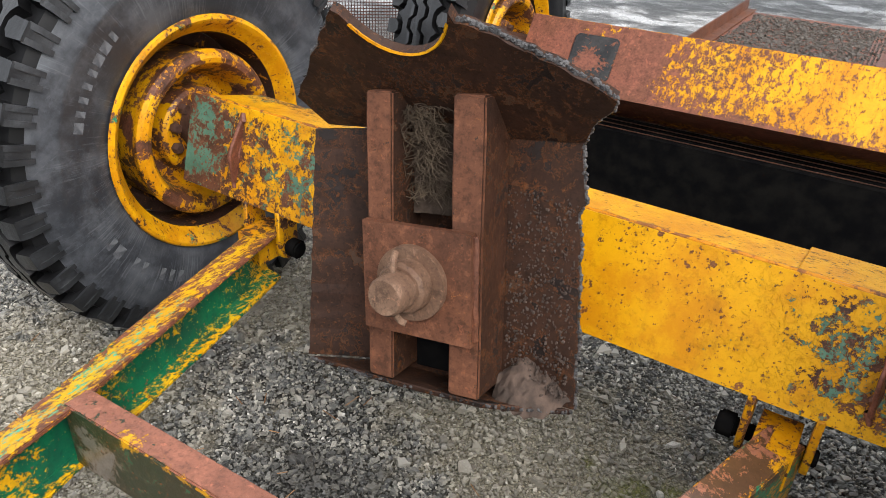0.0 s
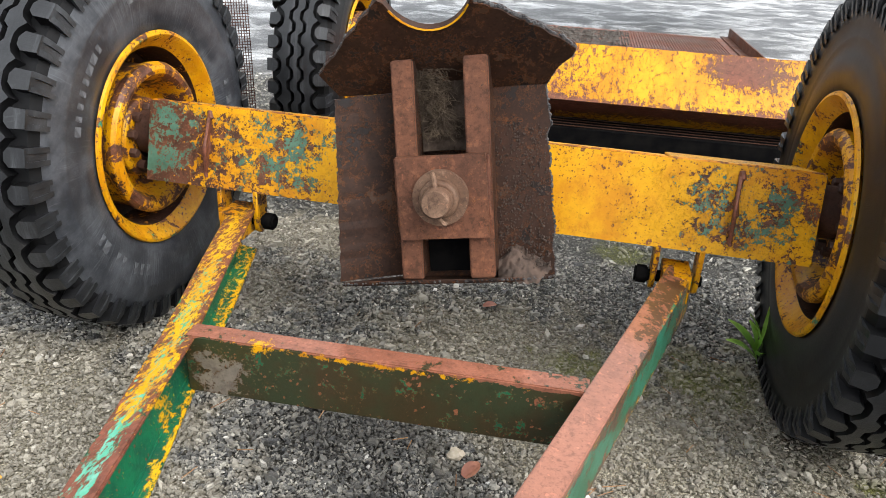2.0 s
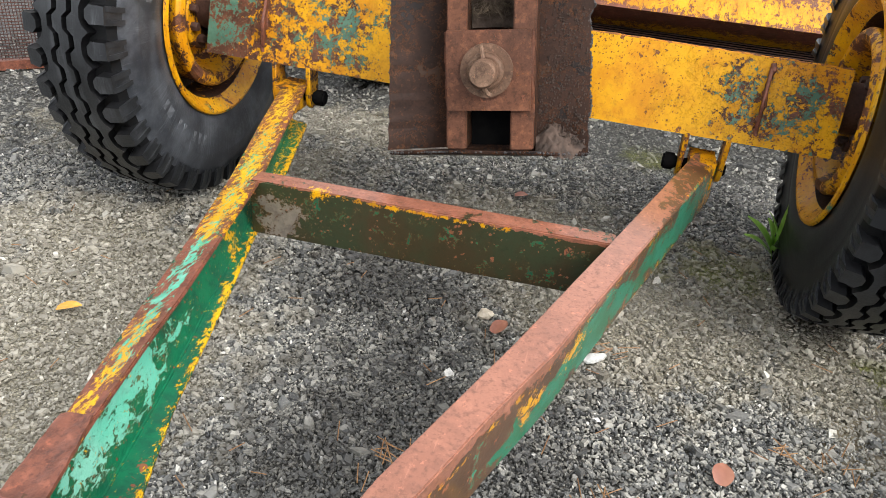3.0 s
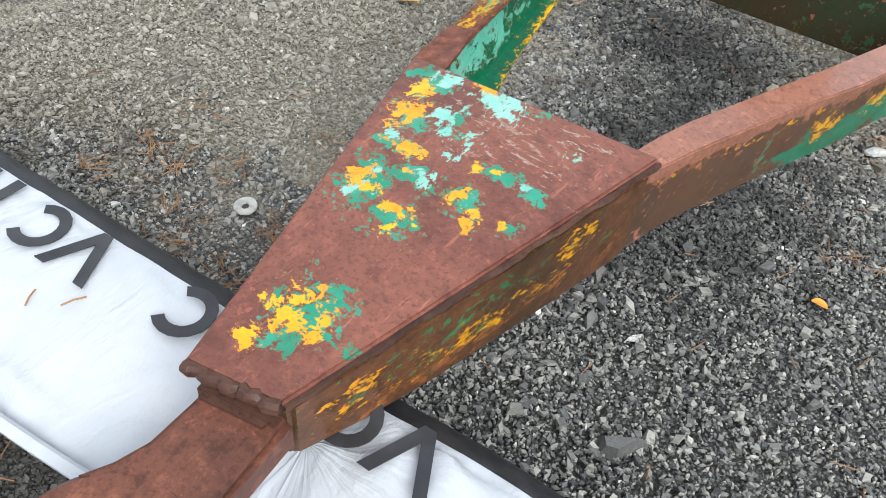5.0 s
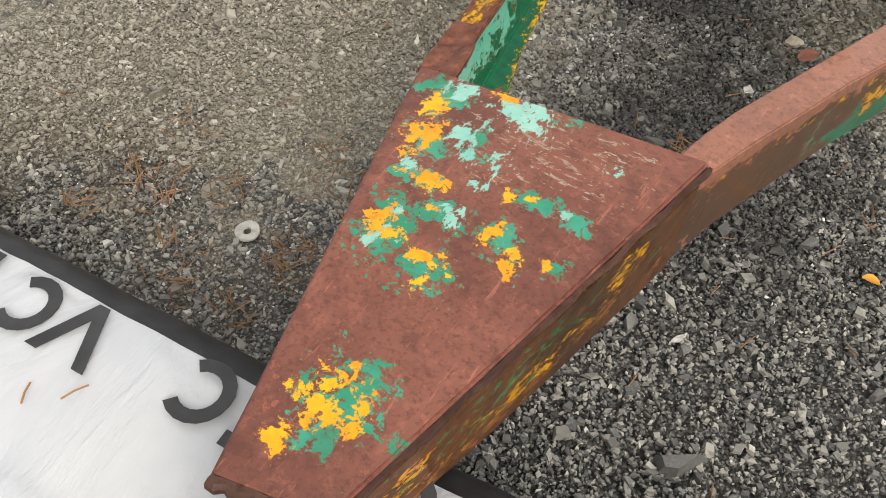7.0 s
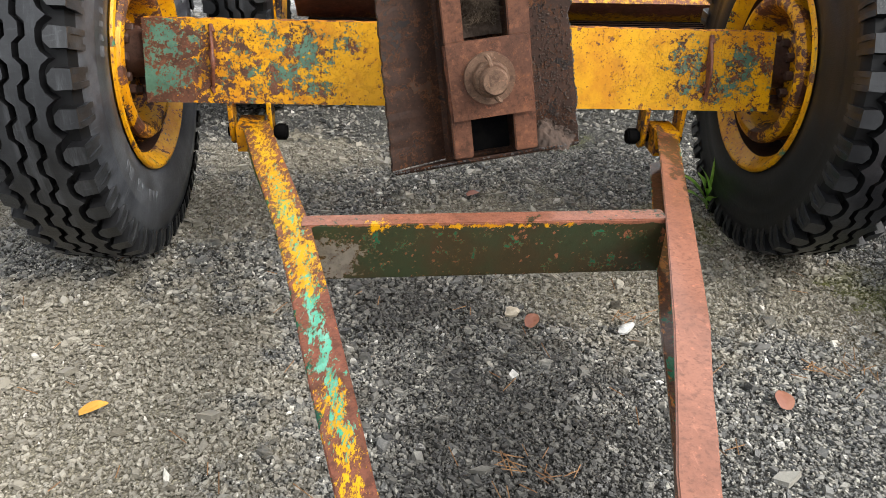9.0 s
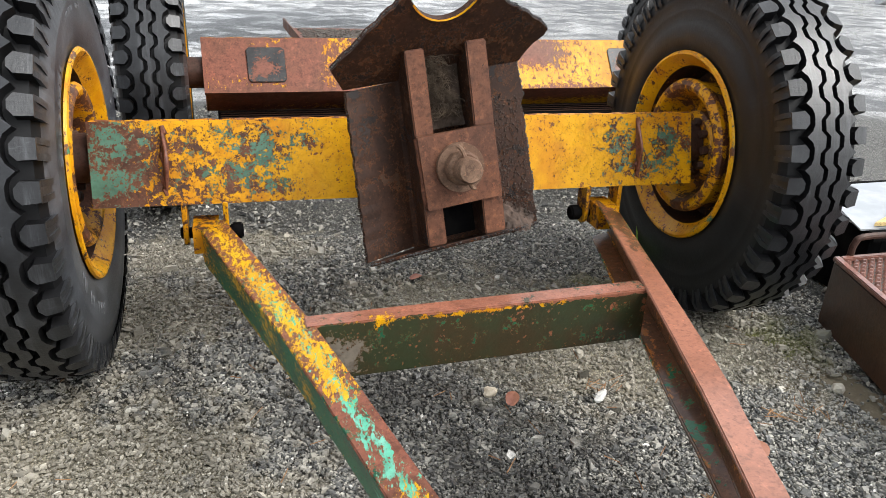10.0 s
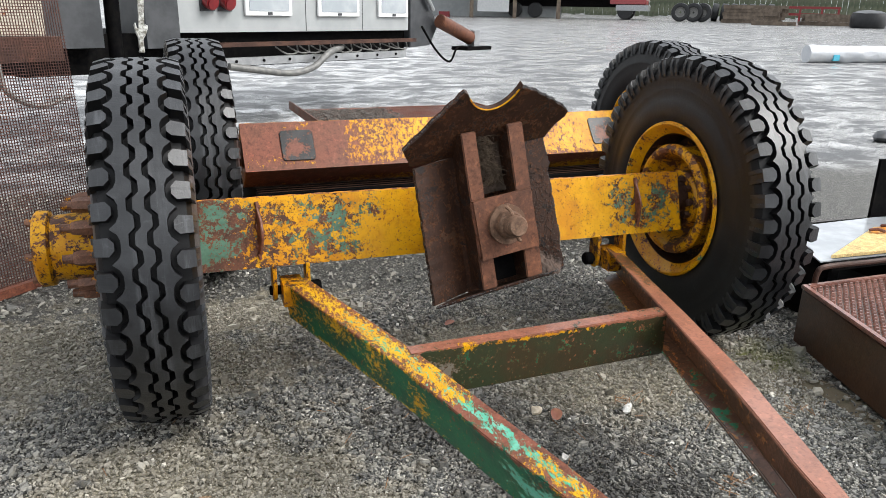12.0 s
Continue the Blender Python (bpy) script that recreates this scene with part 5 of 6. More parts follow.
washer = turned(lathe([(0.0, 0.0), (0.0, 0.056), (0.012, 0.056), (0.012, 0.0)], 36), turn)
part("washer", ragged(turned(washer, Matrix.Translation((-0.004, -0.0965, -0.012))), 0.001, 60), M_BOLT, bracket)
nut = turned(lathe([(0.012, 0.0), (0.012, 0.040), (0.034, 0.039), (0.040, 0.034), (0.040, 0.0)], 12), turn)
part("castle_nut", ragged(turned(nut, Matrix.Translation((-0.004, -0.0965, -0.012))), 0.0015, 50), M_BOLT, bracket)
stud = turned(lathe([(0.04, 0.0), (0.04, 0.029), (0.072, 0.029), (0.078, 0.025), (0.078, 0.0)], 24), turn)
part("stud", ragged(turned(stud, Matrix.Translation((-0.004, -0.0965, -0.012))), 0.0008, 80), M_BOLT, bracket)
part("split_pin", tube(curve([(-0.012, -0.130, 0.040), (-0.006, -0.146, 0.024), (-0.003, -0.150, -0.034), (0.002, -0.146, -0.052), (0.010, -0.142, -0.058)], 5), 0.005, 7), M_BOLT, bracket)
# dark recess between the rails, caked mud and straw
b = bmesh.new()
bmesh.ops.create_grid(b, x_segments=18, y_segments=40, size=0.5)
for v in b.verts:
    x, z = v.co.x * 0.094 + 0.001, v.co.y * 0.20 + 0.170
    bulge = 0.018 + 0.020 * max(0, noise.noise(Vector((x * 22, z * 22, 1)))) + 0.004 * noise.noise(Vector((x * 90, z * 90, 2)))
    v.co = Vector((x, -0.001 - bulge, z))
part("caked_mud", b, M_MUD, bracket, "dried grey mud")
# crumbs of rust and earth that stick to the right half of the back plate, thickest in the lower corner
rng = random.Random(17)
b = bmesh.new()
for _ in range(900):
    x, z = rng.uniform(0.100, 0.204), -0.185 + 0.30 * rng.random() ** 1.5
    deep = max(0.0, 1.0 - (z + 0.19) / 0.10) * max(0.0, (x - 0.09) / 0.12)
    q = bmesh.new()
    bmesh.ops.create_icosphere(q, subdivisions=1, radius=rng.uniform(0.0008, 0.0026) * (1.0 + 0.8 * deep))
    q.transform(Matrix.Translation((x, -0.001 - 0.036 * deep * rng.random(), z)) @ Matrix.Rotation(rng.uniform(0, 3), 4, "Z") @ Matrix.Diagonal((rng.uniform(0.7, 1.4), 0.7, rng.uniform(0.7, 1.4), 1)))
    join(b, q)
tagged(part("rust_crust", b, plain("rust_crumb", (0.030, 0.019, 0.014), (0.062, 0.040, 0.030), 0.7, 90.0, bump=1.0), bracket, "crumbly rust and earth"), kind="stuff")
b = bmesh.new()
bmesh.ops.create_grid(b, x_segments=40, y_segments=40, size=0.5)
for v in b.verts:
    u, w = v.co.x + 0.5, v.co.y + 0.5
    x, y = 0.096 + (0.112 - 0.050 * w) * u, 0.000 - 0.056 * w
    d = math.hypot((u - 0.40) / 0.75, w / 0.95)
    h = 0.066 * max(0.0, 1.0 - d) ** 0.9 - 0.006
    h += 0.010 * noise.noise(Vector((x * 35, y * 35, 5))) + 0.007 * noise.noise(Vector((x * 110, y * 110, 7)))
    v.co = Vector((x, y, -0.196 - 0.008 * u + h))
part("caked_mud", b, plain("pale_mud", (0.032, 0.020, 0.014), (0.085, 0.055, 0.041), 0.9, 34.0, bump=1.0), bracket, "pale dried mud in the lower corner")
b = bmesh.new()
rng = random.Random(5)
for _ in range(480):
    z = 0.235 - 0.13 * rng.random() ** 1.5
    x = rng.gauss(-0.026 + (0.235 - z) * 0.22, 0.020)
    p = Vector((max(-0.052, min(0.040, x)), -0.022 - rng.uniform(0, 0.034), z))
    d = Vector((rng.gauss(0.25, 1.0), rng.uniform(-0.6, 0.4), -0.7)).normalized() * rng.uniform(0.008, 0.038)
    tube([p, p + d * 0.5 + Vector((rng.gauss(0, 0.006), -0.005, rng.gauss(0, 0.004))), p + d], 0.0006, 4, b)
part("straw_tuft", b, M_STRAW, bracket, "dry straw caught in the recess")
# the arm that carries the bracket
part("carrier", box(-0.075, 0.075, 0.012, 0.185, -0.13, 0.02, 0.004), M_LUG, bracket)


# ---- foil-wrapped bale under the towing eye ----
BALE = pose(-0.02, -1.863, 0, 0, 0, 5.5)
bale = thing("wrapped_bale", "long white printed foil bale with black edge, lying under the drawbar", "bale", BALE)


def bale_section(n=110):
    """Rounded box section: y across, z up."""
    out = []
    for i in range(n):
        a = 2 * math.pi * i / n
        c, s = math.cos(a), math.sin(a)
        e = 0.42
        y = 0.130 * abs(c) ** e * (1 if c > 0 else -1)
        z = 0.141 + 0.141 * abs(s) ** e * (1 if s > 0 else -1)
        if y < 0 and z < 0.270:  # the wrap tucks in under the seam
            y = max(y, -0.104 + (0.270 - z) * 0.25)
        out.append((y, z))
    return out


def flare(x):
    """The front edge runs askew: the bale is wider at one end."""
    return 1.2 - 0.8 * max(-0.55, min(0.45, x))


def bale_body():
    bm = bmesh.new()
    sec = bale_section()
    xs = [-1.9 + i * 0.0125 for i in range(249)]
    rings = []
    for x in xs:
        sag = 0.010 * math.exp(-((x - 0.06) / 0.12) ** 2)
        ring = []
        for y, z in sec:
            p = Vector((x, y * flare(x) if y < 0 else y, z))
            crease = 0.007 * noise.noise(Vector((x * 9 + y * 6, y * 9, z * 9))) - 0.009 * (abs(noise.noise(Vector((x * 17 + y * 22, y * 7, z * 9)))) - 0.25)
            pull = 0.005 * math.sin((x - 0.06) * 95 + y * 40) * math.exp(-((x - 0.10) / 0.22) ** 2) * (1 if y < 0.08 else 0)
            k = 0 if z < 0.01 else 1
            if y > 0.07:
                crease *= 0.3
            if z > 0.2:  # a fold stands up along the front
                p.z += 0.009 * math.exp(-((p.y + 0.112 - 0.03 * (x + 0.3)) / 0.009) ** 2) * max(0.0, min(1.0, (-0.12 - x) * 6.0))
            p.z += (crease + pull - sag * (z / 0.28)) * k
            p.y += crease * 0.7
            ring.append(bm.verts.new(p))
        rings.append(ring)
    n = len(sec)
    for p, q in zip(rings, rings[1:]):
        for i in range(n):
            f = bm.faces.new((p[i], q[i], q[(i + 1) % n], p[(i + 1) % n]))
            y, z = sec[i]
            f.material_index = 1 if (y > 0.088 and z > 0.10) else (2 if (y < -0.05 and z < 0.24) else 0)
    bm.faces.new(rings[0])
    bm.faces.new(rings[-1][::-1])
    return bm


M_EDGE = plain("black_foil", (0.010, 0.010, 0.011), (0.024, 0.024, 0.026), 0.5, 30.0, bump=0.5)
part("foil_wrap", bale_body(), [M_FOIL, M_EDGE, M_GREYFOIL], bale, "white foil with black and grey edges", smooth=50)


def print_mark(outline, x, y, size, mirror=False):
    """A flat printed shape lying on the top of the bale."""
    b = bmesh.new()
    vs = []
    for u, v in outline:
        p = Vector((x + (-u if mirror else u) * size, y + v * size, 0))
        p.z = 0.2895 + 0.003 * noise.noise(Vector((p.x * 9, p.y * 9, 0)))
        vs.append(b.verts.new(p))
    f = b.faces.new(vs)
    b.normal_update()
    bmesh.ops.triangulate(b, faces=[f])
    ext = bmesh.ops.extrude_face_region(b, geom=list(b.faces))
    bmesh.ops.translate(b, verts=[v for v in ext["geom"] if isinstance(v, bmesh.types.BMVert)], vec=(0, 0, 0.0012))
    bmesh.ops.recalc_face_normals(b, faces=b.faces)
    part("printed_mark", b, M_INK, bale, smooth=None)


def arc_outline(a0, a1, r0, r1, n=14):
    a = [radians(a0 + (a1 - a0) * i / n) for i in range(n + 1)]
    return [(r1 * math.cos(t), r1 * math.sin(t)) for t in a] + [(r0 * math.cos(t), r0 * math.sin(t)) for t in reversed(a)]


CHEVRON = [(-0.55, 0.5), (-0.34, 0.5), (0.0, -0.24), (0.34, 0.5), (0.55, 0.5), (0.10, -0.5), (-0.10, -0.5)]
ARC = arc_outline(48, 312, 0.30, 0.5)
SHORT_BAR = [(-0.11, -0.5), (0.11, -0.5), (0.11, 0.5), (-0.11, 0.5)]
LOW_BAR = [(-0.4, 0.28), (0.4, 0.28), (0.4, 0.5), (-0.4, 0.5)]
MID_BAR = [(-0.4, -0.5), (0.4, -0.5), (0.4, -0.28), (-0.4, -0.28)]
# each row of shapes lies upside down towards the back edge
for end in (-0.305, 0.148, 0.600):
    for outline, dx in ((CHEVRON, 0.0), (ARC, -0.076), (SHORT_BAR, -0.156), (LOW_BAR, -0.222), (MID_BAR, -0.222), (ARC, -0.300)):
        print_mark([(-u, -v) for u, v in outline], end + dx, 0.047 + 0.016 * end, 0.072)
# seam flap along the front edge, and print on the front face
pts = [(x, -0.102 * flare(x) + 0.004 * noise.noise(Vector((x * 5, 0, 0))), 0.281 + 0.005 * noise.noise(Vector((x * 7, 2, 0)))) for x in [-1.85 + 0.05 * i for i in range(60)]]
b = bmesh.new()
rows = [[b.verts.new((x, y + dy, z + dz)) for x, y, z in pts] for dy, dz in ((0.0, 0.003), (-0.004, 0.006), (-0.014, 0.002), (-0.014, -0.003), (0.0, -0.002))]
for r0, r1 in zip(rows, rows[1:] + rows[:1]):
    for i in range(len(pts) - 1):
        b.faces.new((r0[i], r0[i + 1], r1[i + 1], r1[i]))
bmesh.ops.recalc_face_normals(b, faces=b.faces)
part("seam_flap", b, M_FOIL, bale, "folded foil seam", smooth=40)
for x in (-0.95, -0.62, -0.44, -0.30, -0.05, 0.12, 0.34):
    b = bmesh.new()
    vs = [b.verts.new((x + 0.045 * u, (-0.104 + (0.270 - 0.125 - 0.06 * v) * 0.25) * flare(x + 0.045 * u) - 0.007, 0.125 + 0.06 * v)) for u, v in ARC]
    f = b.faces.new(vs)
    b.normal_update()
    bmesh.ops.triangulate(b, faces=[f])
    ext = bmesh.ops.extrude_face_region(b, geom=list(b.faces))
    bmesh.ops.translate(b, verts=[v for v in ext["geom"] if isinstance(v, bmesh.types.BMVert)], vec=(0, -0.0012, 0))
    bmesh.ops.recalc_face_normals(b, faces=b.faces)
    part("printed_mark", b, M_INK, bale, smooth=None)

# needles and rust flakes that have fallen on the wrap
rng = random.Random(44)
needle_mat = plain("fallen_needle", (0.28, 0.13, 0.04), (0.42, 0.22, 0.08), 0.7)
for i in range(9):
    x, y = rng.uniform(-0.65, 0.30), rng.uniform(-0.11, 0.05)
    if -0.06 < x < 0.14:
        continue
    L = rng.uniform(0.008, 0.030)
    b = tube([(0, 0, 0), (L * 0.5, 0.001, 0.0008), (L, 0, 0)], 0.0011, 5)
    o = obj("pine_needle", b, needle_mat, at=BALE @ pose(x, y, 0.2915, 0, 0, rng.uniform(0, 360)), smooth=40)
    tagged(o, "dry brown pine needle lying on the foil", "needle", "needles on the bale")


# ---- wire-mesh frame behind the wheels ----
M_WIRE = steel("wire_rust", (0.085, 0.036, 0.026), (0.05, 0.024, 0.02), [], rough=0.6)


def mesh_panel():
    a, c = Vector((-2.35, 0.30, 0.0)), Vector((-1.20, 1.44, 0.0))
    d = (c - a).normalized()
    L, H, step = (c - a).length, 1.75, 0.0118
    at = Matrix.Translation(a) @ Matrix.Rotation(math.atan2(d.y, d.x), 4, "Z") @ Matrix.Rotation(radians(-4), 4, "X")
    p = thing("mesh_panel", "rusty woven-wire mesh panel in an angle-iron frame", "mesh panel", at)
    b = bmesh.new()
    r = 0.0014

    def wire(p0, p1, up):
        e = 0.0018 if up else -0.0018
        q = [Vector(p0), Vector(p1)]
        o = ((-r, -r), (r, -r), (r, r), (-r, r))
        ax = 0 if up else 2
        v = []
        for w in q:
            for s, t in o:
                k = w.copy()
                k[ax] += s
                k.y += t + e
                v.append(b.verts.new(k))
        for i in range(4):
            b.faces.new((v[i], v[(i + 1) % 4], v[4 + (i + 1) % 4], v[4 + i]))

    n = int(L / step)
    for i in range(n + 1):
        wire((i * step, 0, 0.02), (i * step, 0, H), True)
    for i in range(int(H / step)):
        wire((0, 0, 0.04 + i * step), (L, 0, 0.04 + i * step), False)
    part("wire_mesh", b, M_WIRE, p, smooth=None)
    part("frame_bar", box(-0.02, L + 0.02, -0.03, 0.03, 0.0, 0.035, 0.004), M_RUSTRED, p)
    part("frame_bar", box(-0.02, L + 0.02, -0.02, 0.02, H, H + 0.04, 0.004), M_RUSTRED, p)
    return p


mesh_panel()


# ---- rusty grating box and sheet-metal scrap beside the wheel ----
M_BOXSIDE = steel("box_rust", (0.062, 0.028, 0.014), (0.034, 0.017, 0.010), [], rough=0.36, wet=0.55, mottle=0.5)
# rust of the top, made paler for the sheen it reflects
M_GRATE = steel("grate_rust_sheen", (0.22, 0.10, 0.075), (0.14, 0.06, 0.045), [], rough=0.32, wet=0.6)


def grating_box():
    g = thing("grating_box", "brown rusty steel box with a raised-pattern grating top on the gravel", "steel box", pose(1.228, -0.182, 0, 0, 0, 0))
    fx, fy = Vector((1, 0.0)), Vector((-0.29, -0.957))

    def quad(u0, u1, v0, v1, z0, z1, w):
        b = bmesh.new()
        vs = []
        for z in (z0, z1):
            for v, u in ((v0, u0), (v0, u1), (v1, u1), (v1, u0)):
                p = fx * u + fy * v
                vs.append(b.verts.new((p.x, p.y, z)))
        for f in ((3, 2, 1, 0), (4, 5, 6, 7), (0, 1, 5, 4), (1, 2, 6, 5), (2, 3, 7, 6), (3, 0, 4, 7)):
            b.faces.new([vs[i] for i in f])
        bmesh.ops.recalc_face_normals(b, faces=b.faces)
        return bevelled(b, w, 2)

    part("body", quad(0, 0.75, 0, 1.15, 0.0, 0.205, 0.004), M_BOXSIDE, g)
    part("rim", quad(-0.004, 0.02, -0.004, 1.154, 0.205, 0.219, 0.003), M_GRATE, g)
    part("rim", quad(0.021, 0.75, -0.004, 0.016, 0.205, 0.219, 0.003), M_GRATE, g)
    b = bmesh.new()
    for i in range(52):
        for j in range(24):
            u, v = 0.035 + j * 0.0285 + (0.0142 if i % 2 else 0), 0.03 + i * 0.0205
            p = fx * u + fy * v
            q = bmesh.new()
            bmesh.ops.create_cone(q, cap_ends=True, segments=4, radius1=0.0135, radius2=0.007, depth=0.012)
            q.transform(Matrix.Translation((p.x, p.y, 0.2105)) @ Matrix.Diagonal((1, 0.62, 1, 1)))
            vs = [b.verts.new(w.co) for w in q.verts]
            for f in q.faces:
                b.faces.new([vs[w.index] for w in f.verts])
            q.free()
    part("grating", b, M_GRATE, g, "raised diamond-pattern grating", smooth=None)
    part("handle", tube(curve([(0.06, 0.005, 0.215), (0.065, 0.005, 0.255), (0.10, 0.005, 0.275), (0.3, 0.008, 0.272), (0.55, 0.005, 0.27), (0.60, 0.005, 0.215)], 6), 0.010, 10), M_RUSTDARK, g)
    return g


grating_box()


# ---- rusty platform with a ribbed deck behind the rear axle ----
def ribbed_platform():
    p = thing("deck_platform", "rusty steel platform with a ribbed deck and gravel on it", "platform", pose(0.42, 1.95, 0, 0, 0, 1.5))
    part("deck", box(-0.54, 0.50, -0.40, 0.62, 0.515, 0.53, 0.003), M_RUSTRED, p)
    for i in range(38):
        part("deck_rib", box(-0.04 + i * 0.0135, -0.034 + i * 0.0135, -0.39, 0.61, 0.5305, 0.5345), M_RUSTRED, p, smooth=None)
    for s, x in ((-1, -0.56), (1, 0.52)):
        b = prism([(-0.022, 0), (0.022, 0), (0.022, 0.006), (-0.016, 0.006), (-0.016, 0.05), (-0.022, 0.05)] if s < 0 else [(-0.022, 0), (0.022, 0), (0.022, 0.05), (0.016, 0.05), (0.016, 0.006), (-0.022, 0.006)], 1.08)
        part("edge_angle", b, M_RUSTY, p, at=pose(x, -0.42, 0.53, 0, 0, 0))
    # black block put in for the shade under the deck
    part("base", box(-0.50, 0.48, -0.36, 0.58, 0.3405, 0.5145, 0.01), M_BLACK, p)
    # low black box added for the shade between the axles, with wires across it
    part("gap_shade_box", box(-0.97, 0.95, -0.76, 0.60, 0.05, 0.34, 0.01), M_BLACK, p)
    for i in range(7):
        part("wire", rod((-0.96, -0.74 + i * 0.04, 0.343), (0.94, -0.74 + i * 0.04 + 0.02, 0.343), 0.002, 6), M_RUSTDARK, p)
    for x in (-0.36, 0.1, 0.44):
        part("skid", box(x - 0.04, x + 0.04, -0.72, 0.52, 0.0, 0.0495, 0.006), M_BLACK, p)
    return p


ribbed_platform()
loose = scatter("loose_gravel", 5200, (-0.11, 0.42, 1.57, 2.50), 0.0045, 9, plain("brown_grit", (0.035, 0.026, 0.02), (0.10, 0.085, 0.07), 0.6, 90.0), "loose gravel lying on the platform deck")
loose.location.z = 0.531


# ---- sheets of steel and board beside the wheel ----
def sheet(name, label, category, outline, z, t, material):
    b = bmesh.new()
    top = [b.verts.new((x, y, z + t + 0.004 * noise.noise(Vector((x * 3, y * 3, 0))))) for x, y in outline]
    low = [b.verts.new((v.co.x, v.co.y, v.co.z - t)) for v in top]
    b.faces.new(top)
    b.faces.new(low[::-1])
    for i in range(len(top)):
        b.faces.new((top[i], low[i], low[(i + 1) % len(top)], top[(i + 1) % len(top)]))
    bmesh.ops.recalc_face_normals(b, faces=b.faces)
    return tagged(obj(name, b, material, smooth=30), label, category)


M_WETSTEEL = plain("wet_steel", (0.30, 0.32, 0.34), (0.42, 0.44, 0.46), 0.22, 6.0, metal=0.3, bump=0.05)
M_BOARD = steel("yellow_board", (0.62, 0.47, 0.22), (0.52, 0.36, 0.15), [(RUST_ORANGE, (0.6, 0.25, 0.03), 9.0, 0.12, [((1.95, 0.10, 0.28), (0.2, 0.2, 0.2))], 0.2)], rough=0.6)


def dark_crate():
    c = thing("scrap_crate", "low black steel crate carrying sheets", "crate", pose(2.05, 0.10, 0))
    part("crate_base", box(-0.60, 0.75, -0.20, 0.28, 0.0, 0.03, 0.004), M_BLACK, c)
    for x in (-0.58, 0.0, 0.72):
        part("crate_post", box(x - 0.025, x + 0.025, -0.19, 0.27, 0.0305, 0.225, 0.006), M_BLACK, c)
    part("crate_rail", box(-0.62, 0.77, -0.215, -0.165, 0.2255, 0.252, 0.006), M_BLACK, c)
    part("crate_rail", box(-0.62, 0.77, 0.22, 0.27, 0.2255, 0.252, 0.006), M_BLACK, c)
    part("upright_plate", box(0.12, 0.75, 0.275, 0.29, 0.0, 0.52, 0.003), M_BLACK, c)
    return c


dark_crate()
sheet("steel_sheet", "wet grey steel sheet lying on a crate", "metal sheet", [(1.40, -0.085), (1.55, 0.24), (1.75, 0.33), (2.16, 0.345), (2.7, 0.30), (2.7, -0.10)], 0.2525, 0.005, M_WETSTEEL)
sheet("board", "yellowed board with rust stains on a steel sheet", "board", [(1.46, -0.075), (1.95, 0.17), (2.5, 0.16), (2.5, -0.06), (1.80, -0.09)], 0.262, 0.012, M_BOARD)
for i, (x, y, a, r) in enumerate(((1.93, 0.05, 30, 0.10), (1.97, 0.09, 80, 0.07), (1.91, 0.08, 140, 0.06))):
    d = Vector((math.cos(radians(a)), math.sin(radians(a)), 0)) * r
    b = tube(curve([(x, y, 0.284), (x + d.x * 0.5, y + d.y * 0.5, 0.292), (x + d.x, y + d.y, 0.284)], 5), 0.007, 7)
    tagged(obj("rusty_scrap", b, M_RUSTRED, smooth=40), "short bent rusty scrap piece on the board", "scrap", "scrap pieces")


# ---- weed, leaves, litter on the gravel ----
def leafy(points_w, length, bend):
    """One leaf blade along +x, curved."""
    b = bmesh.new()
    n, rows = 10, []
    for i in range(n + 1):
        t = i / n
        w = points_w * math.sin(math.pi * min(0.97, 0.12 + t * 0.88)) ** 0.7
        z = bend * math.sin(t * 1.9) * length
        rows.append([b.verts.new((t * length, s * w, z + abs(s) * 0.25 * w)) for s in (-1, -0.5, 0, 0.5, 1)])
    for p, q in zip(rows, rows[1:]):
        for j in range(4):
            b.faces.new((p[j], q[j], q[j + 1], p[j + 1]))
    return b


M_LEAF = plain("green_leaf", (0.19, 0.40, 0.045), (0.33, 0.55, 0.10), 0.4, 14.0)
weed = thing("weed", "green broad-leaved weed growing beside the wheel", "weed", pose(0.825, 0.225, 0))
for a, tilt, L, w in ((165, 32, 0.145, 0.025), (192, 20, 0.125, 0.024), (95, 66, 0.17, 0.020), (140, 48, 0.12, 0.020), (250, 30, 0.11, 0.018), (175, 55, 0.15, 0.020)):
    part("leaf", leafy(w, L, 0.25), M_LEAF, weed, at=pose(0, 0, 0.006, 0, -tilt, a))
M_ORANGE = plain("orange_leaf", (0.55, 0.24, 0.03), (0.66, 0.34, 0.06), 0.5)
M_REDLEAF = plain("red_brown_leaf", (0.22, 0.08, 0.05), (0.30, 0.13, 0.08), 0.5)
M_PALE = plain("pale_litter", (0.40, 0.40, 0.38), (0.60, 0.59, 0.56), 0.5, 80.0, bump=0.8)
for x, y, a, L, w, m, lab in ((-0.80, -0.70, 20, 0.055, 0.014, M_ORANGE, "orange fallen leaf on gravel"), (0.13, -0.425, 60, 0.05, 0.017, M_REDLEAF, "red-brown fallen leaf on gravel"), (-1.19, -1.05, 175, 0.085, 0.018, M_REDLEAF, "red-brown fallen leaf on gravel"),
                              (0.05, 0.30, 10, 0.04, 0.015, M_REDLEAF, "red-brown fallen leaf on gravel"), (0.42, -0.98, 200, 0.03, 0.011, M_ORANGE, "orange fallen leaf on gravel"), (0.62, -0.72, 80, 0.05, 0.02, M_REDLEAF, "red-brown fallen leaf on gravel")):
    tagged(obj("fallen_leaf", leafy(w, L, 0.18), m, at=pose(x, y, 0.012, 4, 0, a), smooth=60), lab, "leaf", "fallen leaves")


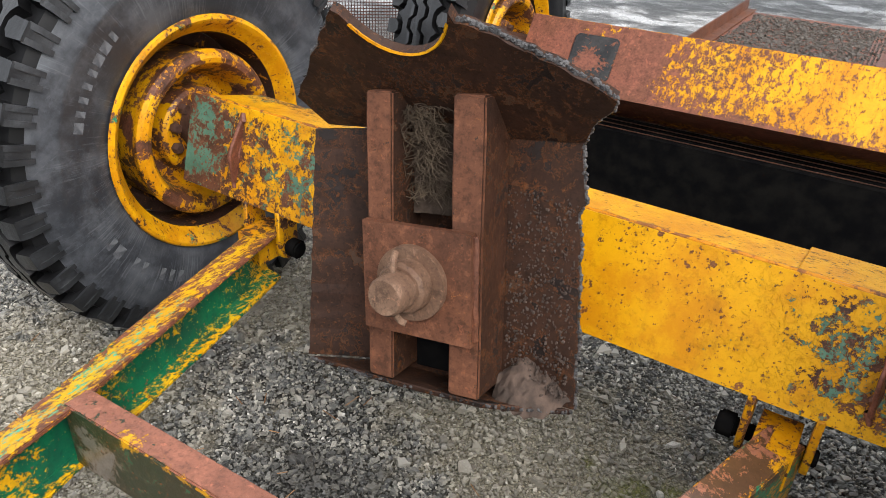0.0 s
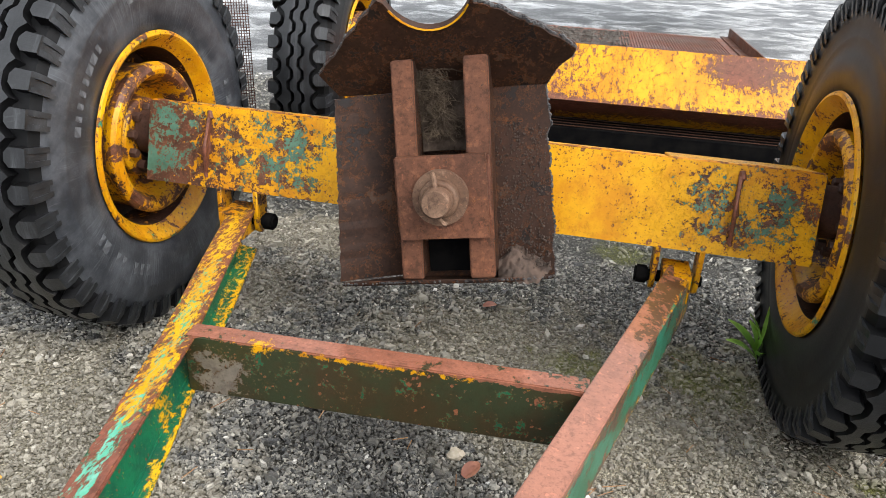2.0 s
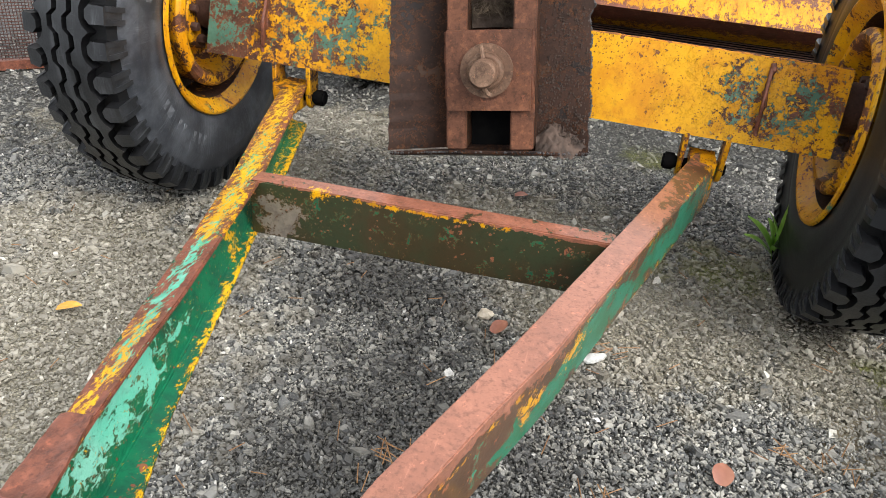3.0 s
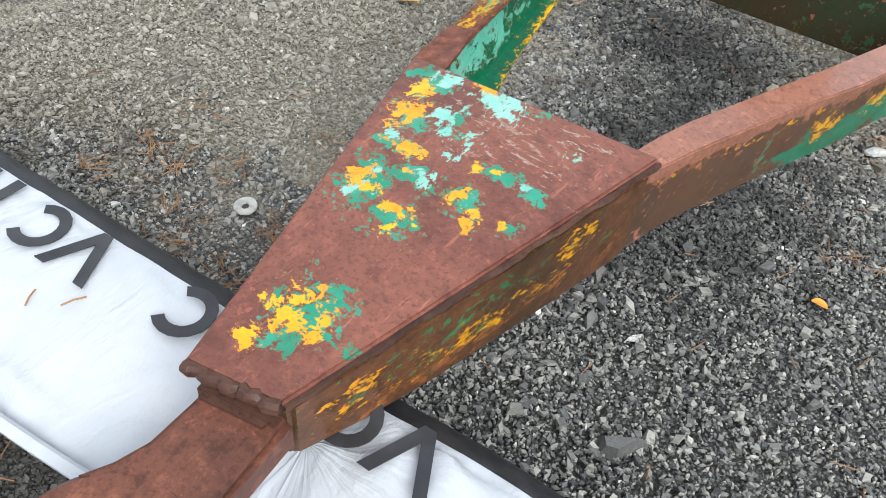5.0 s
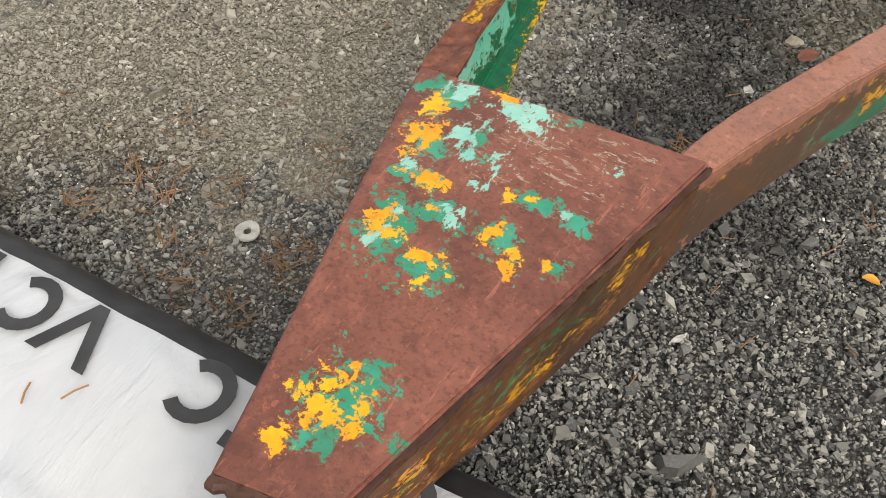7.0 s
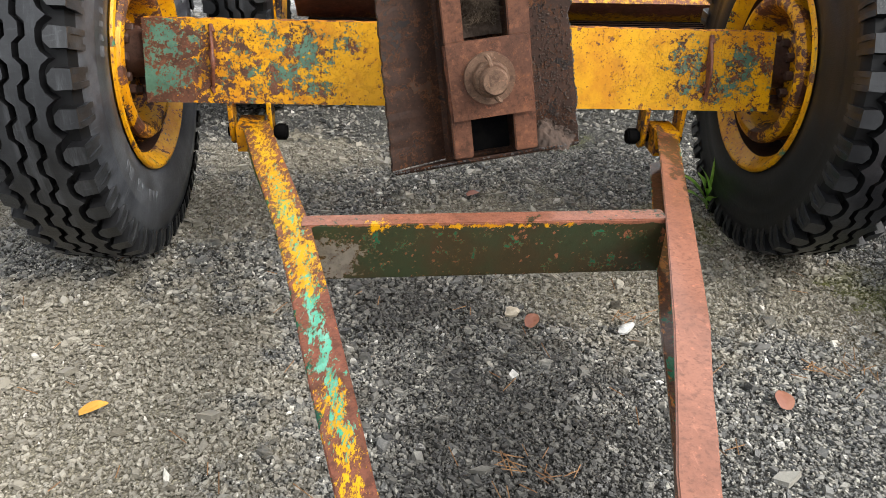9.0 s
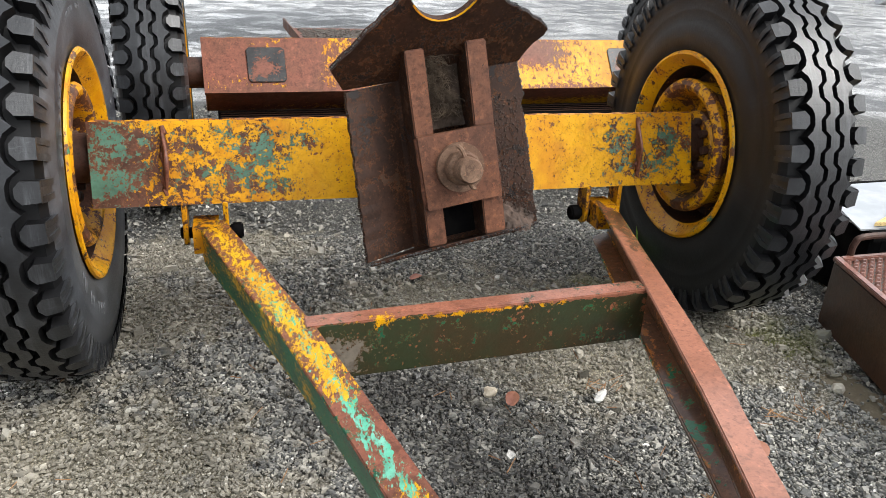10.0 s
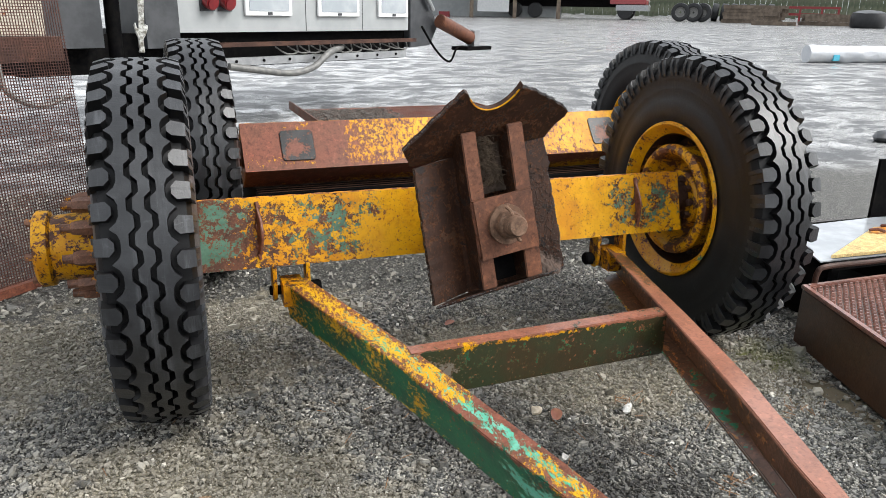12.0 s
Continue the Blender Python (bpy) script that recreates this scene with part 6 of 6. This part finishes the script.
def lump(name, label, category, at, size, material, seed):
    b = bmesh.new()
    bmesh.ops.create_icosphere(b, subdivisions=2, radius=1.0)
    for v in b.verts:
        v.co = v.co * (1 + 0.35 * noise.noise(v.co * 1.3 + Vector((seed, 0, 0))))
        v.co = Vector((v.co.x * size[0], v.co.y * size[1], v.co.z * size[2]))
    return tagged(obj(name, b, material, at=at, smooth=25), label, category)


lump("stone", "pale beige stone among dark gravel", "stone", pose(0.10, -0.36, 0.012, 0, 0, 30), (0.019, 0.015, 0.013), plain("beige_stone", (0.42, 0.36, 0.27), (0.55, 0.48, 0.38), 0.7, 60.0), 2)
lump("stone", "pale stone lying in a small puddle", "stone", pose(1.0, -0.52, 0.01), (0.018, 0.016, 0.012), plain("sand_stone", (0.36, 0.33, 0.27), (0.48, 0.45, 0.38), 0.6, 60.0), 5)
lump("crumpled_paper", "crumpled white scrap of paper on gravel", "litter", pose(0.365, -0.43, 0.012, 0, 0, 40), (0.030, 0.012, 0.010), M_PALE, 9)
b = bmesh.new()
bmesh.ops.create_grid(b, x_segments=40, y_segments=14, size=0.5)
for v in b.verts:
    x, y = v.co.x * 0.15, v.co.y * 0.045
    h = 0.012 + 0.008 * abs(noise.noise(Vector((x * 30, y * 60, 3)))) + 0.004 * noise.noise(Vector((x * 90, y * 90, 4)))
    v.co = Vector((x + 0.006 * noise.noise(Vector((y * 70, 1, 0))), y + 0.012 * noise.noise(Vector((x * 25, 2, 0))), h))
ext = bmesh.ops.extrude_face_region(b, geom=list(b.faces))
bmesh.ops.translate(b, verts=[v for v in ext["geom"] if isinstance(v, bmesh.types.BMVert)], vec=(0, 0, -0.0015))
bmesh.ops.recalc_face_normals(b, faces=b.faces)
tagged(obj("foil_scrap", b, plain("dirty_foil", (0.27, 0.26, 0.23), (0.47, 0.46, 0.42), 0.45, 25.0), at=pose(0.635, -1.10, 0, 0, 0, -8), smooth=25), "dirty white crumpled strip of foil on gravel", "litter")
b = lathe([(0.004 * math.cos(radians(a)), 0.014 + 0.0075 * math.sin(radians(a))) for a in range(0, 360, 40)], 26, closed=True)
b.transform(Matrix.Rotation(math.pi / 2, 4, "Y"))
tagged(obj("washer_ring", ragged(b, 0.0015, 50), plain("grey_ring", (0.30, 0.29, 0.26), (0.45, 0.44, 0.40), 0.6, 60.0), at=pose(-0.498, -1.491, 0.010, 6, 4, 0), smooth=40), "pale flat ring lying on gravel", "ring")

# dry pine needles, mostly left of the drawbar
rng = random.Random(21)
b = bmesh.new()
tufts = [(rng.gauss(-0.60, 0.22), rng.gauss(-1.50, 0.14)) for _ in range(16)] + [(rng.uniform(-1.0, 0.9), rng.uniform(-2.25, -0.4)) for _ in range(18)] + [(rng.uniform(-0.7, 0.2), rng.uniform(-2.25, -2.02)) for _ in range(10)]
for n in range(560):
    cx, cy = tufts[n % len(tufts)]
    x, y = (rng.gauss(cx, 0.022), rng.gauss(cy, 0.018)) if n < 430 else (rng.uniform(-1.1, 1.1), rng.uniform(-2.2, 0.2))
    a, L = rng.uniform(0, math.pi), rng.uniform(0.02, 0.05)
    d = Vector((math.cos(a), math.sin(a), 0)) * L
    z = 0.012 + rng.uniform(0, 0.006)
    p = Vector((x, y, z))
    s = Vector((-d.y, d.x, 0)).normalized() * 0.0011
    v = [b.verts.new(q) for q in (p - s, p + s, p + d + s + Vector((0, 0, 0.004)), p + d - s + Vector((0, 0, 0.004)), p + Vector((0, 0, 0.0015)), p + d + Vector((0, 0, 0.0055)))]
    for f in ((0, 1, 4), (3, 5, 2), (0, 4, 5, 3), (1, 2, 5, 4), (0, 3, 2, 1)):
        b.faces.new([v[i] for i in f])
tagged(obj("pine_needles", b, plain("dry_needle", (0.17, 0.082, 0.034), (0.30, 0.165, 0.075), 0.7)), "dry brown pine needles strewn on gravel", "needles", kind="stuff")


# ---- far side of the yard ----
M_PANEL = plain("grey_panel", (0.27, 0.285, 0.285), (0.32, 0.33, 0.33), 0.35, 3.0)
M_WHITE = plain("white_frame", (0.66, 0.67, 0.67), (0.74, 0.74, 0.74), 0.4, 8.0)
M_PANE = plain("grey_pane", (0.30, 0.33, 0.35), (0.38, 0.40, 0.42), 0.12, 4.0)
M_DARKGREY = plain("dark_grey_paint", (0.025, 0.027, 0.03), (0.05, 0.052, 0.056), 0.35, 6.0)
M_ALU = plain("aluminium_rail", (0.26, 0.265, 0.27), (0.34, 0.345, 0.35), 0.35, 12.0, metal=0.6)
M_RED = plain("red_plastic", (0.15, 0.009, 0.012), (0.21, 0.013, 0.015), 0.35)
M_GREYRUBBER = plain("grey_hose", (0.10, 0.10, 0.095), (0.17, 0.165, 0.155), 0.5)


def machine_trailer():
    """A truck-mounted machine with control cabinets, hydraulic ram and hoses; x along its side, origin at the cabinet's lower left corner's foot."""
    t = thing("machine_trailer", "grey mobile machine with control cabinets and red power sockets", "machine", Matrix.Translation((-0.78, 5.05, 0)) @ Matrix.Rotation(radians(33.5), 4, "Z"))
    part("cabinet", box(0, 3.16, 0, 0.5, 0.905, 2.2, 0.01), M_PANEL, t, "grey control cabinet")
    for x in (0.0, 1.50, 2.35):
        part("cabinet_seam", box(x + 0.005, x + 0.012, -0.003, 0.0, 0.91, 2.19), M_DARKGREY, t)
    for x0, x1 in ((0.72, 1.30), (1.66, 2.28), (2.60, 3.12)):
        part("window_frame", prism([(x0, 1.055), (x1, 1.055), (x1, 1.7), (x0, 1.7)], 0.03, 0.005, m=Matrix.Translation((0, -0.034, 0))), M_WHITE, t, "white display frame")
        part("window_pane", box(x0 + 0.045, x1 - 0.045, -0.040, -0.0345, 1.10, 1.65, 0.002), M_PANE, t)
        part("latch", box((x0 + x1) / 2 - 0.025, (x0 + x1) / 2 + 0.025, -0.045, -0.0345, 1.065, 1.09, 0.003), M_DARKGREY, t)
    for x in (0.31, 0.50):
        part("socket_plate", box(x - 0.075, x + 0.075, -0.02, -0.0005, 1.09, 1.28, 0.004), M_DARKGREY, t)
        part("socket", rod((x, -0.02, 1.185), (x, -0.11, 1.155), 0.065, 18, w=0.012), M_RED, t, "red power socket")
    part("brown_rail", box(0.35, 3.20, -0.10, -0.03, 0.775, 0.815, 0.006), M_RUSTDARK, t, "reddish brown steel rail")
    part("underframe", box(-1.3, 3.2, 0.1, 1.6, 0.58, 0.90, 0.01), M_BLACK, t)
    part("alu_rail", box(0.38, 3.05, -0.06, -0.02, 0.60, 0.675, 0.006), M_ALU, t, "aluminium side rail")
    for i in range(8):
        part("rail_bolt", rod((0.55 + i * 0.33, -0.06, 0.64), (0.55 + i * 0.33, -0.072, 0.64), 0.014, 8), M_BLACK, t)
    part("hose", tube(curve([(2.0, -0.02, 0.74), (1.7, -0.13, 0.69), (1.45, -0.16, 0.56), (1.15, -0.16, 0.51), (0.8, -0.14, 0.55), (0.45, -0.08, 0.60)], 8), 0.034, 12), M_GREYRUBBER, t, "grey corrugated hose")
    rng = random.Random(3)
    for i in range(12):
        x = 1.1 + i * 0.16
        part("cable", tube(curve([(x, 0.02, 0.76), (x + 0.1, -0.04, 0.68 + rng.uniform(0, 0.04)), (x + 0.24, -0.03, 0.70), (x + 0.3, 0.03, 0.76)], 5), 0.009, 6), M_GREYRUBBER, t)
    # dark cab end to the side
    part("side_wing", box(-0.34, -0.02, -0.05, 0.5, 0.78, 2.3, 0.015), M_DARKGREY, t)
    part("side_wing", box(-1.35, -0.75, -0.10, 0.5, 0.80, 2.3, 0.015), M_DARKGREY, t)
    part("hydraulic_pipe", rod((-0.55, 0.1, 0.7), (-0.52, 0.1, 2.2), 0.06, 14), M_BLACK, t)
    # right end: sloping plates and the ram
    part("end_frame", prism([(3.20, 0.70), (3.60, 0.72), (3.75, 0.95), (3.35, 1.6), (3.20, 2.2)], 0.3, 0.01), M_DARKGREY, t)
    part("sloping_plate", prism([(3.75, 0.80), (4.10, 0.80), (4.65, 2.2), (3.9, 2.2)], 0.06, 0.006, m=Matrix.Translation((0, 0.5, 0))), M_DARKGREY, t)
    part("light_bar", rod((3.25, -0.05, 1.55), (3.58, -0.05, 1.14), 0.03, 8), M_ALU, t)
    part("ram", rod((3.62, -0.12, 1.02), (4.25, -0.16, 0.80), 0.085, 18, w=0.01), M_RUSTY, t, "brown hydraulic ram")
    part("ram_eye", box(4.26, 4.38, -0.22, -0.10, 0.70, 0.90, 0.02), M_ALU, t)
    part("ram_foot", box(4.00, 4.55, -0.30, -0.04, 0.655, 0.70, 0.008), M_BLACK, t)
    part("cable", tube(curve([(3.3, -0.1, 0.95), (3.55, -0.14, 0.66), (3.8, -0.16, 0.52), (3.95, -0.16, 0.68), (4.1, -0.15, 0.70)], 6), 0.014, 7), M_BLACK, t)
    part("drawbar", box(-4.3, -1.3, 0.58, 0.72, 0.76, 0.90, 0.01), M_BLACK, t)
    part("leg", box(-4.2, -4.1, 0.6, 0.7, 0.0, 0.77, 0.01), M_BLACK, t)
    return t


machine_trailer()


def tailboard():
    t = thing("tailboard", "stained beige board on a dark steel beam behind the mesh", "board", Matrix.Translation((-2.9, 2.6, 0)) @ Matrix.Rotation(radians(33), 4, "Z"))
    part("panel", box(-0.6, 1.55, 0, 0.05, 0.93, 1.9, 0.006), steel("beige_board", (0.50, 0.46, 0.38), (0.42, 0.37, 0.30), [(RUST, RUST_ORANGE, 5.0, 0.2, None, 0)], rough=0.6), t)
    part("beam", box(-0.6, 1.62, -0.06, 0.10, 0.77, 0.925, 0.008), M_RUSTDARK, t)
    part("post", box(-0.58, -0.48, 0.0, 0.1, 0.0, 0.77, 0.006), M_RUSTDARK, t)
    part("hose", tube(curve([(0.1, -0.07, 0.78), (0.25, -0.1, 0.66), (0.5, -0.1, 0.68), (0.7, -0.08, 0.78)], 6), 0.016, 8), M_GREYRUBBER, t)
    part("hose", tube(curve([(1.2, -0.07, 0.78), (1.22, -0.1, 0.6), (1.4, -0.1, 0.5), (1.62, -0.08, 0.55)], 6), 0.018, 8), M_GREYRUBBER, t)
    return t


tailboard()


M_SPANNER = plain("splashed_steel", (0.10, 0.09, 0.07), (0.55, 0.56, 0.53), 0.4, 60.0, bump=0.6)


def hanging_spanner():
    s = thing("spanner", "worn paint-splashed open spanner standing on its tip behind the wheel", "spanner", pose(-0.917, 0.70, 0.985, 0, 4, 20) @ Matrix.Scale(0.74, 4))
    pts = [(0.012, 0.0), (0.006, 0.06), (0.020, 0.085), (0.030, 0.12), (0.016, 0.128), (0.010, 0.108), (-0.006, 0.100), (-0.022, 0.112), (-0.026, 0.134), (-0.034, 0.118), (-0.026, 0.09), (-0.014, 0.06), (-0.012, 0.0)]
    jaw = prism(pts, 0.014, 0.003, m=Matrix.Translation((0, -0.007, -0.02)))
    part("jaw", jaw, M_SPANNER, s)
    part("shaft", box(-0.012, 0.012, -0.006, 0.006, 0.068, 0.42, 0.003), M_SPANNER, s)
    return s


hanging_spanner()


def big_roll(at, L, r):
    t = thing("foil_roll", "long white foil-wrapped roll lying in the yard", "roll", at)
    b = bmesh.new()
    rings = []
    for i in range(90):
        x = L * i / 89
        rings.append([b.verts.new((x, (r + 0.035 * noise.noise(Vector((x * 4, k * 0.8, 0)))) * math.cos(2 * math.pi * k / 20), r + (r + 0.035 * noise.noise(Vector((x * 4, k * 0.8, 4)))) * math.sin(2 * math.pi * k / 20))) for k in range(20)])
    for p, q in zip(rings, rings[1:]):
        for k in range(20):
            b.faces.new((p[k], p[(k + 1) % 20], q[(k + 1) % 20], q[k]))
    b.faces.new(rings[0])
    b.faces.new(rings[-1])
    bmesh.ops.recalc_face_normals(b, faces=b.faces)
    part("wrap", b, M_FOIL, t, smooth=60)
    part("blue_strap", box(0.52, 0.66, -r - 0.02, -r * 0.5, 0.06, r * 1.0, 0.02), plain("blue_foil", (0.05, 0.35, 0.48), (0.10, 0.45, 0.58), 0.4), t)
    return t


big_roll(Matrix.Translation((12.0, 10.7, ground_z(12.0, 10.7) - 0.01)) @ Matrix.Rotation(radians(-12), 4, "Z"), 6.0, 0.185)

# the far edge of the yard: stacks, tyres, vehicles, a fence and trees
def on_yard(x, y):
    return ground_z(x, y)


def far_tyre(x, y, yaw, r, lean=0):
    t = thing("stored_tyre", "old black truck tyre with rim at the yard's edge", "tyre", Matrix.Translation((x, y, on_yard(x, y) + r)) @ Matrix.Rotation(radians(yaw), 4, "Z") @ Matrix.Rotation(radians(lean), 4, "Y"), "stored tyres")
    part("tyre", lathe([(-0.17, r * 0.55), (-0.20, r * 0.75), (-0.17, r * 0.97), (-0.10, r), (0.10, r), (0.17, r * 0.97), (0.20, r * 0.75), (0.17, r * 0.55)], 28, closed=True), M_RUBBER, t)
    part("rim", lathe([(-0.12, r * 0.55), (-0.05, r * 0.4), (-0.05, r * 0.12), (0.05, r * 0.12), (0.05, r * 0.4), (0.12, r * 0.55)], 24, closed=True), M_GREYRUBBER, t)


for x, y, yaw in ((28.9, 38.0, 50), (29.5, 37.5, 40), (30.0, 37.3, 40)):
    far_tyre(x, y, yaw, 0.56)
for i in range(7):
    far_tyre(32.0 + i * 0.35, 38.6 - i * 0.42, -42, 0.55, 4)
rng = random.Random(31)
M_TIMBER = plain("weathered_timber", (0.075, 0.055, 0.04), (0.15, 0.115, 0.085), 0.8, 4.0)


def timber_stack(x, y, yaw, rows, n, L):
    t = thing("timber_stack", "untidy stack of weathered brown beams", "timber stack", Matrix.Translation((x, y, on_yard(x, y))) @ Matrix.Rotation(radians(yaw), 4, "Z"), "timber stacks")
    for r in range(rows):
        for i in range(n):
            w = rng.uniform(-0.25, 0.25)
            part("beam", box(-L / 2 + w, L / 2 + w, -0.5 + i * 1.0 / n, -0.5 + (i + 0.9) / n, r * 0.205, r * 0.205 + 0.2, 0.01), M_TIMBER, t, at=pose(0, 0, 0, 0, 0, rng.uniform(-4, 4)))


timber_stack(32.2, 35.2, -45, 5, 4, 3.2)
timber_stack(33.6, 31.0, -45, 3, 4, 2.6)
timber_stack(30.6, 31.9, -45, 1, 4, 1.8)
far_box = thing("field_machine", "low red farm implement parked at the yard's edge", "machine", Matrix.Translation((35.4, 35.0, on_yard(35.4, 35.0))) @ Matrix.Rotation(radians(-45), 4, "Z"))
for dz in (0.45, 0.85):
    part("frame_beam", box(-2.2, 2.2, -0.1, 0.1, dz, dz + 0.14, 0.01), M_RED, far_box)
for x in (-2.1, -1.2, 0.0, 1.2, 2.1):
    part("tine", box(x - 0.06, x + 0.06, -0.08, 0.08, 0.0, 0.95, 0.01), M_RED, far_box)
tank = thing("water_tank", "large black rubber tank with a cover", "tank", Matrix.Translation((32.9, 27.8, on_yard(32.9, 27.8))))
part("body", lathe([(0, 0.0), (0, 0.78), (0.15, 0.84), (0.55, 0.84), (0.72, 0.78), (0.72, 0.0)], 32, m=Matrix.Rotation(-math.pi / 2, 4, "Y")), M_RUBBER, tank)
part("cover", ragged(lathe([(0.722, 0.80), (0.82, 0.5), (0.86, 0.0)], 24, m=Matrix.Rotation(-math.pi / 2, 4, "Y")), 0.05, 2), M_DARKGREY, tank)

lorry = thing("lorry", "dark red lorry with a pale box body at the yard's edge", "lorry", Matrix.Translation((26.2, 43.5, on_yard(26.2, 43.5))) @ Matrix.Rotation(radians(-38), 4, "Z"))
part("box_body", box(-6.5, 0.6, -1.2, 1.2, 1.35, 3.6, 0.05), plain("pale_tarp", (0.36, 0.30, 0.20), (0.46, 0.40, 0.28), 0.6, 2.0), lorry)
part("chassis", box(-6.5, 3.2, -0.6, 0.6, 0.75, 1.3, 0.03), M_BLACK, lorry)
part("cab", box(1.0, 3.3, -1.2, 1.2, 0.95, 3.2, 0.12), plain("dark_red_paint", (0.20, 0.03, 0.035), (0.28, 0.05, 0.05), 0.3), lorry)
part("bumper", box(1.4, 3.45, -1.25, 1.25, 0.55, 0.9, 0.05), M_ALU, lorry)
for x in (-5.4, -4.0, 2.0):
    for y in (-1.0, 1.0):
        part("wheel", lathe([(-0.15, 0.0), (-0.15, 0.46), (-0.1, 0.5), (0.1, 0.5), (0.15, 0.46), (0.15, 0.0)], 24, m=Matrix.Translation((x, y, 0.5)) @ Matrix.Rotation(math.pi / 2, 4, "Z")), M_RUBBER, lorry)
for y in (-0.8, 0.8):
    part("headlight", rod((3.3, y, 1.3), (3.36, y, 1.3), 0.13, 16), M_WHITE, lorry)

shed = thing("open_shed", "open timber shed with stored white sheets", "shed", Matrix.Translation((18.6, 44.0, on_yard(18.6, 44.0))) @ Matrix.Rotation(radians(-25), 4, "Z"))
for x in (-4.0, -1.2, 1.6, 4.4):
    part("post", box(x - 0.12, x + 0.12, -0.12, 0.12, 0.0, 3.2, 0.02), M_TIMBER, shed)
part("roof", prism([(-4.6, 3.2), (5.0, 3.2), (5.0, 3.45), (-4.6, 3.45)], 5.0, 0.02, m=Matrix.Translation((0, -0.8, 0))), M_DARKGREY, shed)
part("back_wall", box(-4.4, 4.8, 3.6, 3.8, 0.0, 3.2, 0.02), M_PANEL, shed)
part("white_sheet", box(-0.9, 1.2, 1.4, 1.6, 0.4, 2.2, 0.02), M_WHITE, shed)
part("red_crate", box(-3.4, -2.7, 0.6, 1.2, 0.0, 0.35, 0.03), M_RED, shed)


def board_fence():
    """A long fence of upright boards with gaps."""
    a, c = Vector((24.0, 62.0)), Vector((66.0, 24.0))
    d = c - a
    f = thing("board_fence", "grey-green board fence along the yard's far edge", "fence", Matrix.Translation((a.x, a.y, on_yard(a.x, a.y))) @ Matrix.Rotation(math.atan2(d.y, d.x), 4, "Z"))
    me = None
    n = 150
    m_fence = plain("mossy_board", (0.050, 0.062, 0.036), (0.12, 0.13, 0.085), 0.85, 1.5)
    for i in range(n):
        x = d.length * i / n
        if me is None:
            o = part("board", box(0.0, d.length / n * 0.95, 0, 0.04, 0.0, 2.6, 0.004), m_fence, f, smooth=None)
            me = o.data
        else:
            o = new("board", me)
            o.parent = f
        o.matrix_basis = pose(x, 0, rng.uniform(-0.1, 0.05))
    for z in (0.6, 2.0):
        part("rail", box(0, d.length, 0.041, 0.12, z, z + 0.15), m_fence, f, smooth=None)


board_fence()


def tree(x, y, h, seed):
    """A conifer: tapered trunk, drooping limbs and many small needle clumps."""
    r = random.Random(seed)
    t = thing("tree", "tall dark green conifer behind the fence", "tree", Matrix.Translation((x, y, on_yard(x, y))), "trees behind the fence")
    part("trunk", tube([(0, 0, 0), (0.1, 0, h * 0.5), (0, 0.1, h)], [0.24, 0.15, 0.03], 8), M_TIMBER, t)
    b = bmesh.new()
    for i in range(60):
        z = h * r.uniform(0.12, 0.98)
        reach = (1 - z / h) * 2.6 + 0.3
        a = r.uniform(0, 2 * math.pi)
        for j in range(8):
            s = r.uniform(0.2, 1.0)
            p = Vector((math.cos(a) * reach * s, math.sin(a) * reach * s, z - 0.35 * reach * s)) + Vector((r.gauss(0, 0.16), r.gauss(0, 0.16), r.gauss(0, 0.12)))
            q = [p + Vector((r.gauss(0, 0.28), r.gauss(0, 0.28), r.gauss(0, 0.14))) for _ in range(4)]
            v = [b.verts.new(w) for w in q]
            for f in ((0, 1, 2), (0, 3, 1), (1, 3, 2), (0, 2, 3)):
                b.faces.new([v[k] for k in f])
    part("crown", b, M_CONIFER, t, smooth=None)


M_CONIFER = plain("conifer_needles", (0.025, 0.05, 0.018), (0.07, 0.11, 0.04), 0.7, 1.2)
for i in range(26):
    t = i / 25
    tree(24 + 44 * t + rng.uniform(-1, 1) + 3.0, 66 - 40 * t + rng.uniform(-1, 2.5) + 2.5, rng.uniform(9, 14), 100 + i)
lump("scrap_piece", "dark scrap piece lying in the yard", "scrap", pose(5.5, 3.1, ground_z(5.5, 3.1) + 0.04), (0.14, 0.10, 0.06), M_DARKGREY, 4)
